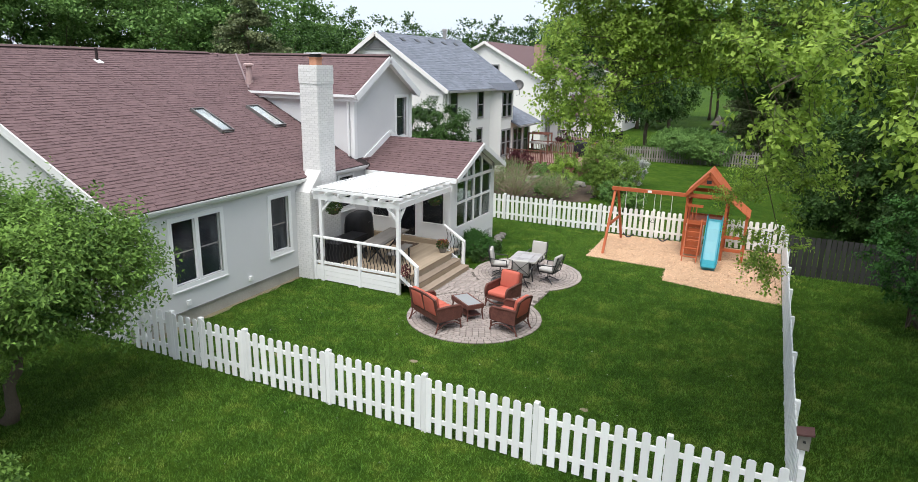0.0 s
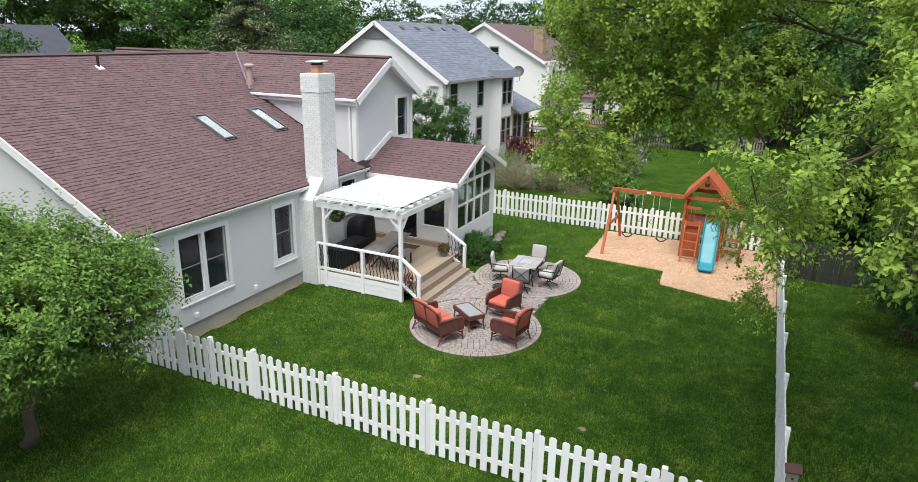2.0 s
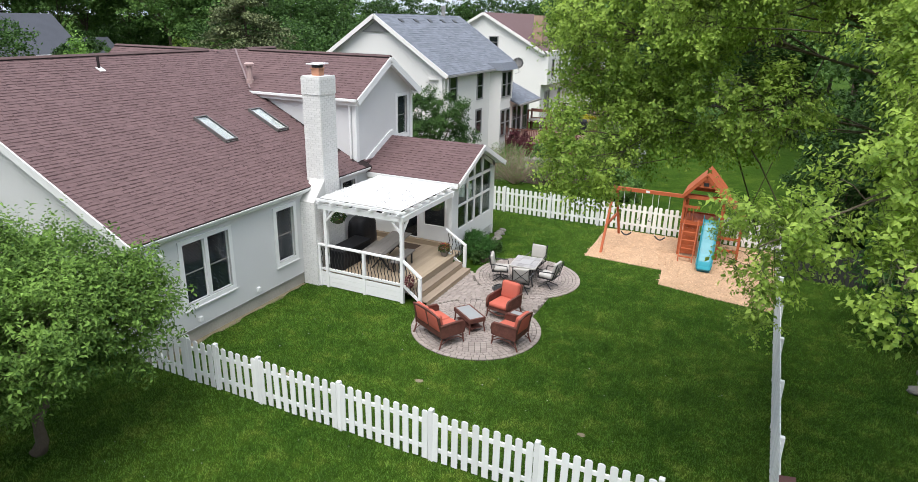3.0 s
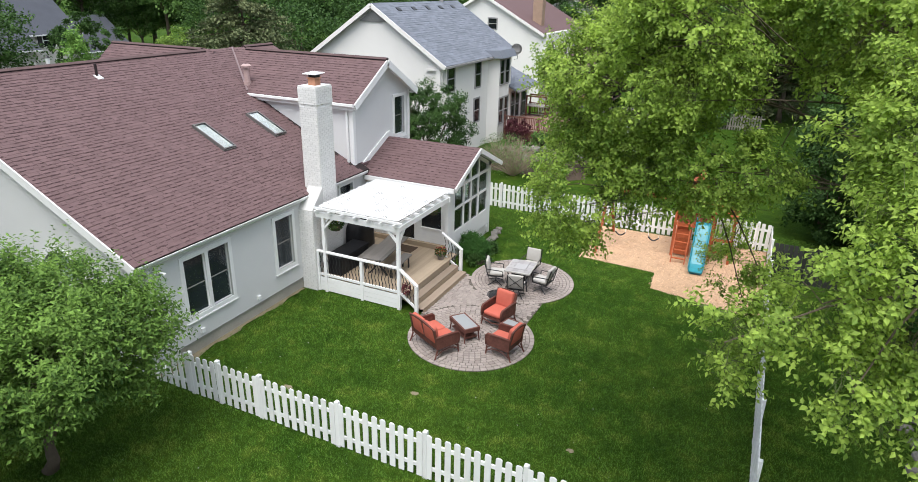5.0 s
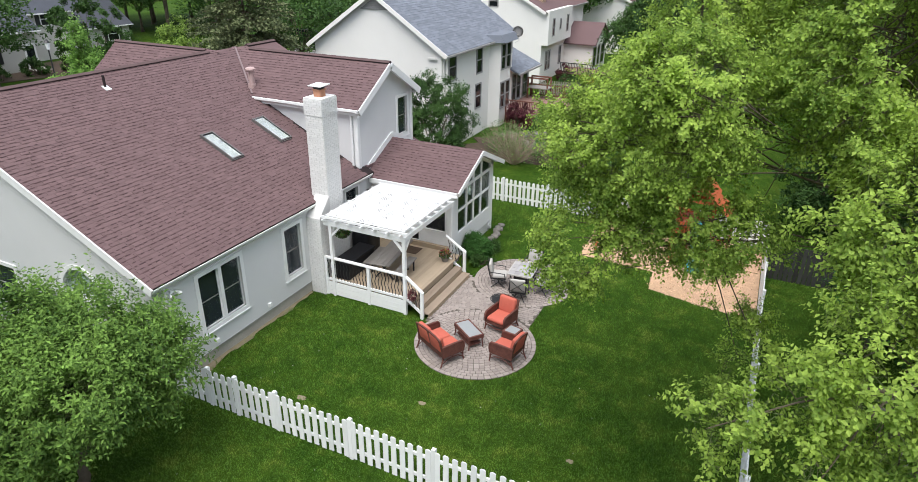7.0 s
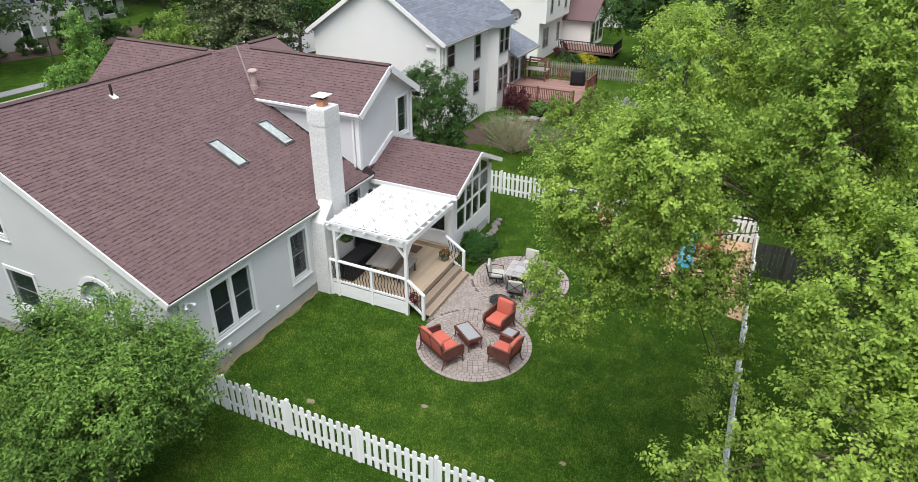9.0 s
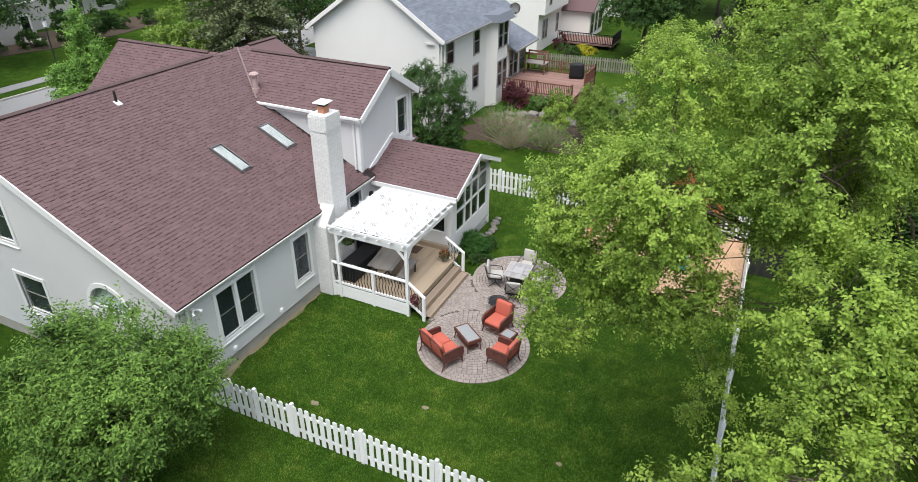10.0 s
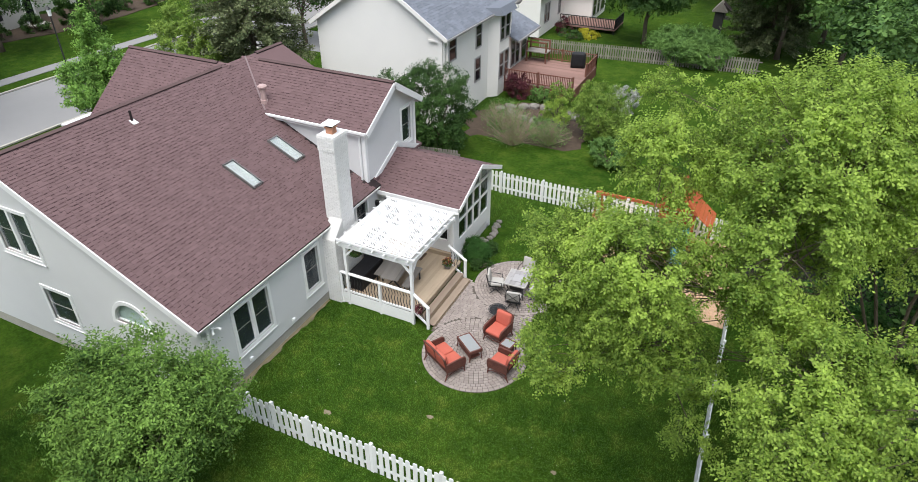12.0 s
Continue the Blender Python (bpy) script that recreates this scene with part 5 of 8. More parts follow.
shrub("round_shrub", -9.15, 21.7, 0.5, 0.95, M_BOX, "dense green shrub beside the deck stairs", 41, 0.045, 900, 24)
shrub("low_plant", -8.8, 22.4, 0.3, 0.35, M_LEAF_D, "low bright green plants edging the patio", 42, 0.08, 90, 20)
shrub("low_plant", -8.7, 21.1, 0.4, 0.4, M_LEAF_D, "low green leafy plant at the stair foot", 43, 0.08, 70, 20)
shrub("lilac_shrub", -16.2, 31.2, 2.1, 5.2, M_LEAF_D, "tall dense green lilac shrub behind the sunroom", 44, 0.12, 1200, 30)
shrub("lilac_shrub", -18.6, 30.2, 1.7, 4.6, M_LEAF_D, "tall green lilac shrub with pale blossom beside the house", 45, 0.12, 950, 30)
shrub("green_shrub", -7.9, 37.6, 1.65, 3.5, M_LEAF_Y, "large rounded yellow-green shrub standing in a stone bed", 46, 0.085, 1100, 26)
shrub("yellow_shrub", -11.0, 38.6, 0.9, 1.7, M_LEAF_R, "yellow-green garden shrub by the stones", 47, 0.1, 220, 24)
shrub("green_shrub", -13.4, 42.5, 0.7, 0.9, M_LEAF_F, "small green shrub below the red deck", 48, 0.1, 160, 24)
shrub("maroon_shrub", -15.3, 42.5, 0.8, 1.7, M_MAROON_F, "dark maroon shrub beside the red deck", 49, 0.1, 220, 24)
shrub("green_shrub", -6.3, 34.2, 1.1, 1.5, M_LEAF_F, "green shrub beyond the white back fence", 51, 0.1, 300, 26)
shrub("clipped_hedge", -5.4, 57.4, 3.2, 2.4, M_LEAF_F, "broad rounded green hedge at a far fence", 53, 0.13, 2200, 26)
shrub("yellow_flowers", -15.1, 60.6, 1.0, 0.5, M_YELLOWISH, "bed of bright yellow-green plants", 54, 0.14, 160, 20)
shrub("dark_shrub", 5.0, 21.2, 1.7, 3.9, M_BOX, "dark green shrub at the edge of the shaded lawn", 56, 0.11, 500, 26)
shrub("dark_shrub", 7.2, 17.6, 1.7, 2.6, M_LEAF_D, "dark green shrub behind the garden rocks", 57, 0.11, 400, 26)
shrub("dark_shrub", 6.4, 27.0, 2.2, 3.6, M_LEAF_D, "dark green shrub behind the dark fence", 58, 0.11, 500, 26)
for x, y, r, h, s in ((3.6, 31.0, 2.0, 5.0, 141), (6.2, 31.5, 2.3, 6.0, 142), (9.2, 30.0, 2.4, 6.5, 143), (4.6, 35.0, 2.4, 6.5, 144), (7.4, 27.6, 1.8, 4.5, 145)):
    shrub("tall_shrub", x, y, r, h, M_LEAF_D, "tall dark green shrub behind the dark fence", s, 0.15, 700, 26, group="shrubs behind the dark fence")
shrub("maroon_shrub", -17.6, 61.2, 0.8, 1.6, M_MAROON_F, "dark maroon shrub before a far deck", 186, 0.14, 90, 20)
shrub("fern_bed", -16.4, 59.4, 1.2, 0.7, M_LEAF_D, "low dark green plants along the far fence", 187, 0.14, 110, 20)
shrub("yellow_shrub", -11.5, 41.0, 0.9, 2.2, M_LEAF_Y, "upright yellow-green shrub beside the pond stones", 188, 0.1, 220, 24)
shrub("blossom_shrub", -7.4, 42.5, 1.1, 2.0, M_GREYLEAF, "grey-white blossoming shrub in the next yard", 55, 0.1, 200, 20)


def bare_shrub(x, y, r, h, label, seed):
    rng = np.random.default_rng(seed)
    t = thing("bare_shrub", (x, y, ground_z(x, y)), label, "shrub")
    bm = bmesh.new()
    for k in range(130):
        a, e = rng.uniform(0, math.tau), rng.uniform(0.15, 1.0)
        tip = Vector((x + r * e * math.cos(a), y + r * e * math.sin(a), h * rng.uniform(0.5, 1.05) * (1.2 - 0.5 * e) + ground_z(x, y)))
        s = Vector((x + 0.15 * math.cos(a), y + 0.15 * math.sin(a), ground_z(x, y)))
        m = s.lerp(tip, 0.5) + Vector((0.1 * rng.normal(), 0.1 * rng.normal(), 0.1))
        tube(bm, [s, m, tip], [0.018, 0.011, 0.004], 4)
    tagged(part("twig_mass", bm, simple("pale_twigs", (0.3, 0.22, 0.17), 0.9, var=0.2), t), kind="stuff")
    plant_ball2(t, (x, y, ground_z(x, y) + h * 0.5), (r * 0.9, r * 0.9, h * 0.5), 2200, 0.07, M_LEAF_F, seed)
    return t


def plant_ball2(parent, c, r, n, leaf, mat, seed):
    rng = np.random.default_rng(seed)
    d = rng.normal(size=(n, 3))
    d /= np.linalg.norm(d, axis=1)[:, None]
    p = np.array(c) + d * (rng.random(n) ** 0.4)[:, None] * np.array(r)
    v, f = quads(leaf_quads(p, leaf, rng, 0.0))
    o = new("leaves", fast_mesh("leaves", v - np.array(origin(parent)), f, mat))
    o.parent = parent


bare_shrub(-12.4, 34.4, 2.2, 2.3, "half-bare twiggy shrub with pale stems", 61)
bare_shrub(-13.9, 36.6, 1.8, 2.0, "half-bare twiggy shrub beside the pond stones", 62)
bare_shrub(-10.4, 35.4, 1.6, 1.6, "low twiggy shrub leafing out in the mulched bed", 64)
shrub("low_plant", -11.3, 36.9, 0.9, 0.8, M_LEAF_F, "low green plants in the mulched bed", 65, 0.1, 160, 24)
rng = np.random.default_rng(63)
for k in range(16):
    a = k / 16 * math.tau
    rock("pond_stone", (-12.6 + 2.2 * math.cos(a) + 0.3 * rng.normal(), 39.6 + 1.2 * math.sin(a) + 0.2 * rng.normal(), -0.22), (0.42, 0.34, 0.25), rng, "rounded grey stone in the neighbour's garden bed", "pond stones")
bm = bmesh.new()
prism(bm, [(-12.4 + 4.2 * math.cos(k * math.tau / 28) * (1 + 0.12 * math.sin(3 * k)), 37.6 + 4.4 * math.sin(k * math.tau / 28), -0.34) for k in range(28)], (0, 0, 0.06))
alone("garden_bed", bm, M_SOIL, "dark mulched garden bed in the next yard", "garden bed", kind="structure")
bm = bmesh.new()
prism(bm, [(-17.4 + 2.9 * math.cos(k * math.tau / 24), 30.9 + 1.9 * math.sin(k * math.tau / 24), -0.3) for k in range(24)], (0, 0, 0.06))
alone("garden_bed", bm, M_SOIL, "dark mulched bed under lilac shrubs", "garden bed", kind="structure")

for x, y, r in ((-22.8, 31.6, 1.1), (-24.9, 32.2, 1.2), (-20.9, 31.2, 1.0)):
    shrub("hedge_shrub", x, y, r, 3.0, M_LEAF_F, "leafy green shrub between the two houses", int(-10 * x), 0.12, 260, 26, group="hedge between the houses")
for k in range(6):
    shrub("foundation_shrub", -64.5 + 0.8 * (k % 3), 36 + 3.4 * k, 1.3, 1.5, M_LEAF_D, "dark rounded shrub in the bed across the street", 120 + k, 0.16, 140, 20, group="street shrubs")
bm = bmesh.new()
prism(bm, [(-65.5 + 4.2 * math.cos(k * math.tau / 28) * (1 + 0.12 * math.sin(3 * k)), 45 + 12.0 * math.sin(k * math.tau / 28), -0.62) for k in range(28)], (0, 0, 0.07))
alone("garden_bed", bm, M_SOIL, "dark mulched bed before the house across the street", "garden bed", kind="structure")
shrub("pale_shrub", -9.4, 4.2, 0.9, 1.35, M_LEAF_L, "small pale green shrub on the open lawn", 131, 0.075, 200, 30)

FAR = "far woodland trees"


def far_tree(kind, seed, h, r, mat, leaf, tips, per, label):
    rng = np.random.default_rng(seed)
    lobes = [(0, 0, h * 0.66, r * 0.8, r * 0.8, h * 0.33)]
    for k in range(7):
        a = k * math.tau / 7 + rng.uniform(-0.3, 0.3)
        e = r * rng.uniform(0.45, 0.7)
        lobes.append((e * math.cos(a), e * math.sin(a), h * rng.uniform(0.38, 0.78), r * rng.uniform(0.4, 0.6), r * rng.uniform(0.4, 0.6), h * rng.uniform(0.14, 0.22)))
    return tree(kind, (0, 0, 0), (0, 0, h * 0.35), lobes, tips // 7, per, leaf, 0.3, 0.2, mat, label, seed, group=FAR, n_limbs=22, shoots=7, reach=0.55)


def place_tree(x, y, size, turn):
    return Matrix.Translation((x, y, ground_z(x, y) - 0.05)) @ Matrix.Rotation(turn, 4, "Z") @ Matrix.Scale(size, 4)


def conifer(seed, h, r, mat, label):
    rng = np.random.default_rng(seed)
    t = thing("spruce_tree", (0, 0, 0), label, "tree", FAR)
    bm = bmesh.new()
    tube(bm, [(0, 0, 0), (0, 0, h * 0.5), (0, 0, h)], [0.2, 0.12, 0.02], 8)
    pts = []
    z = h * 0.08
    while z < h * 0.98:
        rr = r * min(1.0, 2.4 * (1 - z / h)) ** 0.8
        for k in range(max(5, int(12 * rr / r))):
            a = rng.uniform(0, math.tau)
            L = rr * rng.uniform(0.75, 1.15)
            tip = np.array([L * math.cos(a), L * math.sin(a), z - 0.12 * L])
            tube(bm, [(0, 0, z + 0.1), tuple(tip)], [0.03, 0.008], 4)
            for f in np.linspace(0.3, 1.0, 7):
                for _ in range(34):
                    pts.append(tip * f + np.array([0, 0, (1 - f) * z + (1 - f) * 0.0]) * np.array([1, 1, 1]) * (1 if f < 1 else 1) + rng.normal(size=3) * np.array([0.14, 0.14, 0.09]))
        z += h * 0.03
    part("trunk", bm, M_BARK, t)
    v, f = quads(leaf_quads(np.array(pts), 0.16, rng, 0.5))
    o = new("crown", fast_mesh("crown", v, f, mat))
    o.parent = t
    return t


protos = [far_tree("oak_tree", 71, 16.5, 6.0, M_LEAF_F, 0.34, 900, 13, "tall full green deciduous tree in the far woods, also set unseen for shade"),
          far_tree("maple_tree", 72, 14.0, 5.2, M_LEAF_D, 0.33, 800, 13, "dark green deciduous tree in the far woods, also set unseen for shade"),
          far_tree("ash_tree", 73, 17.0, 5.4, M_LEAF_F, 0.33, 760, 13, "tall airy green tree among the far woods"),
          far_tree("linden_tree", 74, 9.0, 3.8, M_LEAF_D, 0.25, 520, 14, "round dark green tree in the far woods, also set unseen for shade")]
protos.append(far_tree("elm_tree", 75, 12.0, 4.6, M_LEAF_D, 0.17, 1050, 20, "dark green leafy tree beyond the side lawn, mostly unseen and set for shade"))
spots = []
rng = np.random.default_rng(77)
# a belt of woods across the street, behind the neighbours and along the side
for k in range(4, 15):
    spots.append((-74 + rng.uniform(-4, 4), 12 + 6.6 * k + rng.uniform(-1.5, 1.5)))
for k in range(9):
    spots.append((-88 + rng.uniform(-2, 2), 40 + 6.0 * k, 0 if k % 2 else 2))
for k in range(16):
    spots.append((-66 + 6.4 * k + rng.uniform(-1.5, 1.5), 104 + rng.uniform(-4, 6), 1 if k < 6 else 0))
for k in range(8):
    spots.append((-34 + 4.6 * k + rng.uniform(-1, 1), 84 + rng.uniform(-3, 3), 1 if k < 4 else 0))
# those beside and behind the camera and south along the street: unseen, for shade
near = [(-38, 47.5, 3), (-47, 66, 1), (-33, 70, 3), (1.5, 61, 1), (6, 57, 0), (9, 50, 3), (5, 68, 0), (12, 62, 0), (0, 76, 2), (10, 36, 0), (8.5, 30, 4), (13, 20, 4), (16, 12, 1), (10.5, 24.5, 4),
        (-9.5, -2.2, 3), (-8.5, -5.2, 1), (-15.0, -3.0, 1), (-20.5, -0.5, 1), (11, 14, 4), (8.8, 18.5, 4), (10.2, 8.4, 4), (8.8, 25.5, 4), (-62, 62, 3), (-58, 70, 1), (-44, 74, 1), (-60.4, 33.6, 3), (-66, 25, 0), (-57, 23, 1), (-60, 15, 0), (-50, 16, 0), (-24, 78, 1), (8, 43, 1), (-36, 58, 3),
        (-82, 67, 3), (-88, 74, 3), (-95, 70, 3), (-94, 82, 3), (-101, 76, 3)]
used = set()
spots = [p for p in spots if not (-84 < p[0] < -60 and 28 < p[1] < 61)]
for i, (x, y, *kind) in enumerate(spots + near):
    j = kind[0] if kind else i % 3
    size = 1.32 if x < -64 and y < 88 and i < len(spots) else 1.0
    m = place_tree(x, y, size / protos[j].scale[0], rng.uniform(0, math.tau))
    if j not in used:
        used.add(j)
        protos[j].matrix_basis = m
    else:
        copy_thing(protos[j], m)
sp = conifer(81, 11.8, 3.6, M_SPRUCE, "tall brown-green spruce beyond the roof")
sp.matrix_basis = Matrix.Translation((-30.5, 32.8, -0.6))
copy_thing(sp, Matrix.Translation((0.6, 63.0, -0.3)) @ Matrix.Rotation(1.0, 4, "Z"))
branching_tree("young_tree", (-36.6, 25.6, -0.6), (-36.6, 25.6, 1.4), 0.1,
                    [(-36.6, 25.6, 6.0, 0.4, 0.4, 1.0, 1.0), (-36.5, 25.8, 4.4, 0.9, 0.9, 1.0, 0.9), (-36.0, 26.2, 3.0, 1.3, 1.2, 0.8, 0.9), (-37.4, 25.2, 3.2, 1.2, 1.2, 0.7, 0.9), (-36.8, 24.6, 2.2, 1.4, 1.2, 0.6, 0.9), (-36.4, 26.0, 1.7, 1.6, 1.5, 0.6, 0.8)],
                    0.5, 10, 9, 0.55, 0.17, 0.3, M_LEAF_YG, "young bright green tree with layered branches at the street", 82, rise=0.5, droop=0.1)
for x, y, r, h, k in ((-33.9, 30.6, 2.3, 7.9, 0), (-36.2, 32.0, 2.0, 7.0, 1), (-32.0, 29.4, 1.6, 6.0, 2)):
    shrub("arborvitae", x, y, r, h, M_LEAF_Y, "tall dense yellow-green evergreen behind the roof", 180 + k, 0.15, 420, 26, group="evergreens behind the roof")
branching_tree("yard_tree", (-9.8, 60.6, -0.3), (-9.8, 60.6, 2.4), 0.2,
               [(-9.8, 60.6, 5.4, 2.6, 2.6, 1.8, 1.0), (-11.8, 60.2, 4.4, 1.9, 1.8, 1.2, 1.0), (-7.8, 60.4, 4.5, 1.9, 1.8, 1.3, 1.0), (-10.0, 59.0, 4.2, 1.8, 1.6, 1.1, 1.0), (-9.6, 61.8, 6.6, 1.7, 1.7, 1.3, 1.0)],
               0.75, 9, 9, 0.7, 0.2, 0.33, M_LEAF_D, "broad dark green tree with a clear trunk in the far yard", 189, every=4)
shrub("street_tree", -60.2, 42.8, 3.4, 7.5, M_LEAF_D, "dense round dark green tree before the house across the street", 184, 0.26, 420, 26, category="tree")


# ---- neighbouring houses ----
def grey_window(parent, put, a0, a1, z0, z1):
    bm = bmesh.new()
    for s in ((a0, a1, z0, z0 + 0.1), (a0, a1, z1 - 0.1, z1), (a0, a0 + 0.1, z0 + 0.1, z1 - 0.1), (a1 - 0.1, a1, z0 + 0.1, z1 - 0.1), (a0 + 0.1, a1 - 0.1, (z0 + z1) / 2 - 0.03, (z0 + z1) / 2 + 0.03)):
        wbox(bm, put, *s, 0.0, 0.05)
    w = part("window", bm, M_GREYTRIM, parent)
    bm = bmesh.new()
    wbox(bm, put, a0 + 0.05, a1 - 0.05, z0 + 0.05, z1 - 0.05, 0.005, 0.015)
    part("pane", bm, M_DARKGLASS, w)


def plain_house(name, x0, x1, y0, y1, base, eave, peak, wall_mat, roof_mat, label, over=0.35, along="y"):
    h = thing(name, ((x0 + x1) / 2, (y0 + y1) / 2, base), label, "house")
    bm = bmesh.new()
    if along == "y":
        r = (x0 + x1) / 2
        prism(bm, [(x0, y0, base), (x1, y0, base), (x1, y0, eave), (r, y0, peak - 0.15), (x0, y0, eave)], (0, y1 - y0, 0))
        part("wall", bm, wall_mat, h)
        sl = (peak - eave) / (x1 - r)
        bm = bmesh.new()
        for s, e in ((1, x1 + over), (-1, x0 - over)):
            ze = peak - sl * abs(e - r)
            prism(bm, [(r, y0 - over, peak), (e, y0 - over, ze), (e, y0 - over, ze - 0.12), (r, y0 - over, peak - 0.12)], (0, y1 - y0 + 2 * over, 0))
        ro = part("roof", bm, roof_mat, h)
        bm = bmesh.new()
        for e in (x1 + over, x0 - over):
            ze = peak - sl * abs(e - r)
            beam(bm, (r, y0 - over - 0.03, peak - 0.1), (e, y0 - over - 0.03, ze - 0.1), 0.05, 0.24)
        part("rake_board", bm, wall_mat, ro)
        part("gutter", B((x1 + over, x1 + over + 0.1, y0 - over, y1 + over, peak - sl * (x1 + over - r) - 0.14, peak - sl * (x1 + over - r) - 0.02)), M_GREYTRIM, ro)
    else:
        r = (y0 + y1) / 2
        prism(bm, [(x0, y0, base), (x0, y1, base), (x0, y1, eave), (x0, r, peak - 0.15), (x0, y0, eave)], (x1 - x0, 0, 0))
        part("wall", bm, wall_mat, h)
        sl = (peak - eave) / (y1 - r)
        bm = bmesh.new()
        for e in (y1 + over, y0 - over):
            ze = peak - sl * abs(e - r)
            prism(bm, [(x0 - over, r, peak), (x0 - over, e, ze), (x0 - over, e, ze - 0.12), (x0 - over, r, peak - 0.12)], (x1 - x0 + 2 * over, 0, 0))
        ro = part("roof", bm, roof_mat, h)
    return h, ro


nb, nroof = plain_house("neighbour_house", -26.6, -17.25, 34.75, 46.0, -0.6, 5.85, 8.95, M_STUCCO2, M_GREYROOF, "two-storey cream stucco house with blue-grey shingle roof")
sl_n = (8.95 - 5.85) / 4.675
ex = -17.25 + 0.35
ez = 8.95 - sl_n * (ex + 21.925)
# the same coloured-in shadow lines for the grey roof
M_BANDG = simple("grey_painted_shadow_granules", (0.11, 0.12, 0.14), 0.95, var=0.2)
shingle_part(nroof, "shingle_field", M_GREYROOF, M_BANDG, (ex, 34.4, ez + 0.01), (0, 1, 0), (-21.925 - ex, 0, 8.95 - ez), 11.95, math.hypot(ex + 21.925, 8.95 - ez), lambda a, b: True, 9, expo=0.2, wide=0.6)
for k in range(5):
    y = 36.5 + k * 1.9
    bm = bmesh.new()
    z = 8.95 - sl_n * 0.55
    prism(bm, [(-21.6, y, z + 0.03), (-21.2, y, z - 0.25), (-21.2, y, z - 0.05), (-21.45, y, z + 0.12)], (0, 0.4, 0))
    part("roof_vent", bm, M_BLACK, nroof)
bm = bmesh.new()
tube(bm, [(-21.9, 43.6, 8.8), (-21.9, 43.6, 9.5)], 0.14, 10)
tube(bm, [(-21.9, 43.6, 9.5), (-21.9, 43.6, 9.62)], [0.2, 0.16], 10)
part("flue_cap", bm, M_GREYTRIM, nroof)
bm = bmesh.new()
prism(bm, [(-21.925, 34.72, 8.6), (-22.95, 34.72, 7.9), (-20.9, 34.72, 7.9)], (0, -0.05, 0))
gv = part("gable_vent", bm, M_GREYTRIM, nb)
for k in range(6):
    w = 0.15 + 0.16 * k
    part("slat", B((-21.925 - w, -21.925 + w, 34.64, 34.668, 8.45 - k * 0.1, 8.5 - k * 0.1)), M_GREYTRIM, gv)
pe = east(-17.25)
for a0, a1, z0, z1 in ((35.3, 36.4, 3.9, 5.6), (39.4, 40.4, 3.7, 5.5), (39.3, 40.3, 1.4, 3.1)):
    grey_window(nb, pe, a0, a1, z0, z1)
# bay with two floors of windows
bm = bmesh.new()
prism(bm, [(-17.25, 41.6, -0.6), (-16.6, 42.1, -0.6), (-16.6, 44.0, -0.6), (-17.25, 44.5, -0.6)], (0, 0, 6.1))
bay = part("bay", bm, M_STUCCO2, nb)
pb = east(-16.6)
for a0, a1 in ((42.15, 43.0), (43.1, 43.95)):
    for z0, z1 in ((3.6, 5.4), (0.9, 2.8)):
        grey_window(nb, pb, a0, a1, z0, z1)
bm = bmesh.new()
prism(bm, [(-17.25, 41.3, 5.5), (-16.2, 41.8, 5.5), (-16.2, 44.3, 5.5), (-17.25, 44.8, 5.5)], (-0.3, 0, 0.5))
part("bay_roof", bm, M_GREYROOF, nb)
# lower wing to the north, its roof falling to the garden
bm = bmesh.new()
prism(bm, [(-22.0, 46.0, -0.6), (-17.3, 46.0, -0.6), (-17.3, 46.0, 2.9), (-22.0, 46.0, 5.1)], (0, 4.1, 0))
part("wing_wall", bm, M_STUCCO2, nb)
bm = bmesh.new()
prism(bm, [(-22.0, 45.6, 5.35), (-16.5, 45.6, 2.85), (-16.5, 45.6, 2.73), (-22.0, 45.6, 5.23)], (0, 4.9, 0))
wr = part("wing_roof", bm, M_GREYROOF, nb)
shingle_part(wr, "shingle_field", M_GREYROOF, M_BANDG, (-16.5, 45.6, 2.86), (0, 1, 0), (-5.5, 0, 2.5), 4.9, 6.04, lambda a, b: True, 19, expo=0.2, wide=0.6)
part("gutter", B((-16.5, -16.38, 45.6, 50.5, 2.7, 2.83)), M_GREYTRIM, wr)
for a0, a1 in ((46.3, 47.2), (47.25, 48.15), (48.6, 49.7)):
    grey_window(nb, east(-17.3), a0, a1, 0.5, 2.6)
dish = bmesh.new()
turn = Vector((0.35, -0.88, 0.3)).to_track_quat("Z", "Y").to_matrix()
rings = [[dish.verts.new(Vector((-16.9, 46.0, 5.75)) + turn @ Vector((0.4 * q * math.cos(k * math.tau / 16), 0.4 * q * math.sin(k * math.tau / 16), 0.12 * q * q))) for k in range(16)] for q in (0.05, 0.5, 1.0)]
for ra, rb in zip(rings, rings[1:]):
    for k in range(16):
        dish.faces.new((ra[k], ra[(k + 1) % 16], rb[(k + 1) % 16], rb[k]))
dish.faces.new(rings[0])
bmesh.ops.solidify(dish, geom=dish.faces[:], thickness=0.02)
dp = part("satellite_dish", dish, M_GREYTRIM, nb, "grey dish on a bent arm", smooth=True)
bm = bmesh.new()
tube(bm, [(-17.1, 46.1, 5.0), (-16.85, 46.2, 5.1), (-16.9, 46.1, 5.7)], 0.025, 6)
part("arm", bm, M_GREYTRIM, dp)
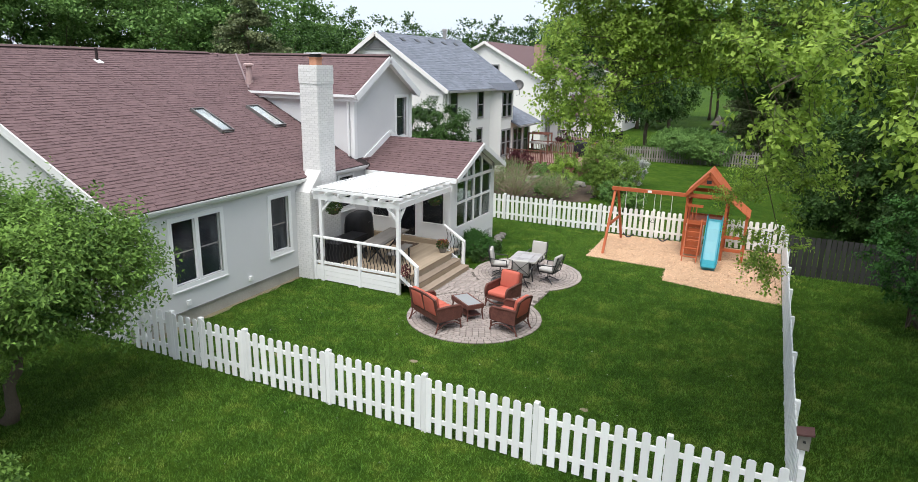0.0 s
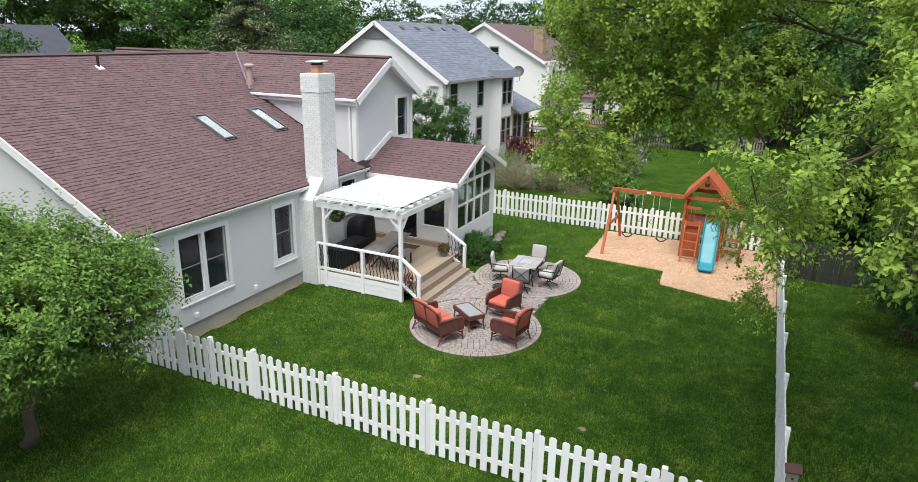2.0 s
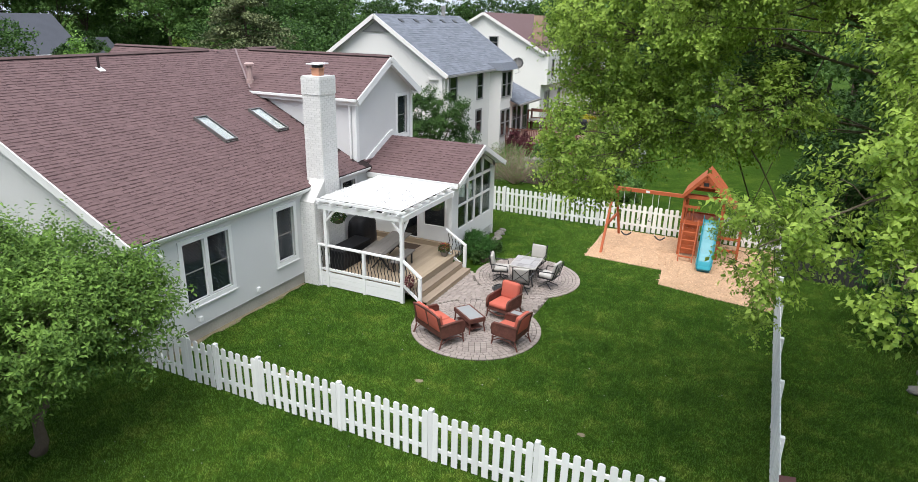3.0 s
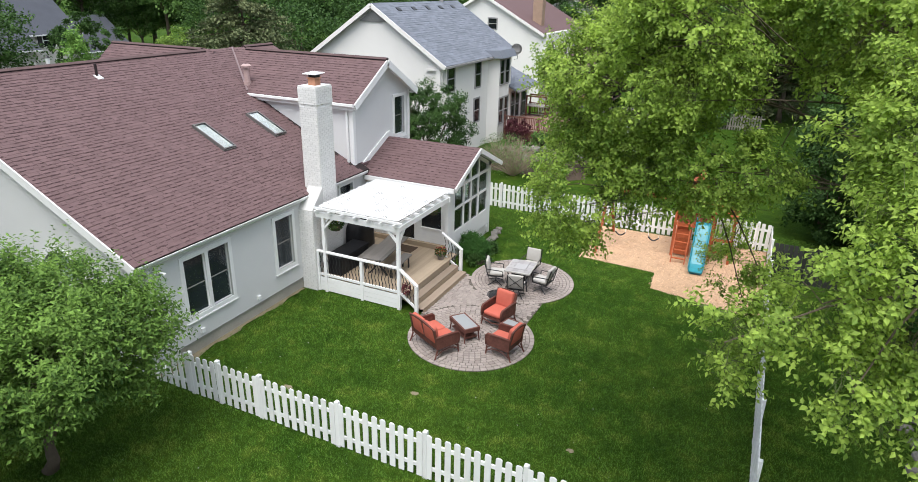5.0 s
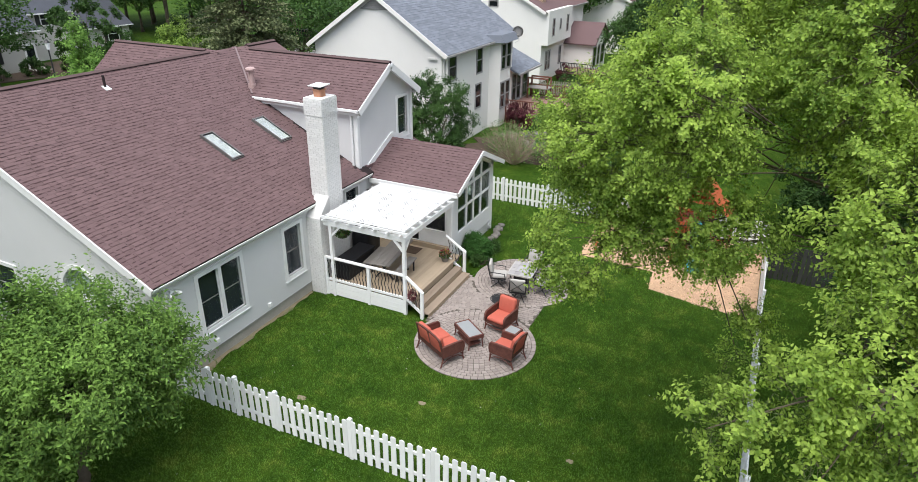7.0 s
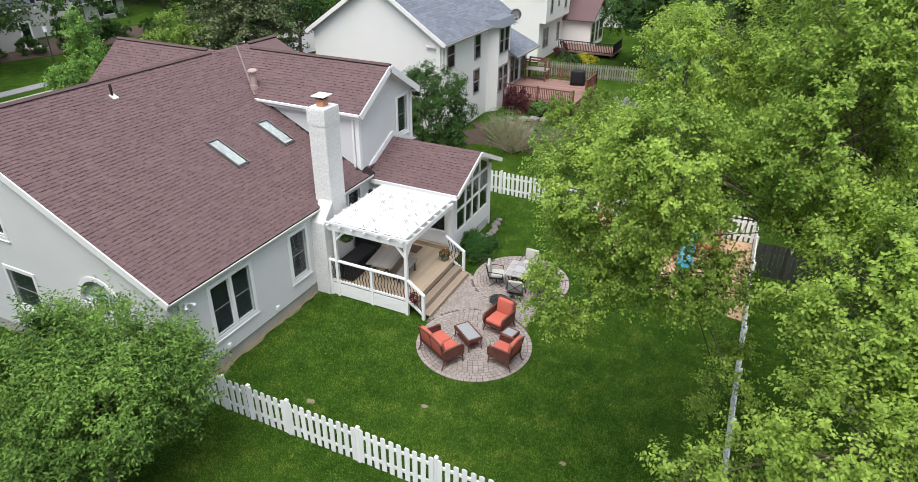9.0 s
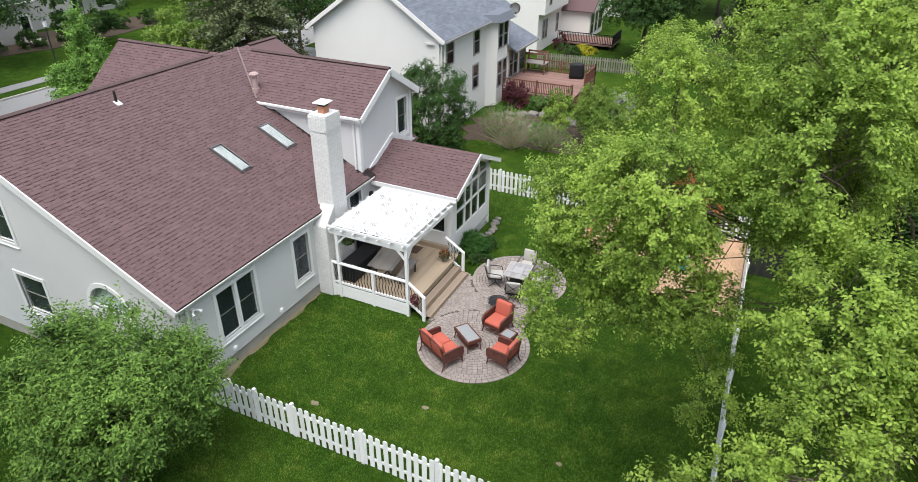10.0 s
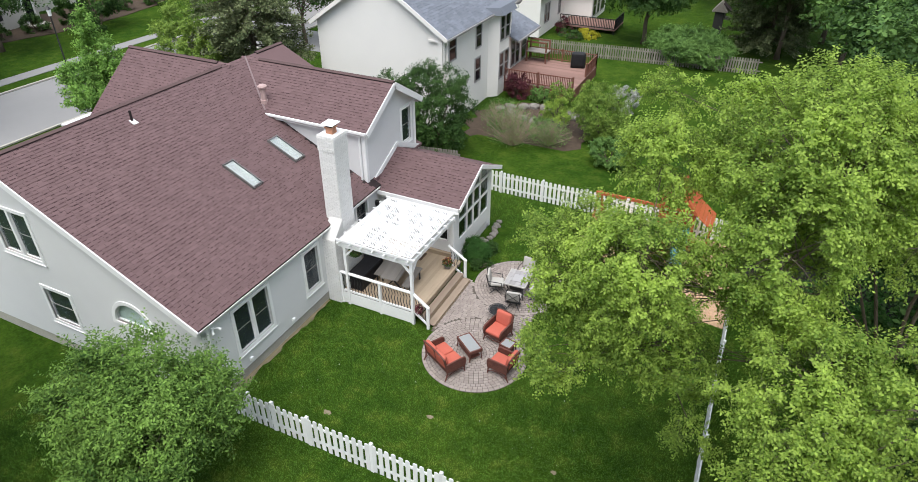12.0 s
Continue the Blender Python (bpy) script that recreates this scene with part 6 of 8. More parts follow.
part("bracket_downspout", B((-17.2, -17.1, 34.9, 35.0, -0.5, 5.6)), M_STUCCO2, nb)
part("service_box", B((-17.6, -17.35, 34.6, 34.74, 1.2, 5.3), (-18.3, -17.36, 34.6, 34.74, 5.3, 5.4)), M_STUCCO2, nb)

h2, _ = plain_house("far_house", -31, -19.2, 58.5, 72, -0.4, 6.2, 9.4, M_STUCCO2, M_SHINGLE, "cream two-storey house with brown roof two lots away")
for a0, a1, z0, z1 in ((59.6, 60.3, 3.8, 5.4), (61.8, 62.3, 4.2, 5.2), (64, 64.7, 3.8, 5.4)):
    grey_window(h2, east(-18.6), a0, a1, z0, z1)
for a0, a1, z0, z1 in ((59.8, 60.5, 0.6, 2.4), (60.6, 61.3, 0.6, 2.4), (64, 64.8, 0.6, 2.4)):
    grey_window(h2, east(-19.2), a0, a1, z0, z1)
grey_window(h2, south(58.5), -24.6, -23.6, 6.2, 7.3)
bm = bmesh.new()
prism(bm, [(-19.25, 66.0, -0.4), (-19.25, 71.5, -0.4), (-19.25, 71.5, 2.5), (-19.25, 68.75, 4.1), (-19.25, 66.0, 2.5)], (3.0, 0, 0))
part("wing_wall", bm, M_STUCCO2, h2)
bm = bmesh.new()
for e in (65.6, 71.9):
    prism(bm, [(-19.25, 68.75, 4.35), (-19.25, e, 2.5), (-19.25, e, 2.38), (-19.25, 68.75, 4.23)], (3.4, 0, 0))
part("wing_roof", bm, M_SHINGLE, h2)
for a0, a1 in ((66.3, 67.6), (68.0, 69.0), (69.4, 71.0)):
    grey_window(h2, east(-16.25), a0, a1, 0.1, 2.2)
part("jetty", B((-19.2, -18.6, 58.5, 65.8, 3.1, 6.1)), M_STUCCO2, h2)
fd = thing("far_deck", (-15.6, 63.2, -0.3), "wooden deck with a dark slatted railing behind a far house", "deck")
part("floor", B((-18.4, -12.9, 62.2, 65.9, 0.05, 0.15)), M_REDBOARD, fd)
for x0, x1, y0, y1, n in ((-18.35, -12.95, 62.25, 62.25, 34), (-12.95, -12.95, 62.25, 65.8, 22)):
    bm = bmesh.new()
    for z in (0.25, 1.1):
        beam(bm, (x0, y0, z), (x1, y1, z), 0.07, 0.07)
    for k in range(n + 1):
        x, y = x0 + (x1 - x0) * k / n, y0 + (y1 - y0) * k / n
        box(bm, x - 0.025, x + 0.025, y - 0.025, y + 0.025, -0.3 if k % 11 == 0 else 0.25, 1.1)
    part("railing", bm, M_DARKFENCE, fd)
part("chimney", B((-20.9, -20.0, 60.5, 61.4, 6.0, 9.2)), simple("tan_brick", (0.36, 0.25, 0.18), 0.9), h2)
h3, _ = plain_house("far_house", -30, -16, 80, 92, -0.4, 5.8, 9.0, M_STUCCO2, M_SHINGLE, "pale house with brown roof seen beyond other houses")
for k in range(4):
    grey_window(h3, south(80), -29 + 3.3 * k, -27.8 + 3.3 * k, 1.0, 2.8)
for k in range(3):
    grey_window(h3, east(-16), 81.5 + 3.4 * k, 82.8 + 3.4 * k, 3.4, 5.0)
    grey_window(h3, east(-16), 81.5 + 3.4 * k, 82.8 + 3.4 * k, 0.6, 2.4)
M_SLATE = simple("slate_grey_shingle", (0.075, 0.08, 0.095), 0.9, var=0.12, grain=130, patch=1.0, rel=0.4)
h4 = thing("street_house", (-72, 47, -0.6), "pale sided house with dark grey gabled roofs across the street", "house")


def gable_block(h, x0, x1, y0, y1, base, eave, peak, over=0.4):
    """A block under a gabled roof whose ridge runs north, added to a house."""
    r = (x0 + x1) / 2
    bm = bmesh.new()
    prism(bm, [(x0, y0, base), (x1, y0, base), (x1, y0, eave), (r, y0, peak - 0.15), (x0, y0, eave)], (0, y1 - y0, 0))
    part("wall", bm, M_PALE, h)
    sl = (peak - eave) / (x1 - r)
    bm, rb = bmesh.new(), bmesh.new()
    for e in (x1 + over, x0 - over):
        ze = peak - sl * abs(e - r)
        prism(bm, [(r, y0 - over, peak), (e, y0 - over, ze), (e, y0 - over, ze - 0.12), (r, y0 - over, peak - 0.12)], (0, y1 - y0 + 2 * over, 0))
        beam(rb, (r, y0 - over - 0.03, peak - 0.1), (e, y0 - over - 0.03, ze - 0.1), 0.05, 0.24)
    ro = part("roof", bm, M_SLATE, h)
    part("rake_board", rb, M_WHITE, ro)
    ze = peak - sl * (x1 + over - r)
    part("gutter", B((x1 + over, x1 + over + 0.1, y0 - over, y1 + over, ze - 0.14, ze - 0.02)), M_WHITE, ro)
    return ro


def shutter_window(h, x, a0, a1, z0, z1):
    bm = bmesh.new()
    p = east(x)
    for s in ((a0, a1, z0, z0 + 0.1), (a0, a1, z1 - 0.1, z1), (a0, a0 + 0.1, z0 + 0.1, z1 - 0.1), (a1 - 0.1, a1, z0 + 0.1, z1 - 0.1), (a0 + 0.1, a1 - 0.1, (z0 + z1) / 2 - 0.04, (z0 + z1) / 2 + 0.04)):
        wbox(bm, p, *s, 0.0, 0.05)
    w = part("window", bm, M_WHITE, h)
    bm = bmesh.new()
    wbox(bm, p, a0 + 0.05, a1 - 0.05, z0 + 0.05, z1 - 0.05, 0.005, 0.015)
    part("pane", bm, M_DARKGLASS, w)
    for b0, b1 in ((a0 - 0.5, a0 - 0.05), (a1 + 0.05, a1 + 0.5)):
        bm = bmesh.new()
        wbox(bm, p, b0, b1, z0, z1, 0.0, 0.06)
        part("shutter", bm, M_BLACK, w)


gable_block(h4, -84.0, -74.6, 48.0, 59.0, -0.7, 2.0, 5.6)
gable_block(h4, -80.0, -71.0, 41.5, 49.5, -0.7, 4.6, 8.4)
gable_block(h4, -76.0, -66.5, 31.0, 41.8, -0.7, 3.5, 7.0)
shutter_window(h4, -74.6, 55.8, 57.4, -0.1, 1.6)
shutter_window(h4, -74.6, 51.2, 52.8, -0.1, 1.6)
shutter_window(h4, -66.5, 36.4, 37.6, 0.4, 2.4)
shutter_window(h4, -71.0, 45.5, 47.0, 2.9, 4.3)
bm = bmesh.new()
wbox(bm, east(-66.5), 40.3, 41.5, -0.5, 2.0, 0.0, 0.06)
dr = part("door", bm, M_WHITE, h4, "white framed front door")
bm = bmesh.new()
wbox(bm, east(-66.5), 40.5, 41.3, -0.4, 1.8, 0.062, 0.07)
part("pane", bm, M_DARKGLASS, dr)
part("step", B((-66.48, -65.1, 40.0, 41.8, -0.75, -0.4)), M_CONC, h4)

# the neighbour's red deck
nd = thing("neighbour_deck", (-13.9, 46.4, -0.3), "red-stained raised deck with slatted railing", "deck")
for k in range(26):
    part("deck_board", B((-17.2, -11.3, 43.3 + k * 0.25, 43.3 + k * 0.25 + 0.24, 0.42, 0.46)), M_REDBOARD, nd)
for k in range(3):
    part("skirt_board", B((-16.9, -11.3, 43.3, 43.34, -0.32 + k * 0.245, -0.32 + k * 0.245 + 0.235)), M_REDWOOD, nd)
    part("skirt_board", B((-11.34, -11.3, 43.35, 49.8, -0.32 + k * 0.245, -0.32 + k * 0.245 + 0.235)), M_REDWOOD, nd)


def slat_rail(a, b, z, n, parent, mat):
    a, b = Vector((*a, z)), Vector((*b, z))
    for zz in (0.12, 0.9):
        bm = bmesh.new()
        beam(bm, a + Vector((0, 0, zz)), b + Vector((0, 0, zz)), 0.09, 0.06)
        part("rail", bm, mat, parent)
    bm = bmesh.new()
    for k in range(n + 1):
        p = a.lerp(b, k / n)
        box(bm, p.x - 0.02, p.x + 0.02, p.y - 0.02, p.y + 0.02, z + 0.12, z + 0.88)
    part("baluster_panel", bm, mat, parent)
    for k in (0, 0.5, 1):
        p = a.lerp(b, k)
        part("post", B((p.x - 0.06, p.x + 0.06, p.y - 0.06, p.y + 0.06, -0.3, z + 1.02)), mat, parent)


slat_rail((-16.6, 43.36), (-11.36, 43.36), 0.46, 40, nd, M_REDWOOD)
slat_rail((-11.36, 46.8), (-11.36, 49.7), 0.46, 20, nd, M_REDWOOD)
slat_rail((-16.9, 49.7), (-11.36, 49.7), 0.46, 40, nd, M_REDWOOD)
for x in (-16.8, -15.2):
    for y in (48.6, 49.5):
        part("bar_post", B((x - 0.05, x + 0.05, y - 0.05, y + 0.05, 0.46, 2.1)), M_REDWOOD, nd)
for y in (48.6, 49.5):
    part("bar_rail", B((-16.75, -15.25, y - 0.03, y + 0.03, 1.98, 2.1)), M_REDWOOD, nd)
part("bar_shelf", B((-16.9, -15.1, 48.5, 49.6, 1.25, 1.32)), M_GREYWOOD, nd)
gr = thing("grill", (0, 0, 0), "covered black grill on the red deck", "grill")
bm = bmesh.new()
draped(bm, 1.1, 0.65, 1.15, 0.05, 5, 0.15)
part("cover", bm, M_COVER, gr, smooth=True)
gr.matrix_basis = Matrix.Translation((-12.6, 48.9, 0.46)) @ Matrix.Rotation(0.3, 4, "Z")


def board_fence(name, a, b, h, mat, label, pitch=0.17, gap=0.05):
    a, b = Vector((*a, ground_z(*a))), Vector((*b, ground_z(*b)))
    L = (b - a).length
    f = thing(name, (a + b) / 2, label, "fence", "", "structure")
    d = (b - a).normalized()
    bx = []
    ang = math.atan2(d.y, d.x)
    me = bpy.data.meshes.new("board")
    bm = B((-0.06, 0.06, -0.012, 0.012, 0, h))
    bm.to_mesh(me)
    bm.free()
    me.materials.append(mat)
    n = int(L / pitch)
    for k in range(n):
        p = a + d * (k * pitch) - f.location
        piece("board", me, f, Matrix.Translation(p) @ Matrix.Rotation(ang, 4, "Z"))
    for z in (0.3, h - 0.25):
        bm = bmesh.new()
        beam(bm, a + Vector((0, 0.03, z)), b + Vector((0, 0.03, z)), 0.04, 0.09)
        part("rail", bm, mat, f)
    return f


board_fence("far_fence", (-17.5, 53.9), (0.5, 55.8), 1.25, M_SILVER, "silvered picket fence across the far yard", 0.2)
board_fence("rear_fence", (-20.5, 29.2), (-13.6, 29.3), 1.2, M_SILVER, "weathered grey board fence beside the lilacs", 0.16)
bh2 = thing("garden_lantern", (-4.1, 65.5, -0.3), "dark wooden lantern house on a post in the far yard", "ornament")
part("body", B((-4.5, -3.7, 65.1, 65.9, -0.3, 2.2)), M_DARKFENCE, bh2)
bm = bmesh.new()
prism(bm, [(-4.8, 64.9, 2.2), (-3.4, 64.9, 2.2), (-4.1, 64.9, 3.1)], (0, 1.2, 0))
part("roof", bm, M_GREYFENCE, bh2)

# ---- street ----
def strip(name, x0, x1, y0, y1, z, mat, label, cat):
    return alone(name, B((x0, x1, y0, y1, z - 0.1, z)), mat, label, cat, kind="structure")


strip("road", -49.9, -41.0, -60, 200, -0.585, M_ROAD, "pale concrete street", "road")
strip("kerb", -41.0, -40.8, -60, 200, -0.47, M_CONC, "concrete kerb", "kerb")
strip("kerb", -50.1, -49.9, -60, 200, -0.47, M_CONC, "concrete kerb", "kerb")
strip("pavement", -53.2, -51.8, -60, 200, -0.56, M_ROAD, "pale concrete pavement", "pavement")
strip("driveway", -40.8, -27.0, 46.0, 51.5, -0.57, M_ROAD, "pale concrete driveway", "driveway")
ff = thing("bird_feeder", (-3.9, 65.9, -0.4), "small roofed wooden bird feeder on a post", "bird feeder")
part("post", B((-3.97, -3.83, 65.83, 65.97, -0.4, 1.5)), M_SILVER, ff)
part("tray", B((-4.5, -3.3, 65.4, 66.4, 1.5, 1.6)), M_SILVER, ff)
part("hopper", B((-4.2, -3.6, 65.65, 66.15, 1.6, 2.25)), M_GREYWOOD, ff)
for sg in (-1, 1):
    bm = bmesh.new()
    prism(bm, [(-3.9, 65.3, 2.85), (-3.9, 66.5, 2.85), (-3.9 + sg * 0.75, 66.5, 2.2), (-3.9 + sg * 0.75, 65.3, 2.2)], (0, 0, 0.06))
    part("roof", bm, M_RIDGE, ff)
lp = thing("street_lamp", (-51.2, 33.0, -0.6), "slim black street lamp beside the pavement", "street lamp")
bm = bmesh.new()
tube(bm, [(-51.2, 33.0, -0.6), (-51.2, 33.0, 0.2), (-51.2, 33.0, 3.6)], [0.1, 0.06, 0.05], 8)
part("pole", bm, M_BLACK, lp)
bm = bmesh.new()
tube(bm, [(-51.2, 33.0, 3.6), (-51.2, 33.0, 4.1)], [0.13, 0.2], 6)
part("lantern", bm, M_WHITE, lp)
bm = bmesh.new()
tube(bm, [(-51.2, 33.0, 4.1), (-51.2, 33.0, 4.35)], [0.25, 0.04], 6)
part("cap", bm, M_BLACK, lp)


def parked_car(m):
    t = thing("car", (0, 0, 0), "dark parked car at the street", "car")
    bm = bmesh.new()
    prism(bm, [(-2.2, -0.88, 0.35), (2.2, -0.88, 0.35), (2.2, -0.88, 0.8), (1.2, -0.88, 0.95), (0.5, -0.8, 1.45), (-1.6, -0.8, 1.5), (-2.15, -0.88, 0.95)], (0, 1.76, 0))
    bmesh.ops.bevel(bm, geom=bm.edges[:], offset=0.06, segments=2, affect="EDGES")
    part("body", bm, simple("black_car_paint", (0.02, 0.022, 0.025), 0.25, 0.2), t)
    part("window", B((-1.5, 0.55, -0.86, -0.835, 0.98, 1.36)), M_DARKGLASS, t)
    for x in (-1.4, 1.4):
        for y in (-0.8, 0.8):
            bm = bmesh.new()
            tube(bm, [(x, y - 0.1, 0.33), (x, y + 0.1, 0.33)], 0.33, 16)
            w = part("wheel", bm, M_BLACK, t)
            bm = bmesh.new()
            tube(bm, [(x, y - 0.11, 0.33), (x, y + 0.11, 0.33)], 0.19, 12)
            part("rim", bm, M_STEEL, w)
    t.matrix_basis = m
    return t


parked_car(at0(-56.5, 72, -0.6, 20))


# ---- deck things ----
def at(x, y, z, deg):
    return Matrix.Translation((x, y, z)) @ Matrix.Rotation(radians(deg), 4, "Z")


def settle(ob, m):
    ob.matrix_basis = m
    return ob


def picnic_table(m):
    t = thing("picnic_table", (0, 0, 0), "grey weathered plank table on black frame", "table")
    for k in range(5):
        part("plank", B((-0.375 + k * 0.151, -0.375 + k * 0.151 + 0.146, -1.18, 1.18, 0.71, 0.75)), M_GREYWOOD, t)
    for y in (-0.75, 0.75):
        for s in (-1, 1):
            bm = bmesh.new()
            beam(bm, (s * 0.34, y, 0), (-s * 0.24, y, 0.7), 0.05, 0.05)
            part("leg", bm, M_BLACK, t)
        part("bearer", B((-0.32, 0.32, y - 0.03, y + 0.03, 0.665, 0.708)), M_BLACK, t)
    return settle(t, m)


def bench(m):
    t = thing("bench", (0, 0, 0), "grey weathered plank bench on black legs", "bench")
    for k in range(2):
        part("plank", B((-0.16 + k * 0.163, -0.16 + k * 0.163 + 0.157, -0.72, 0.72, 0.41, 0.45)), M_GREYWOOD, t)
    for y in (-0.5, 0.5):
        part("leg", B((-0.14, -0.09, y - 0.025, y + 0.025, 0, 0.408), (0.09, 0.14, y - 0.025, y + 0.025, 0, 0.408), (-0.09, 0.09, y - 0.02, y + 0.02, 0.36, 0.407)), M_BLACK, t)
    return settle(t, m)


picnic_table(at(-11.06, 18.25, DZ, 8))
bench(at(-10.36, 17.98, DZ, 6))
bench(at(-11.78, 18.2, DZ, 7))


def covered_grill(m):
    t = thing("grill", (0, 0, 0), "barbecue grill under a black vinyl cover", "grill")
    bm = bmesh.new()
    draped(bm, 0.72, 1.3, 1.2, 0.04, 3, 0.3)
    part("cover", bm, M_COVER, t, smooth=True)
    bm = bmesh.new()
    tube(bm, [(0.372, -0.12, 0.86), (0.4, -0.12, 0.88), (0.4, 0.12, 0.88), (0.372, 0.12, 0.86)], 0.012, 6)
    part("handle", bm, M_BLACK, t)
    return settle(t, m)


covered_grill(at(-12.8, 19.15, DZ, 8))
t = thing("storage_bench", (0, 0, 0), "low black storage bench with closed lid beside the railing", "storage box")
bm = bmesh.new()
soft_box(bm, -0.32, 0.32, -0.85, 0.85, 0, 0.6, 0.02)
part("body", bm, M_COVER, t)
bm = bmesh.new()
soft_box(bm, -0.36, 0.36, -0.89, 0.89, 0.602, 0.68, 0.025)
part("lid", bm, M_COVER, t)
settle(t, at(-12.3, 17.6, DZ, 0))
bm = bmesh.new()
soft_box(bm, -0.45, 0.45, -0.3, 0.3, 0.0, 0.012, 0.004, 1)
tagged(settle(part("doormat", bm, simple("brown_coir", (0.1, 0.07, 0.05), 0.95, var=0.3)), at(-11.35, 20.0, DZ + 0.001, 0)), "brown coir mat lying on the deck boards", "doormat")


def plant_ball(parent, c, r, n, leaf, mat, seed, name="foliage", flat=0.8):
    rng = np.random.default_rng(seed)
    d = rng.normal(size=(n, 3))
    d /= np.linalg.norm(d, axis=1)[:, None]
    p = np.array(c) + d * (r * rng.uniform(0.5, 1.1, n) ** 0.6)[:, None] * np.array([1, 1, flat])
    v, f = quads(leaf_quads(p, leaf, rng, 0.0))
    o = new(name, fast_mesh(name, v - np.array(origin(parent)), f, mat))
    o.parent = parent
    return o


M_RED = leaf_material("red_petals", (0.2, 0.02, 0.03), (0.4, 0.05, 0.06), 0.3)
M_YELLOW = leaf_material("yellow_petals", (0.5, 0.32, 0.03), (0.75, 0.55, 0.08), 0.3)
M_MAROON = leaf_material("maroon_leaves", (0.05, 0.014, 0.018), (0.16, 0.04, 0.05), 0.2)


def flower_pot(m, r=0.2):
    t = thing("flower_pot", (0, 0, 0), "round pot of red and yellow flowers on the deck", "plant pot")
    bm = bmesh.new()
    tube(bm, [(0, 0, 0), (0, 0, 0.05), (0, 0, 0.24), (0, 0, 0.27)], [0.13, 0.14, 0.2, 0.21], 16)
    part("pot", bm, M_GREYWOOD, t, smooth=True)
    plant_ball(t, (0, 0, 0.36), 0.28, 420, 0.07, M_LEAF_D, 31)
    tagged(plant_ball(t, (0, 0, 0.42), 0.28, 110, 0.07, M_RED, 32, "red_blooms"), kind="stuff")
    tagged(plant_ball(t, (0, 0, 0.42), 0.28, 80, 0.06, M_YELLOW, 33, "yellow_blooms"), kind="stuff")
    return settle(t, m @ Matrix.Diagonal((0.8, 0.8, 0.8, 1)))


flower_pot(at(-9.62, 19.72, DZ, 0))
t = thing("hanging_basket", (0, 0, 0), "hanging basket with trailing greenery and small flowers", "hanging basket")
bm = bmesh.new()
tube(bm, [(0, 0, -0.18), (0, 0, -0.14), (0, 0, 0.0)], [0.07, 0.15, 0.2], 14)
part("basket", bm, M_BARK, t, smooth=True)
plant_ball(t, (0, 0, 0.05), 0.27, 500, 0.07, M_LEAF_D, 34)
plant_ball(t, (0, 0, 0.1), 0.26, 60, 0.05, M_YELLOW, 35, "blooms")
bm = bmesh.new()
for k in range(3):
    a = k * math.tau / 3
    tube(bm, [(0.18 * math.cos(a), 0.18 * math.sin(a), 0.0), (0, 0, 0.52)], 0.006, 4)
part("chains", bm, M_BLACK, t)
settle(t, Matrix.Translation((-12.12, 16.75, 2.42)))
copy_thing(t, Matrix.Translation((-10.05, 19.9, 2.36)))
t = thing("door_wreath", (0, 0, 0), "dark red leafy wreath hung on the stair railing", "wreath")
plant_ball(t, (0, 0, 0), 0.16, 260, 0.06, M_MAROON, 36, "leaves", 1.3)
settle(t, Matrix.Translation((-9.2, 16.43, 0.85)))
t = thing("wall_lantern", (0, 0, 0), "small black lantern on the house wall", "lamp")
part("body", B((0.04, 0.16, -0.06, 0.06, -0.12, 0.12)), M_BLACK, t)
bm = bmesh.new()
prism(bm, [(0.02, -0.08, 0.12), (0.18, -0.08, 0.12), (0.18, 0.08, 0.12), (0.02, 0.08, 0.12)], (0, 0, 0.03))
part("cap", bm, M_BLACK, t)
part("bracket", B((-0.01, 0.04, -0.03, 0.03, -0.05, 0.05)), M_BLACK, t)
settle(t, Matrix.Translation((WX + 0.01, 20.2, 2.55)))


# ---- wicker set ----
def cushion(bm, x0, x1, y0, y1, z0, z1, tilt=0.0):
    vs = len(bm.verts)
    b2 = bmesh.new()
    soft_box(b2, x0, x1, y0, y1, z0, z1, min(0.075, (z1 - z0) * 0.45, (y1 - y0) * 0.45), 4)
    m = Matrix.Translation((0, y1, z0)) @ Matrix.Rotation(tilt, 4, "X") @ Matrix.Translation((0, -y1, -z0))
    bmesh.ops.transform(b2, matrix=m, verts=b2.verts)
    me = bpy.data.meshes.new("tmp")
    b2.to_mesh(me)
    b2.free()
    bm.from_mesh(me)
    bpy.data.meshes.remove(me)


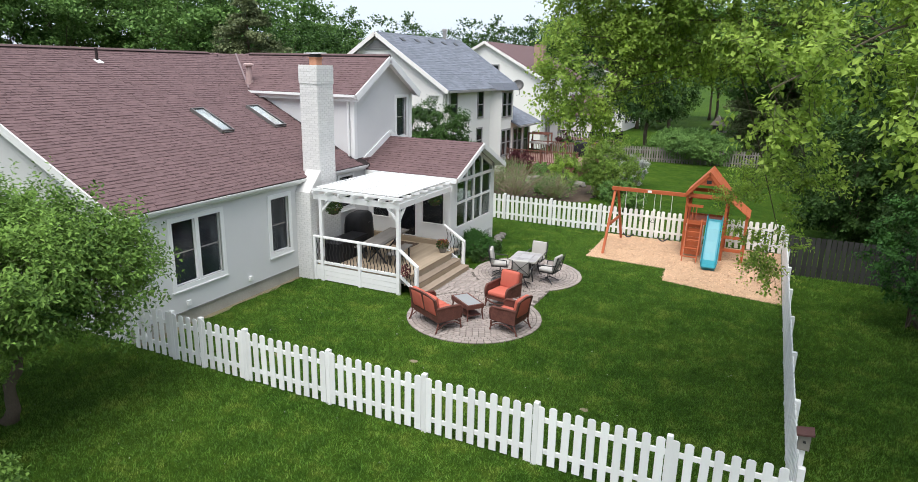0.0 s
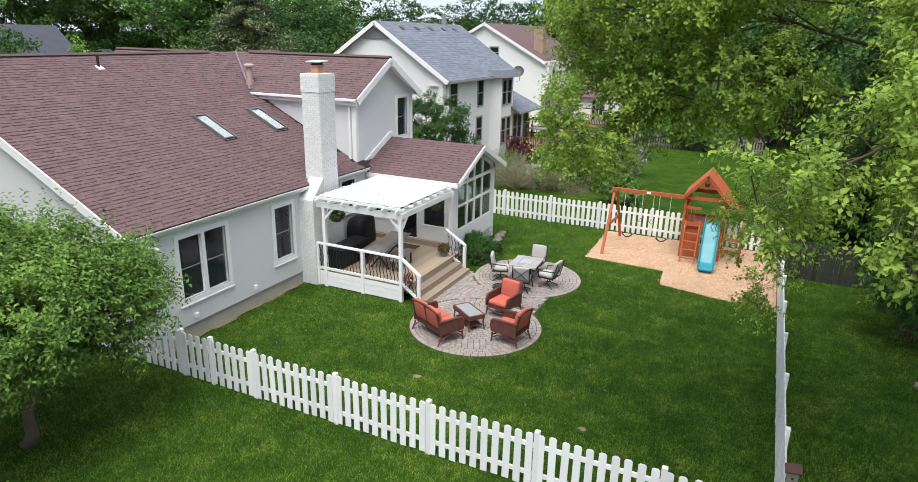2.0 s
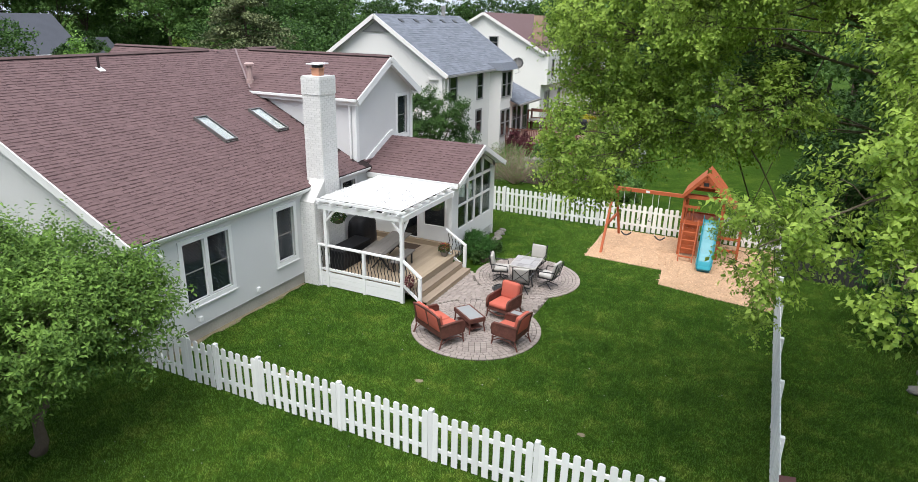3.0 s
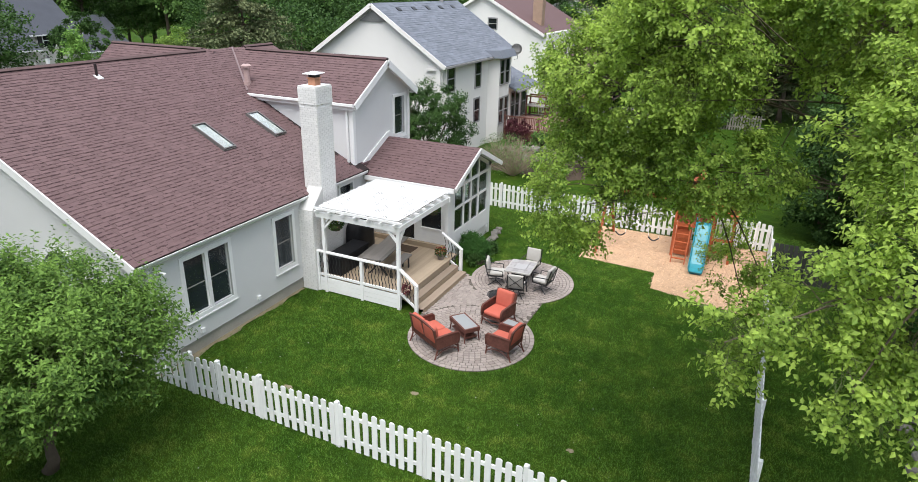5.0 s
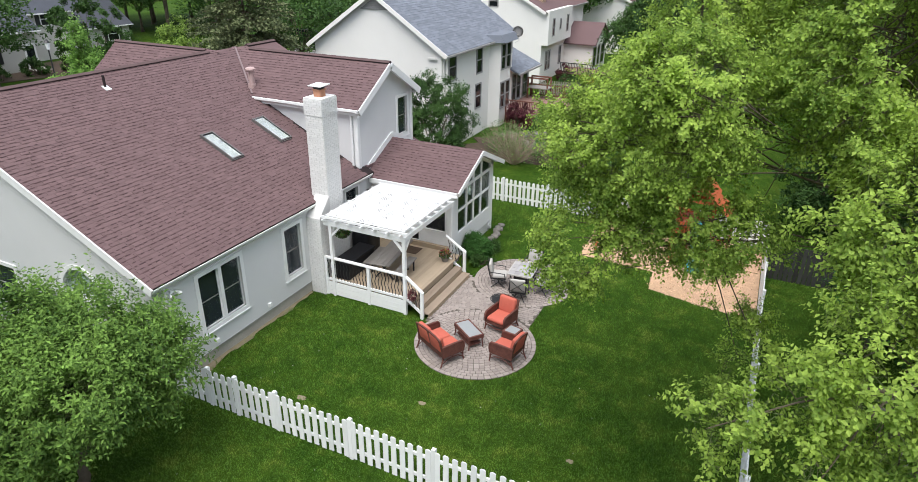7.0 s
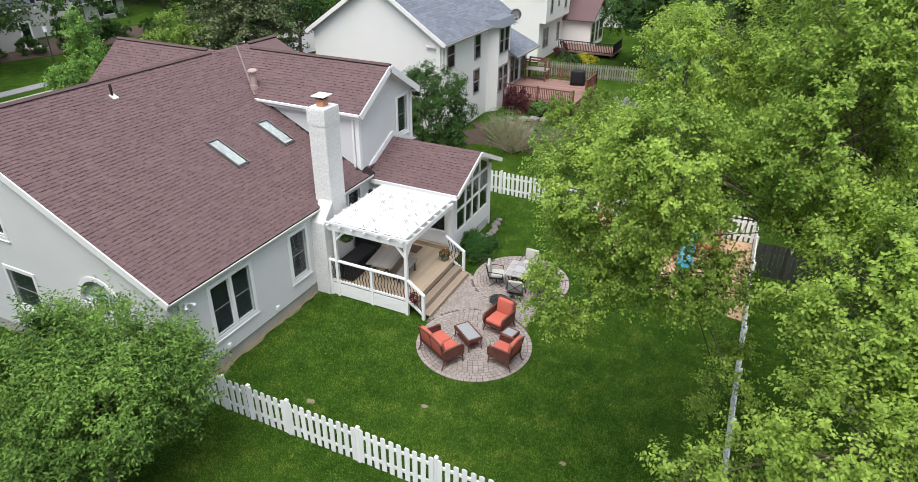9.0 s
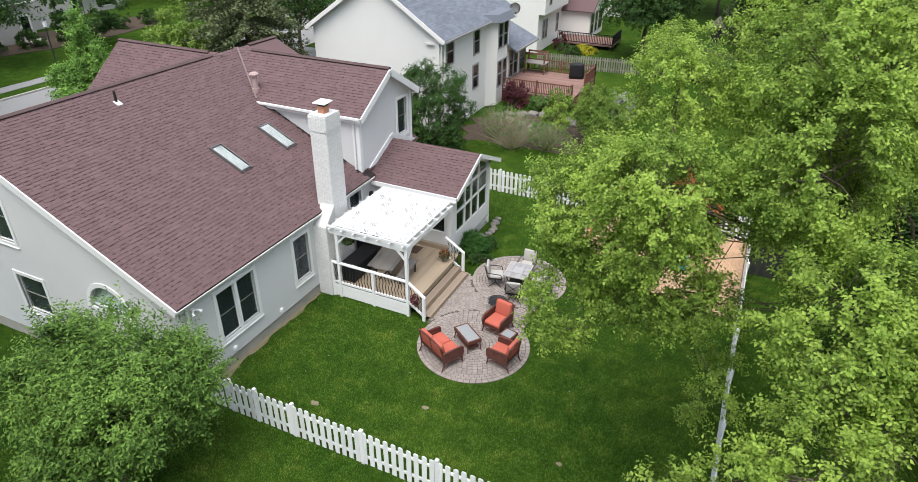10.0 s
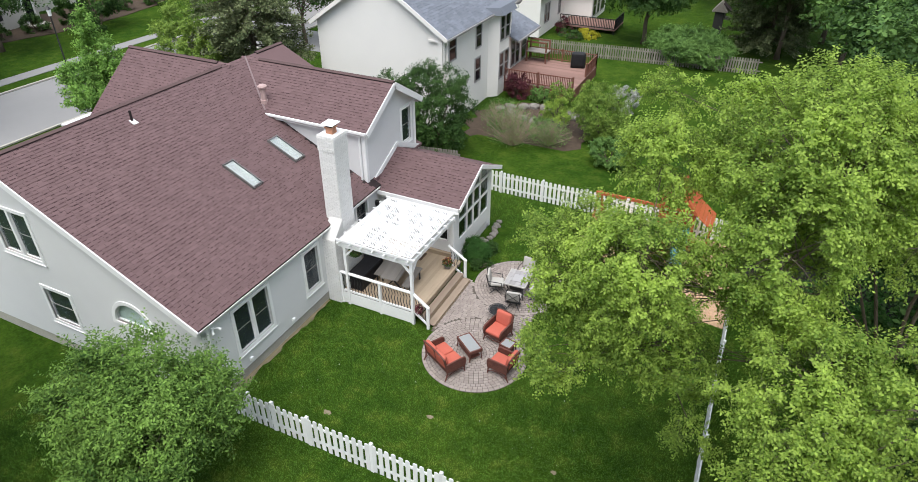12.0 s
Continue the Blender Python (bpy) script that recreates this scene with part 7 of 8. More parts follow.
def wicker_seat(kind, width, seats, label, category, m, group):
    """Faces +y; origin on the floor at the middle."""
    t = thing(kind, (0, 0, 0), label, category, group)
    w, d = width / 2, 0.38
    part("seat_base", B((-w + 0.06, w - 0.06, -d + 0.05, d - 0.02, 0.24, 0.33)), M_WICKER, t)
    bm = bmesh.new()
    n = 10
    prof = []
    for k in range(n + 1):
        x = -w + 0.03 + (2 * w - 0.06) * k / n
        prof.append((x, 0.86 + 0.05 * math.sin(math.pi * k / n)))
    for (xa, za), (xb, zb) in zip(prof, prof[1:]):
        vs = [(xa, -d + 0.05, 0.27), (xb, -d + 0.05, 0.27), (xb, -d - 0.1, zb), (xa, -d - 0.1, za)]
        prism(bm, vs, (0, 0.045, 0.01))
    part("backrest", bm, M_WICKER, t)
    for s in (-1, 1):
        bm = bmesh.new()
        x = s * (w - 0.035)
        prism(bm, [(x - 0.022, -d, 0.27), (x - 0.022, d - 0.03, 0.27), (x - 0.022, d - 0.01, 0.5), (x - 0.022, d - 0.06, 0.57), (x - 0.022, -d - 0.02, 0.6)], (0.044, 0, 0))
        arm = part("arm", bm, M_WICKER, t)
        bm = bmesh.new()
        tube(bm, [(x, -d - 0.03, 0.61), (x, -0.1, 0.615), (x, d - 0.06, 0.6), (x, d + 0.0, 0.54), (x, d + 0.005, 0.45), (x, d - 0.02, 0.28)], 0.036, 8)
        part("arm_roll", bm, M_WICKER, arm, smooth=True)
        for y in (-d - 0.03, d - 0.03):
            bm = bmesh.new()
            tube(bm, [(x, y + (0.06 if y < 0 else 0), 0.24), (x, y + (0.02 if y < 0 else 0), 0.12), (x + s * 0.015, y - (0.04 if y < 0 else -0.02), 0.0)], [0.026, 0.024, 0.02], 7)
            part("leg", bm, M_WICKER, t)
        bm = bmesh.new()
        tube(bm, [(x, -d + 0.02, 0.1), (x, -d * 0.5, 0.19), (x, 0.0, 0.215), (x, d * 0.5, 0.19), (x, d - 0.04, 0.1)], 0.014, 6)
        part("side_apron", bm, M_WICKER, t)
    bm = bmesh.new()
    tube(bm, [(-w + 0.06, d - 0.04, 0.18), (0, d - 0.04, 0.12), (w - 0.06, d - 0.04, 0.18)], 0.018, 6)
    part("apron", bm, M_WICKER, t)
    cw = (2 * w - 0.16) / seats
    for k in range(seats):
        x0 = -w + 0.08 + k * cw
        bm = bmesh.new()
        cushion(bm, x0 + 0.005, x0 + cw - 0.005, -d + 0.1, d + 0.01, 0.332, 0.46)
        part("seat_cushion", bm, M_ORANGE, t, smooth=True)
        bm = bmesh.new()
        cushion(bm, x0 + 0.01, x0 + cw - 0.01, -d - 0.01, -d + 0.17, 0.43, 0.93, 0.2)
        part("back_cushion", bm, M_ORANGE, t, smooth=True)
    return settle(t, m @ Matrix.Diagonal((1.04, 1.04, 1.12, 1)))


G = "wicker patio set"
wicker_seat("loveseat", 1.32, 2, "brown wicker loveseat with burnt orange cushions on the pavers", "sofa", at(-7.36, 14.95, 0.035, -28), G)
wicker_seat("armchair", 0.78, 1, "brown wicker armchair with burnt orange cushions turned to the table", "armchair", at(-5.4, 15.56, 0.035, 80), G)
wicker_seat("armchair", 0.78, 1, "brown wicker armchair with orange cushions near the fire pit", "armchair", at(-6.22, 17.11, 0.035, 168), G)


def wicker_table(kind, lx, ly, h, label, m):
    t = thing(kind, (0, 0, 0), label, "table", G)
    part("frame", B((-lx, lx, -ly, -ly + 0.05, h - 0.13, h), (-lx, lx, ly - 0.05, ly, h - 0.13, h), (-lx, -lx + 0.05, -ly + 0.05, ly - 0.05, h - 0.13, h), (lx - 0.05, lx, -ly + 0.05, ly - 0.05, h - 0.13, h)), M_WICKER, t)
    part("glass_top", B((-lx + 0.05, lx - 0.05, -ly + 0.05, ly - 0.05, h - 0.01, h - 0.003)), M_TOPGLASS, t, "grey reflecting glass")
    part("lower_shelf", B((-lx + 0.06, lx - 0.06, -ly + 0.06, ly - 0.06, 0.12, 0.14)), M_WICKER, t)
    for sx in (-1, 1):
        for sy in (-1, 1):
            bm = bmesh.new()
            tube(bm, [(sx * (lx - 0.03), sy * (ly - 0.03), h - 0.04), (sx * (lx - 0.04), sy * (ly - 0.04), h / 2), (sx * (lx - 0.015), sy * (ly - 0.015), 0)], [0.026, 0.022, 0.02], 7)
            part("leg", bm, M_WICKER, t)
    return settle(t, m)


wicker_table("coffee_table", 0.5, 0.27, 0.47, "wicker coffee table with a glass top", at(-6.86, 15.94, 0.035, -37))
wicker_table("side_table", 0.24, 0.24, 0.43, "small square wicker side table with glass top", at(-5.6, 16.55, 0.035, -12))


def fire_pit(m):
    t = thing("fire_pit", (0, 0, 0), "round black steel fire pit with mesh lid", "fire pit")
    bm = bmesh.new()
    tube(bm, [(0, 0, 0.16), (0, 0, 0.2), (0, 0, 0.3), (0, 0, 0.38), (0, 0, 0.385)], [0.1, 0.2, 0.29, 0.33, 0.31], 20)
    part("bowl", bm, M_BLACK, t, smooth=True)
    bm = bmesh.new()
    tube(bm, [(0.36 * math.cos(a), 0.36 * math.sin(a), 0.39) for a in np.linspace(0, math.tau, 25)], 0.015, 6)
    part("rim", bm, M_BLACK, t)
    bm = bmesh.new()
    for k in range(12):
        a = math.pi * k / 12
        tube(bm, [(0.34 * math.cos(a) * s, 0.34 * math.sin(a) * s, 0.39 + 0.12 * (1 - s * s)) for s in (-1, -0.6, -0.2, 0.2, 0.6, 1)], 0.005, 4)
    for r in (0.12, 0.22, 0.3):
        tube(bm, [(r * math.cos(a), r * math.sin(a), 0.39 + 0.12 * (1 - (r / 0.34) ** 2)) for a in np.linspace(0, math.tau, 17)], 0.005, 4)
    part("mesh_lid", bm, M_BLACK, t)
    for k in range(3):
        a = 0.4 + k * math.tau / 3
        bm = bmesh.new()
        tube(bm, [(0.24 * math.cos(a), 0.24 * math.sin(a), 0.3), (0.36 * math.cos(a), 0.36 * math.sin(a), 0)], 0.02, 6)
        part("leg", bm, M_BLACK, t)
    return settle(t, m)


fire_pit(at(-6.7, 18.25, 0.035, 0))


# ---- dining set ----
def dining_table(m):
    t = thing("dining_table", (0, 0, 0), "square patio table with grey stone tile top and black frame", "table", "patio dining set")
    h = 0.72
    part("rim", B((-0.54, 0.54, -0.54, -0.5, h - 0.05, h), (-0.54, 0.54, 0.5, 0.54, h - 0.05, h), (-0.54, -0.5, -0.5, 0.5, h - 0.05, h), (0.5, 0.54, -0.5, 0.5, h - 0.05, h)), M_GREYFAB, t)
    part("base_panel", B((-0.5, 0.5, -0.5, 0.5, h - 0.05, h - 0.03)), M_BLACK, t)
    for i in range(4):
        for j in range(4):
            if i in (1, 2) and j in (1, 2):
                continue
            x, y = -0.5 + i * 0.25, -0.5 + j * 0.25
            part("tile", B((x + 0.006, x + 0.244, y + 0.006, y + 0.244, h - 0.03, h - 0.002)), M_TILE, t)
    part("centre_panel", B((-0.24, 0.24, -0.24, 0.24, h - 0.03, h + 0.004)), M_STONE, t, "darker slate centre panel")
    for sx in (-1, 1):
        for sy in (-1, 1):
            bm = bmesh.new()
            tube(bm, [(sx * 0.44, sy * 0.44, h - 0.05), (sx * 0.34, sy * 0.34, 0.35), (sx * 0.46, sy * 0.46, 0)], 0.025, 7)
            part("leg", bm, M_BLACK, t)
    part("skirt", B((-0.3, 0.3, -0.3, 0.3, 0.3, h - 0.055)), M_BLACK, t)
    return settle(t, m)


M_TILE = simple("pale_stone_tile", (0.33, 0.315, 0.31), 0.6, var=0.12, vary="object")


def dining_chair():
    """Faces +y."""
    t = thing("dining_chair", (0, 0, 0), "black metal patio chair with light grey cushions", "chair", "patio dining chairs")
    part("seat_frame", B((-0.27, 0.27, -0.27, 0.27, 0.36, 0.39)), M_BLACK, t)
    bm = bmesh.new()
    cushion(bm, -0.27, 0.27, -0.24, 0.3, 0.392, 0.5)
    part("seat_cushion", bm, M_GREYFAB, t, smooth=True)
    bm = bmesh.new()
    cushion(bm, -0.27, 0.27, -0.3, -0.2, 0.5, 0.98, 0.18)
    part("back_cushion", bm, M_GREYFAB, t, smooth=True)
    for s in (-1, 1):
        bm = bmesh.new()
        tube(bm, [(s * 0.28, -0.27, 0.36), (s * 0.28, -0.34, 0.62), (s * 0.27, -0.43, 0.97)], 0.017, 7)
        part("back_post", bm, M_BLACK, t)
        bm = bmesh.new()
        tube(bm, [(s * 0.3, -0.34, 0.66), (s * 0.33, 0.0, 0.64), (s * 0.33, 0.22, 0.62), (s * 0.3, 0.25, 0.4)], 0.018, 7)
        part("arm", bm, M_BLACK, t)
        bm = bmesh.new()
        tube(bm, [(s * 0.05, 0, 0.36), (s * 0.1, 0, 0.15), (s * 0.26, 0.24 * 1, 0.02)], 0.018, 6)
        part("leg", bm, M_BLACK, t)
        bm = bmesh.new()
        tube(bm, [(s * 0.05, 0, 0.36), (s * 0.1, 0, 0.15), (s * 0.26, -0.26, 0.02)], 0.018, 6)
        part("leg", bm, M_BLACK, t)
        bm = bmesh.new()
        tube(bm, [(s * 0.24, -0.335, 0.5), (0, -0.375, 0.7), (-s * 0.24, -0.42, 0.92)], 0.012, 6)
        part("back_bar", bm, M_BLACK, t)
    return t


TC, TA = (-6.58, 20.1), 4
settle(dining_table(at(*TC, 0.035, TA)), at(*TC, 0.035, TA) @ Matrix.Diagonal((0.86, 1.04, 1, 1)))
chair = None
for k, r in ((0, 0.98), (1, 0.88), (2, 0.95), (3, 0.88)):
    a = TA + 90 * k + (8, -12, -6, 14)[k]
    m = at(TC[0], TC[1], 0.035, a) @ Matrix.Translation((0, -r, 0))
    if chair is None:
        chair = settle(dining_chair(), m)
    else:
        copy_thing(chair, m)


# ---- play set ----
play = thing("play_set", (-2.4, 26.2, 0.02), "orange-stained cedar play tower with swings and a teal slide", "play set")


def cedar(name, a, b, w=0.09, h=0.09, parent=None, label=""):
    bm = bmesh.new()
    beam(bm, a, b, w, h)
    return part(name, bm, M_CEDAR, parent or play, label)


TX0, TX1, TY0, TY1 = -2.12, -0.7, 25.65, 27.1
SW = (-4.92, 25.65, 2.4)
cedar("swing_beam", (SW[0] - 0.1, SW[1], 2.42), (TX0, SW[1], 2.42), 0.09, 0.14)
cedar("swing_leg", (SW[0], 24.35, 0), (SW[0] + 0.02, 25.75, 2.42))
cedar("swing_leg", (SW[0] + 0.12, 27.2, 0), (SW[0] + 0.1, 25.85, 2.42))
cedar("swing_brace", (SW[0] + 0.05, 24.95, 1.1), (SW[0] + 0.1, 26.6, 1.1), 0.05, 0.12)
for x in (TX0, TX1):
    for y in (TY0, TY1):
        cedar("tower_post", (x, y, 0), (x, y, 2.5))
for k in range(10):
    part("floor_board", B((TX0 + 0.05, TX1 - 0.05, TY0 + 0.05 + k * 0.135, TY0 + 0.05 + k * 0.135 + 0.125, 1.4, 1.43)), M_CEDAR, play)
for y in (TY0, TY1):
    for z in (1.42, 2.15, 2.45):
        if y == TY0 and z == 2.15:
            continue
        cedar("cross_board", (TX0 - 0.05, y - 0.06, z), (TX1 + 0.05, y - 0.06, z), 0.03, 0.14)
for x in (TX0, TX1):
    for z in (1.42, 2.1, 2.45):
        cedar("side_board", (x, TY0, z), (x, TY1, z), 0.03, 0.14)
    for k in range(5):
        cedar("side_slat", (x, TY0 + 0.2 + k * 0.25, 1.45), (x, TY0 + 0.2 + k * 0.25, 2.1), 0.09, 0.02)
for k in range(3):
    cedar("front_slat", (TX0 + 0.12 + 0.13 * k, TY0 - 0.06, 1.5), (TX0 + 0.12 + 0.13 * k, TY0 - 0.06, 2.0), 0.1, 0.02)
cedar("front_rail", (TX0, TY0 - 0.06, 2.05), (TX0 + 0.6, TY0 - 0.06, 2.05), 0.03, 0.1)
for k in range(7):
    part("wall_board", B((TX0 + 0.08, TX0 + 0.66, TY0 + 0.02, TY0 + 0.045, 0.1 + k * 0.18, 0.1 + k * 0.18 + 0.17)), M_CEDAR, play)
apex = (TX0 + TX1) / 2
for s in (-1, 1):
    for k in range(6):
        f0, f1 = k / 6, (k + 0.96) / 6
        p0, p1 = (apex + s * f0 * 0.82, 3.38 - f0 * 0.92), (apex + s * f1 * 0.82, 3.38 - f1 * 0.92)
        bm = bmesh.new()
        prism(bm, [(p0[0], TY0 - 0.22, p0[1]), (p1[0], TY0 - 0.22, p1[1]), (p1[0], TY0 - 0.22, p1[1] + 0.03), (p0[0], TY0 - 0.22, p0[1] + 0.03)], (0, TY1 - TY0 + 0.4, 0))
        part("roof_board", bm, M_CEDAR, play)
    cedar("rafter", (apex, TY0 - 0.2, 3.34), (apex + s * 0.8, TY0 - 0.2, 2.44), 0.03, 0.12)
bm = bmesh.new()
prism(bm, [(apex, TY0 - 0.17, 3.32), (apex - 0.4, TY0 - 0.17, 2.88), (apex + 0.4, TY0 - 0.17, 2.88)], (0, 0.03, 0))
gab = part("gable_panel", bm, M_CEDAR, play)
part("cutout", B((apex - 0.09, apex + 0.09, TY0 - 0.186, TY0 - 0.174, 2.95, 3.08)), M_BLACK, gab)
for x in (TX0 + 0.1, TX0 + 0.62):
    cedar("ladder_rail", (x, 24.85, 0.0), (x, TY0 - 0.05, 1.55), 0.04, 0.07)
for k in range(5):
    f = (k + 0.7) / 5.4
    cedar("ladder_rung", (TX0 + 0.1, 24.85 + f * 0.85, f * 1.55), (TX0 + 0.62, 24.85 + f * 0.85, f * 1.55), 0.09, 0.03)
# lean-to on the slide's far side
cedar("lean_post", (0.04, TY0 + 0.05, 0), (0.04, TY0 + 0.05, 1.75))
cedar("lean_post", (0.04, TY1, 0), (0.04, TY1, 1.75))
for k in range(5):
    f0, f1 = k / 5, (k + 0.95) / 5
    bm = bmesh.new()
    prism(bm, [(TX1 + f0 * 0.85, TY0 - 0.1, 2.42 - f0 * 0.66), (TX1 + f1 * 0.85, TY0 - 0.1, 2.42 - f1 * 0.66), (TX1 + f1 * 0.85, TY0 - 0.1, 2.45 - f1 * 0.66), (TX1 + f0 * 0.85, TY0 - 0.1, 2.45 - f0 * 0.66)], (0, TY1 - TY0 + 0.2, 0))
    part("awning_board", bm, M_CEDAR, play)
for z in (0.45, 0.95):
    cedar("lean_rail", (TX1, TY0 + 0.05, z), (0.04, TY0 + 0.05, z), 0.03, 0.12)
# slide: a bent trough
sx0, sx1 = -1.34, -0.76
prof = [(25.75, 1.58), (25.55, 1.53), (25.3, 1.3), (25.0, 0.88), (24.7, 0.52), (24.45, 0.3), (24.2, 0.2), (23.98, 0.16)]
bm = bmesh.new()
cross = [(sx0, 0.17), (sx0 + 0.02, 0.18), (sx0 + 0.06, 0.02), (sx0 + 0.12, 0.0), (sx1 - 0.12, 0.0), (sx1 - 0.06, 0.02), (sx1 - 0.02, 0.18), (sx1, 0.17), (sx1 - 0.04, -0.03), (sx0 + 0.04, -0.03)]
rings = []
for k, (y, z) in enumerate(prof):
    shift = 0.06 * k / len(prof)
    rings.append([bm.verts.new((x + shift, y, z + dz)) for x, dz in cross])
for a, b in zip(rings, rings[1:]):
    for i in range(len(cross)):
        bm.faces.new((a[i], a[(i + 1) % len(cross)], b[(i + 1) % len(cross)], b[i]))
bm.faces.new(rings[0][::-1])
bm.faces.new(rings[-1])
slide = part("slide", bm, M_TEAL, play, "teal plastic slide", smooth=False)
part("slide_foot", B((sx0 + 0.12, sx1 - 0.02, 24.1, 24.2, 0.0, 0.16)), M_TEAL, slide)


def chain(a, b, sag=0.0):
    bm = bmesh.new()
    a, b = Vector(a), Vector(b)
    tube(bm, [a.lerp(b, k / 6) + Vector((0, 0, -sag * math.sin(math.pi * k / 6))) for k in range(7)], 0.009, 5)
    part("chain", bm, M_WHITE, play)


for x in (-4.45, -3.1):
    for dx in (0, 0.42):
        chain((x + dx, SW[1], 2.36), (x + dx, SW[1] + 0.05, 0.62))
    bm = bmesh.new()
    tube(bm, [(x + 0.42 * k / 8, SW[1] + 0.05, 0.62 - 0.14 * math.sin(math.pi * k / 8)) for k in range(9)], 0.03, 6)
    part("swing_seat", bm, M_BLACK, play)
for dx in (0, 0.42):
    chain((-3.75 + dx, SW[1], 2.36), (-3.75 + dx, SW[1], 1.35))
    bm = bmesh.new()
    tube(bm, [(-3.75 + dx - 0.09, SW[1], 1.2), (-3.75 + dx, SW[1], 1.36), (-3.75 + dx + 0.09, SW[1], 1.2), (-3.75 + dx - 0.09, SW[1], 1.2)], 0.012, 5)
    part("ring", bm, M_BLACK, play)
part("label_plate", B((-3.62, -3.46, SW[1] - 0.06, SW[1] - 0.046, 2.38, 2.47)), M_WHITE, play)

# bird house at the fence corner
bh = thing("bird_house", (FX, FY + 0.12, 0), "grey wooden bird house with brown roof on a fence post", "bird house")
part("pole", post(bmesh.new(), FX - 0.02, FY + 0.16, 0, 1.5, 0.07), M_FENCE, bh)
part("box", B((FX - 0.1, FX + 0.06, FY + 0.08, FY + 0.24, 1.5, 1.74)), M_GREYFENCE, bh)
part("entrance", B((FX - 0.04, FX + 0.0, FY + 0.074, FY + 0.079, 1.62, 1.66)), M_BLACK, bh)
bm = bmesh.new()
prism(bm, [(FX - 0.14, FY + 0.03, 1.74), (FX + 0.1, FY + 0.03, 1.78), (FX + 0.1, FY + 0.29, 1.78), (FX - 0.14, FY + 0.29, 1.74)], (0, 0, 0.03))
part("roof", bm, simple("brown_bird_house_roof", (0.1, 0.05, 0.045), 0.8), bh)
# flood light and vents on the house wall
fl = thing("flood_light", (WX, 10.5, 2.95), "twin white flood light under the eave", "lamp")
part("base", B((WX, WX + 0.05, 10.44, 10.56, 2.92, 3.0)), M_WHITE, fl)
for dy in (-0.1, 0.12):
    bm = bmesh.new()
    tube(bm, [(WX + 0.05, 10.5, 2.95), (WX + 0.12, 10.5 + dy, 2.92), (WX + 0.2, 10.5 + dy * 1.4, 2.86)], [0.02, 0.035, 0.055], 8)
    part("lamp_head", bm, M_WHITE, fl)
for y in (11.75, 14.1):
    v = thing("wall_vent", (WX, y, 0.6), "small white vent hood on the wall", "vent")
    part("hood", B((WX, WX + 0.08, y - 0.06, y + 0.06, 0.55, 0.68)), M_WHITE, v)
# shaded fence beyond the side fence
df = thing("dark_fence", (5.0, 25.1, 0), "dark aged board fence in the shade of trees", "fence", "", "structure")
bm = bmesh.new()
box(bm, -0.07, 0.07, -0.01, 0.01, 0, 1.45)
ME_DB = bpy.data.meshes.new("board")
bm.to_mesh(ME_DB)
bm.free()
ME_DB.materials.append(M_DARKFENCE)
for k in range(44):
    piece("board", ME_DB, df, Matrix.Translation((-3.4 + k * 0.165, 0, 0)))
for z in (0.35, 1.15):
    part("rail", B((1.6, 8.8, 25.115, 25.15, z - 0.05, z + 0.05)), M_DARKFENCE, df)


# ---- paver pieces ----
def ring_pavers(cx, cy, R, rng):
    """Pavers in rings: centre, rotation and size."""
    out = []
    r1 = R
    k = 0
    while r1 > 0.14:
        w = 0.15 if k == 0 else 0.125
        r0 = max(0.0, r1 - w)
        rm = (r0 + r1) / 2
        n = max(5, round(math.tau * rm / (0.2 if k == 0 else 0.17)))
        off = rng.uniform(0, 1)
        for i in range(n):
            a = math.tau * (i + off) / n
            out.append((cx + rm * math.cos(a), cy + rm * math.sin(a), a, w - 0.018, math.tau * rm / n - 0.018))
        r1 = r0
        k += 1
    return out


rng = random.Random(91)
pav = ring_pavers(*PA, RA, rng)
pav += ring_pavers(*PB, RB, rng)
y, row = 16.45, 0
while y < 20.0:
    x = -8.62 - (0.11 if row % 2 else 0)
    while x < -5.4:
        w = rng.choice((0.2, 0.2, 0.16))
        c = (x + w / 2, y + 0.06)
        if all(math.hypot(c[0] - p[0], c[1] - p[1]) > r + 0.035 for p, r in ((PA, RA), (PB, RB))) and c[0] < -5.44:
            pav.append((c[0], c[1], math.pi / 2, 0.104, w - 0.016))
        x += w
    y += 0.12
    row += 1


sizes = {}
singles, rest = pav[:300], pav[300:]
for cx, cy, a, w, l in singles:
    key = (round(w, 2), round(l, 2))
    if key not in sizes:
        bm = B((-key[0] / 2, key[0] / 2, -key[1] / 2, key[1] / 2, 0.0, 0.03))
        bmesh.ops.bevel(bm, geom=[e for e in bm.edges if all(v.co.z > 0.02 for v in e.verts)], offset=0.008, segments=1, affect="EDGES")
        me = bpy.data.meshes.new("paver")
        bm.to_mesh(me)
        bm.free()
        me.materials.append(M_PAVER)
        sizes[key] = me
    piece("paver", sizes[key], patio, Matrix.Translation((cx, cy, 0.006 + rng.uniform(-0.002, 0.002))) @ Matrix.Rotation(a, 4, "Z"))
verts, faces = [], []
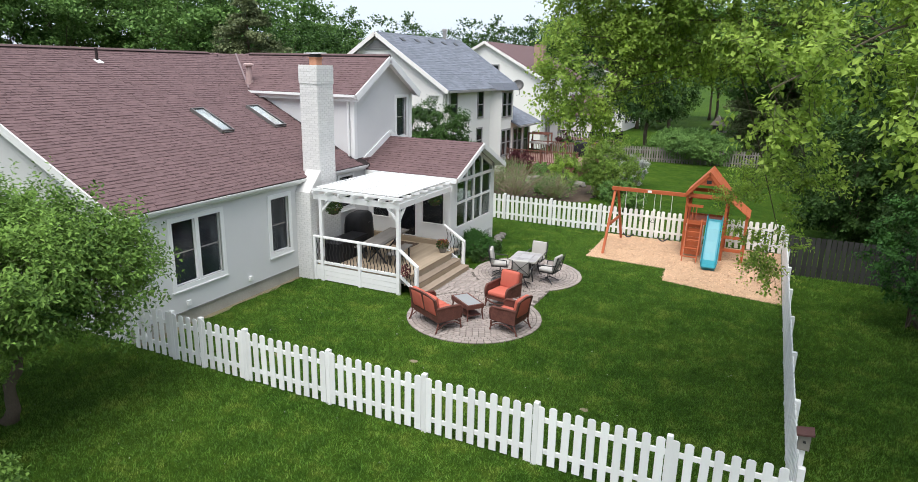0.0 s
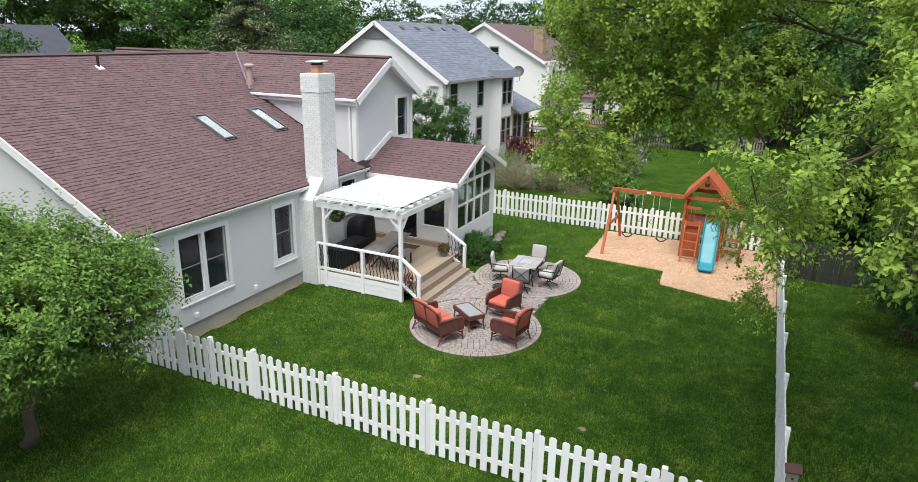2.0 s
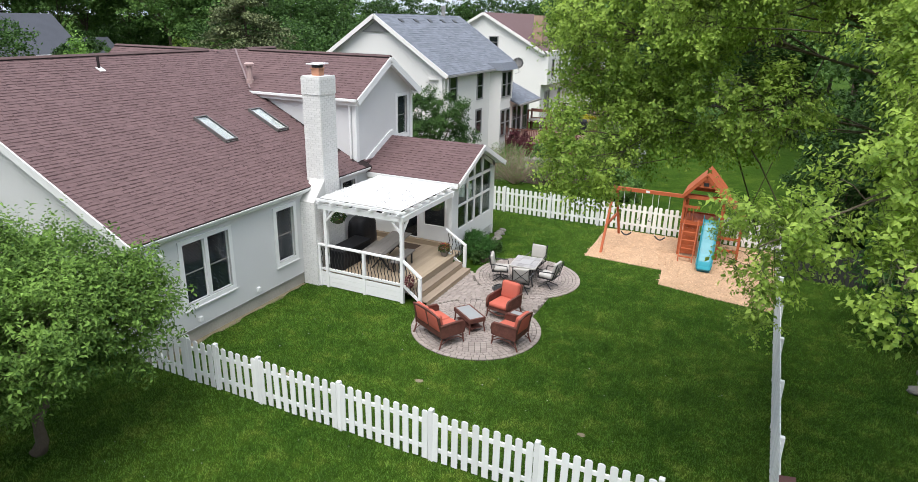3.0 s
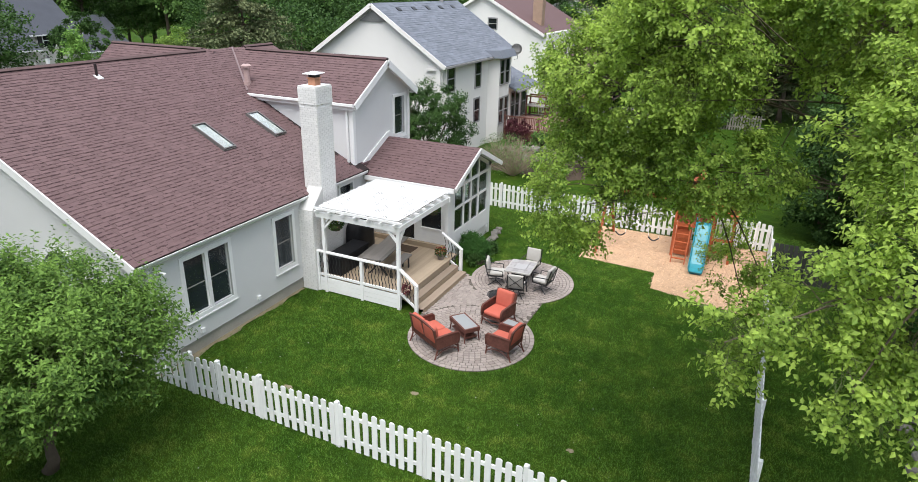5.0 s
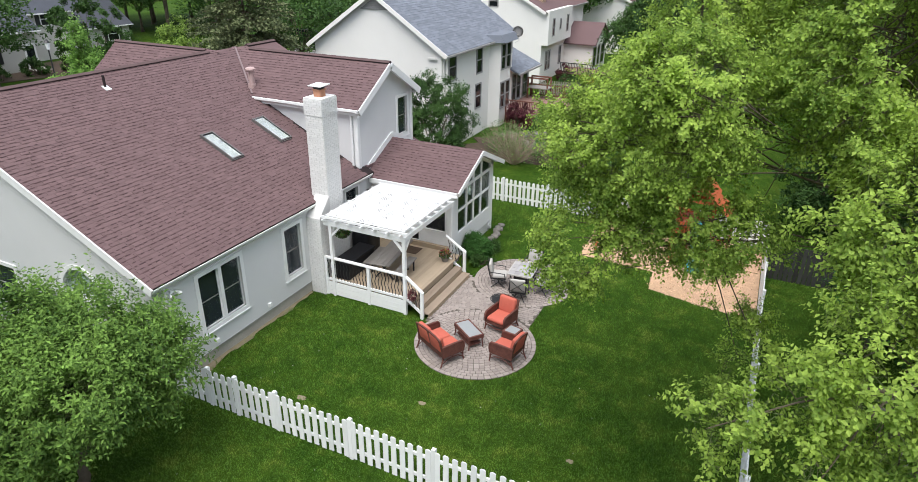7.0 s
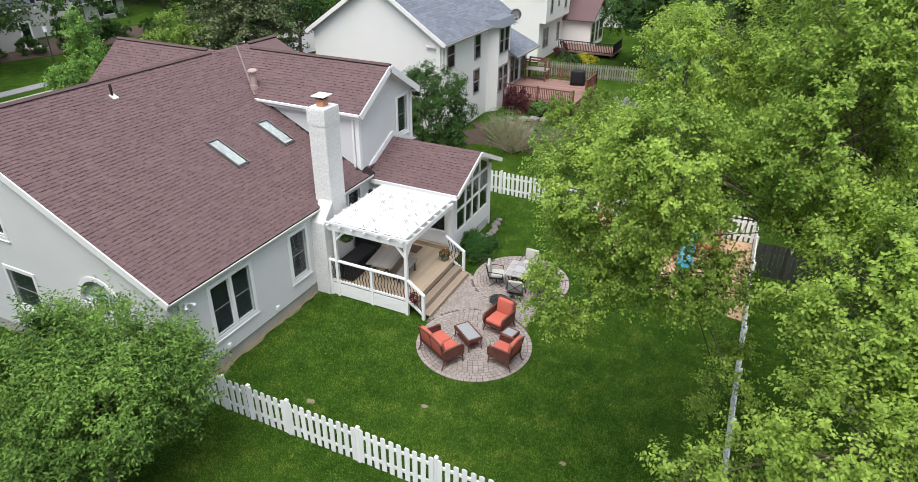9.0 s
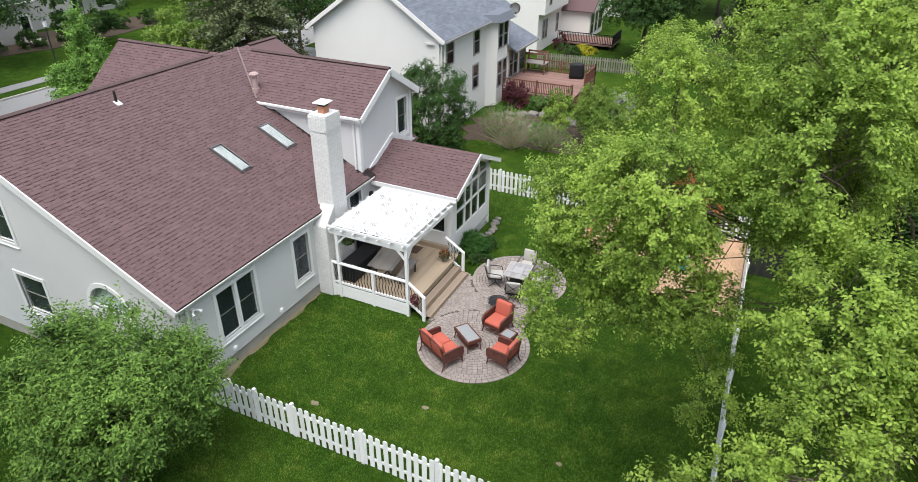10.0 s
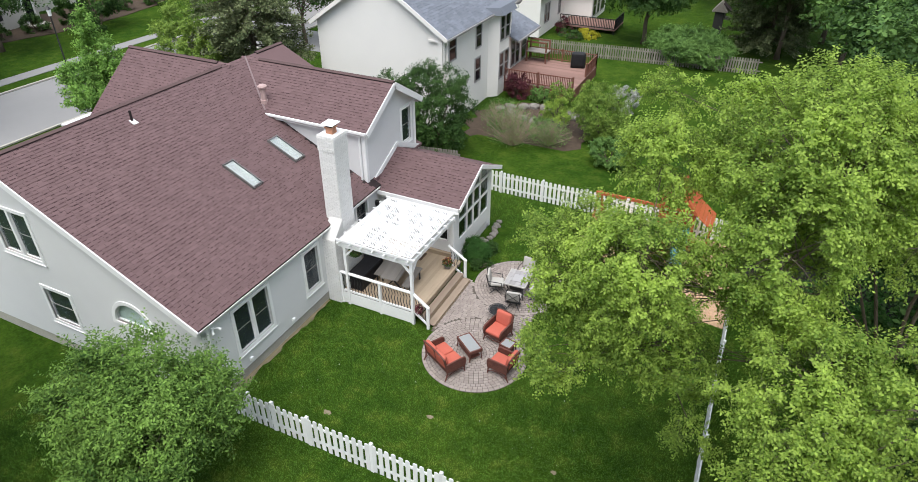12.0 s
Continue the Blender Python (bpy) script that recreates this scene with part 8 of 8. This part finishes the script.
for cx, cy, a, w, l in rest:
    c, s = math.cos(a), math.sin(a)
    b = len(verts)
    z1 = 0.036 + rng.uniform(-0.002, 0.002)
    for z, k in ((0.006, 0.0), (z1 - 0.006, 0.0), (z1, 0.008)):
        for u, v in ((-1, -1), (1, -1), (1, 1), (-1, 1)):
            du, dv = u * (w / 2 - k), v * (l / 2 - k)
            verts.append((cx + c * du - s * dv, cy + s * du + c * dv, z))
    for i in range(2):
        for k in range(4):
            faces.append((b + 4 * i + k, b + 4 * i + (k + 1) % 4, b + 4 * i + 4 + (k + 1) % 4, b + 4 * i + 4 + k))
    faces.append((b + 8, b + 9, b + 10, b + 11))
o = new("pavers", fast_mesh("pavers", np.array(verts), np.array(faces), M_PAVER_IS))
o.parent = patio
tagged(o, kind="stuff")

# ---- wood chips ----
rng = np.random.default_rng(92)
n = 16000
px, py = rng.uniform(-5.5, 1.4, n), rng.uniform(21.4, 27.8, n)


def in_poly(x, y, poly):
    inside = np.zeros(len(x), bool)
    for (x0, y0), (x1, y1) in zip(poly, poly[1:] + poly[:1]):
        c = ((y0 > y) != (y1 > y)) & (x < (x1 - x0) * (y - y0) / (y1 - y0 + 1e-9) + x0)
        inside ^= c
    return inside


edge = [(x + 0.05 * math.sin(7 * y), y + 0.05 * math.cos(5 * x)) for x, y in sand]
k = in_poly(px + rng.normal(0, 0.06, n), py + rng.normal(0, 0.06, n), edge) & (px < 1.43)
c = np.stack([px[k], py[k], 0.024 + 0.012 * rng.random(k.sum())], 1)
v, f = quads(leaf_quads(c, 0.07, rng, 0.0) * np.array([1, 1, 0.35]) + np.array([0, 0, 0.018]))
tagged(new("wood_chips", fast_mesh("wood_chips", v, f, M_CHIP)), "loose tan wood chips scattered over the play bed", "wood chips", kind="stuff")

# ---- grass blades ----
rng = np.random.default_rng(93)


def blades(n, x0, x1, y0, y1, h):
    x, y = rng.uniform(x0, x1, n), rng.uniform(y0, y1, n)
    keep = ~((x > -29) & (x < WX + 0.05) & (y > YS - 0.02) & (y < 25)) & ~((x < -8.6) & (x > -13.4) & (y > 16.4) & (y < 24.7))
    for (cx, cy), r in ((PA, RA), (PB, RB)):
        keep &= np.hypot(x - cx, y - cy) > r - 0.02 + 0.05 * rng.random(n)
    keep &= ~((x > -8.7) & (x < -5.4) & (y > 16.4) & (y < 19.9))
    keep &= ~in_poly(x, y, sand)
    keep &= ~((x > -13.4) & (x < WX + 0.14) & (y > YS) & (y < 17))
    for cx, cy in ((-6.75, 12.6), (-9.9, 11.3), (-2.4, 12.3)):
        keep &= np.hypot(x - cx, y - cy) > 0.16 * rng.random(n) ** 0.7
    x, y = x[keep], y[keep]
    z = -0.6 * np.clip((-15 - x) / 7, 0, 1) ** 2 * (3 - 2 * np.clip((-15 - x) / 7, 0, 1))
    m = len(x)
    a = rng.uniform(0, math.tau, m)
    hh = h * rng.uniform(0.6, 1.4, m)
    w = 0.009 * rng.uniform(0.7, 1.4, m)
    lean = rng.normal(0, 0.6, (m, 2)) * hh[:, None]
    p0 = np.stack([x - w * np.cos(a), y - w * np.sin(a), z - 0.01], 1)
    p1 = np.stack([x + w * np.cos(a), y + w * np.sin(a), z - 0.01], 1)
    p2 = np.stack([x + lean[:, 0], y + lean[:, 1], z + hh], 1)
    return np.stack([p0, p1, p2], 1)


tri = np.concatenate([blades(330000, -20, 6, 4.5, 17, 0.05), blades(150000, -13, 6, 17, 30, 0.055)])
tagged(new("grass", fast_mesh("grass", tri.reshape(-1, 3), np.arange(len(tri) * 3).reshape(-1, 3), M_BLADE)), "short mown green grass blades over the lawn", "grass", kind="stuff")

# ---- single shingle tabs along the lowest courses ----
bm = bmesh.new()
prism(bm, [(0, 0.012, 0), (0.22, 0.012, 0), (0.22, 0.012, 0.0215), (0, 0.012, 0.0215)], (0, 0.095, -0.002))
bmesh.ops.recalc_face_normals(bm, faces=bm.faces)
me = bpy.data.meshes.new("shingle")
bm.to_mesh(me)
bm.free()
me.materials.append(M_SHINGLE_OB)
ux, vx = Vector((0, 1, 0)), Vector((RX - EX, 0, RZ - EZ)).normalized()
nx = vx.cross(ux) if vx.cross(ux).z > 0 else ux.cross(vx)
rot = Matrix((ux, vx, nx)).transposed().to_4x4()
rs = random.Random(94)
count = 0
for row in range(60):
    a = rs.uniform(0, 0.3)
    while a < 7.0 and count < 300:
        if rs.random() < 0.22:
            p = Vector((EX, RY0, EZ)) + ux * a + vx * (row * 0.145)
            piece("shingle", me, roof, Matrix.Translation(p - origin(roof)) @ rot)
            count += 1
        a += 0.33

# ---- fallen petals ----
rng = np.random.default_rng(95)
c = np.stack([rng.uniform(-13, 1, 160), rng.uniform(5, 16, 160), np.full(160, 0.05)], 1)
c = c[~((c[:, 0] < -12.9) & (c[:, 1] > 10)) & (np.abs(c[:, 1] - 10) > 0.2)]
v, f = quads(leaf_quads(c, 0.035, rng, 0.0))
tagged(new("petals", fast_mesh("petals", v, f, M_GREYLEAF)), "small pale petals scattered on the lawn", "petals", kind="stuff")
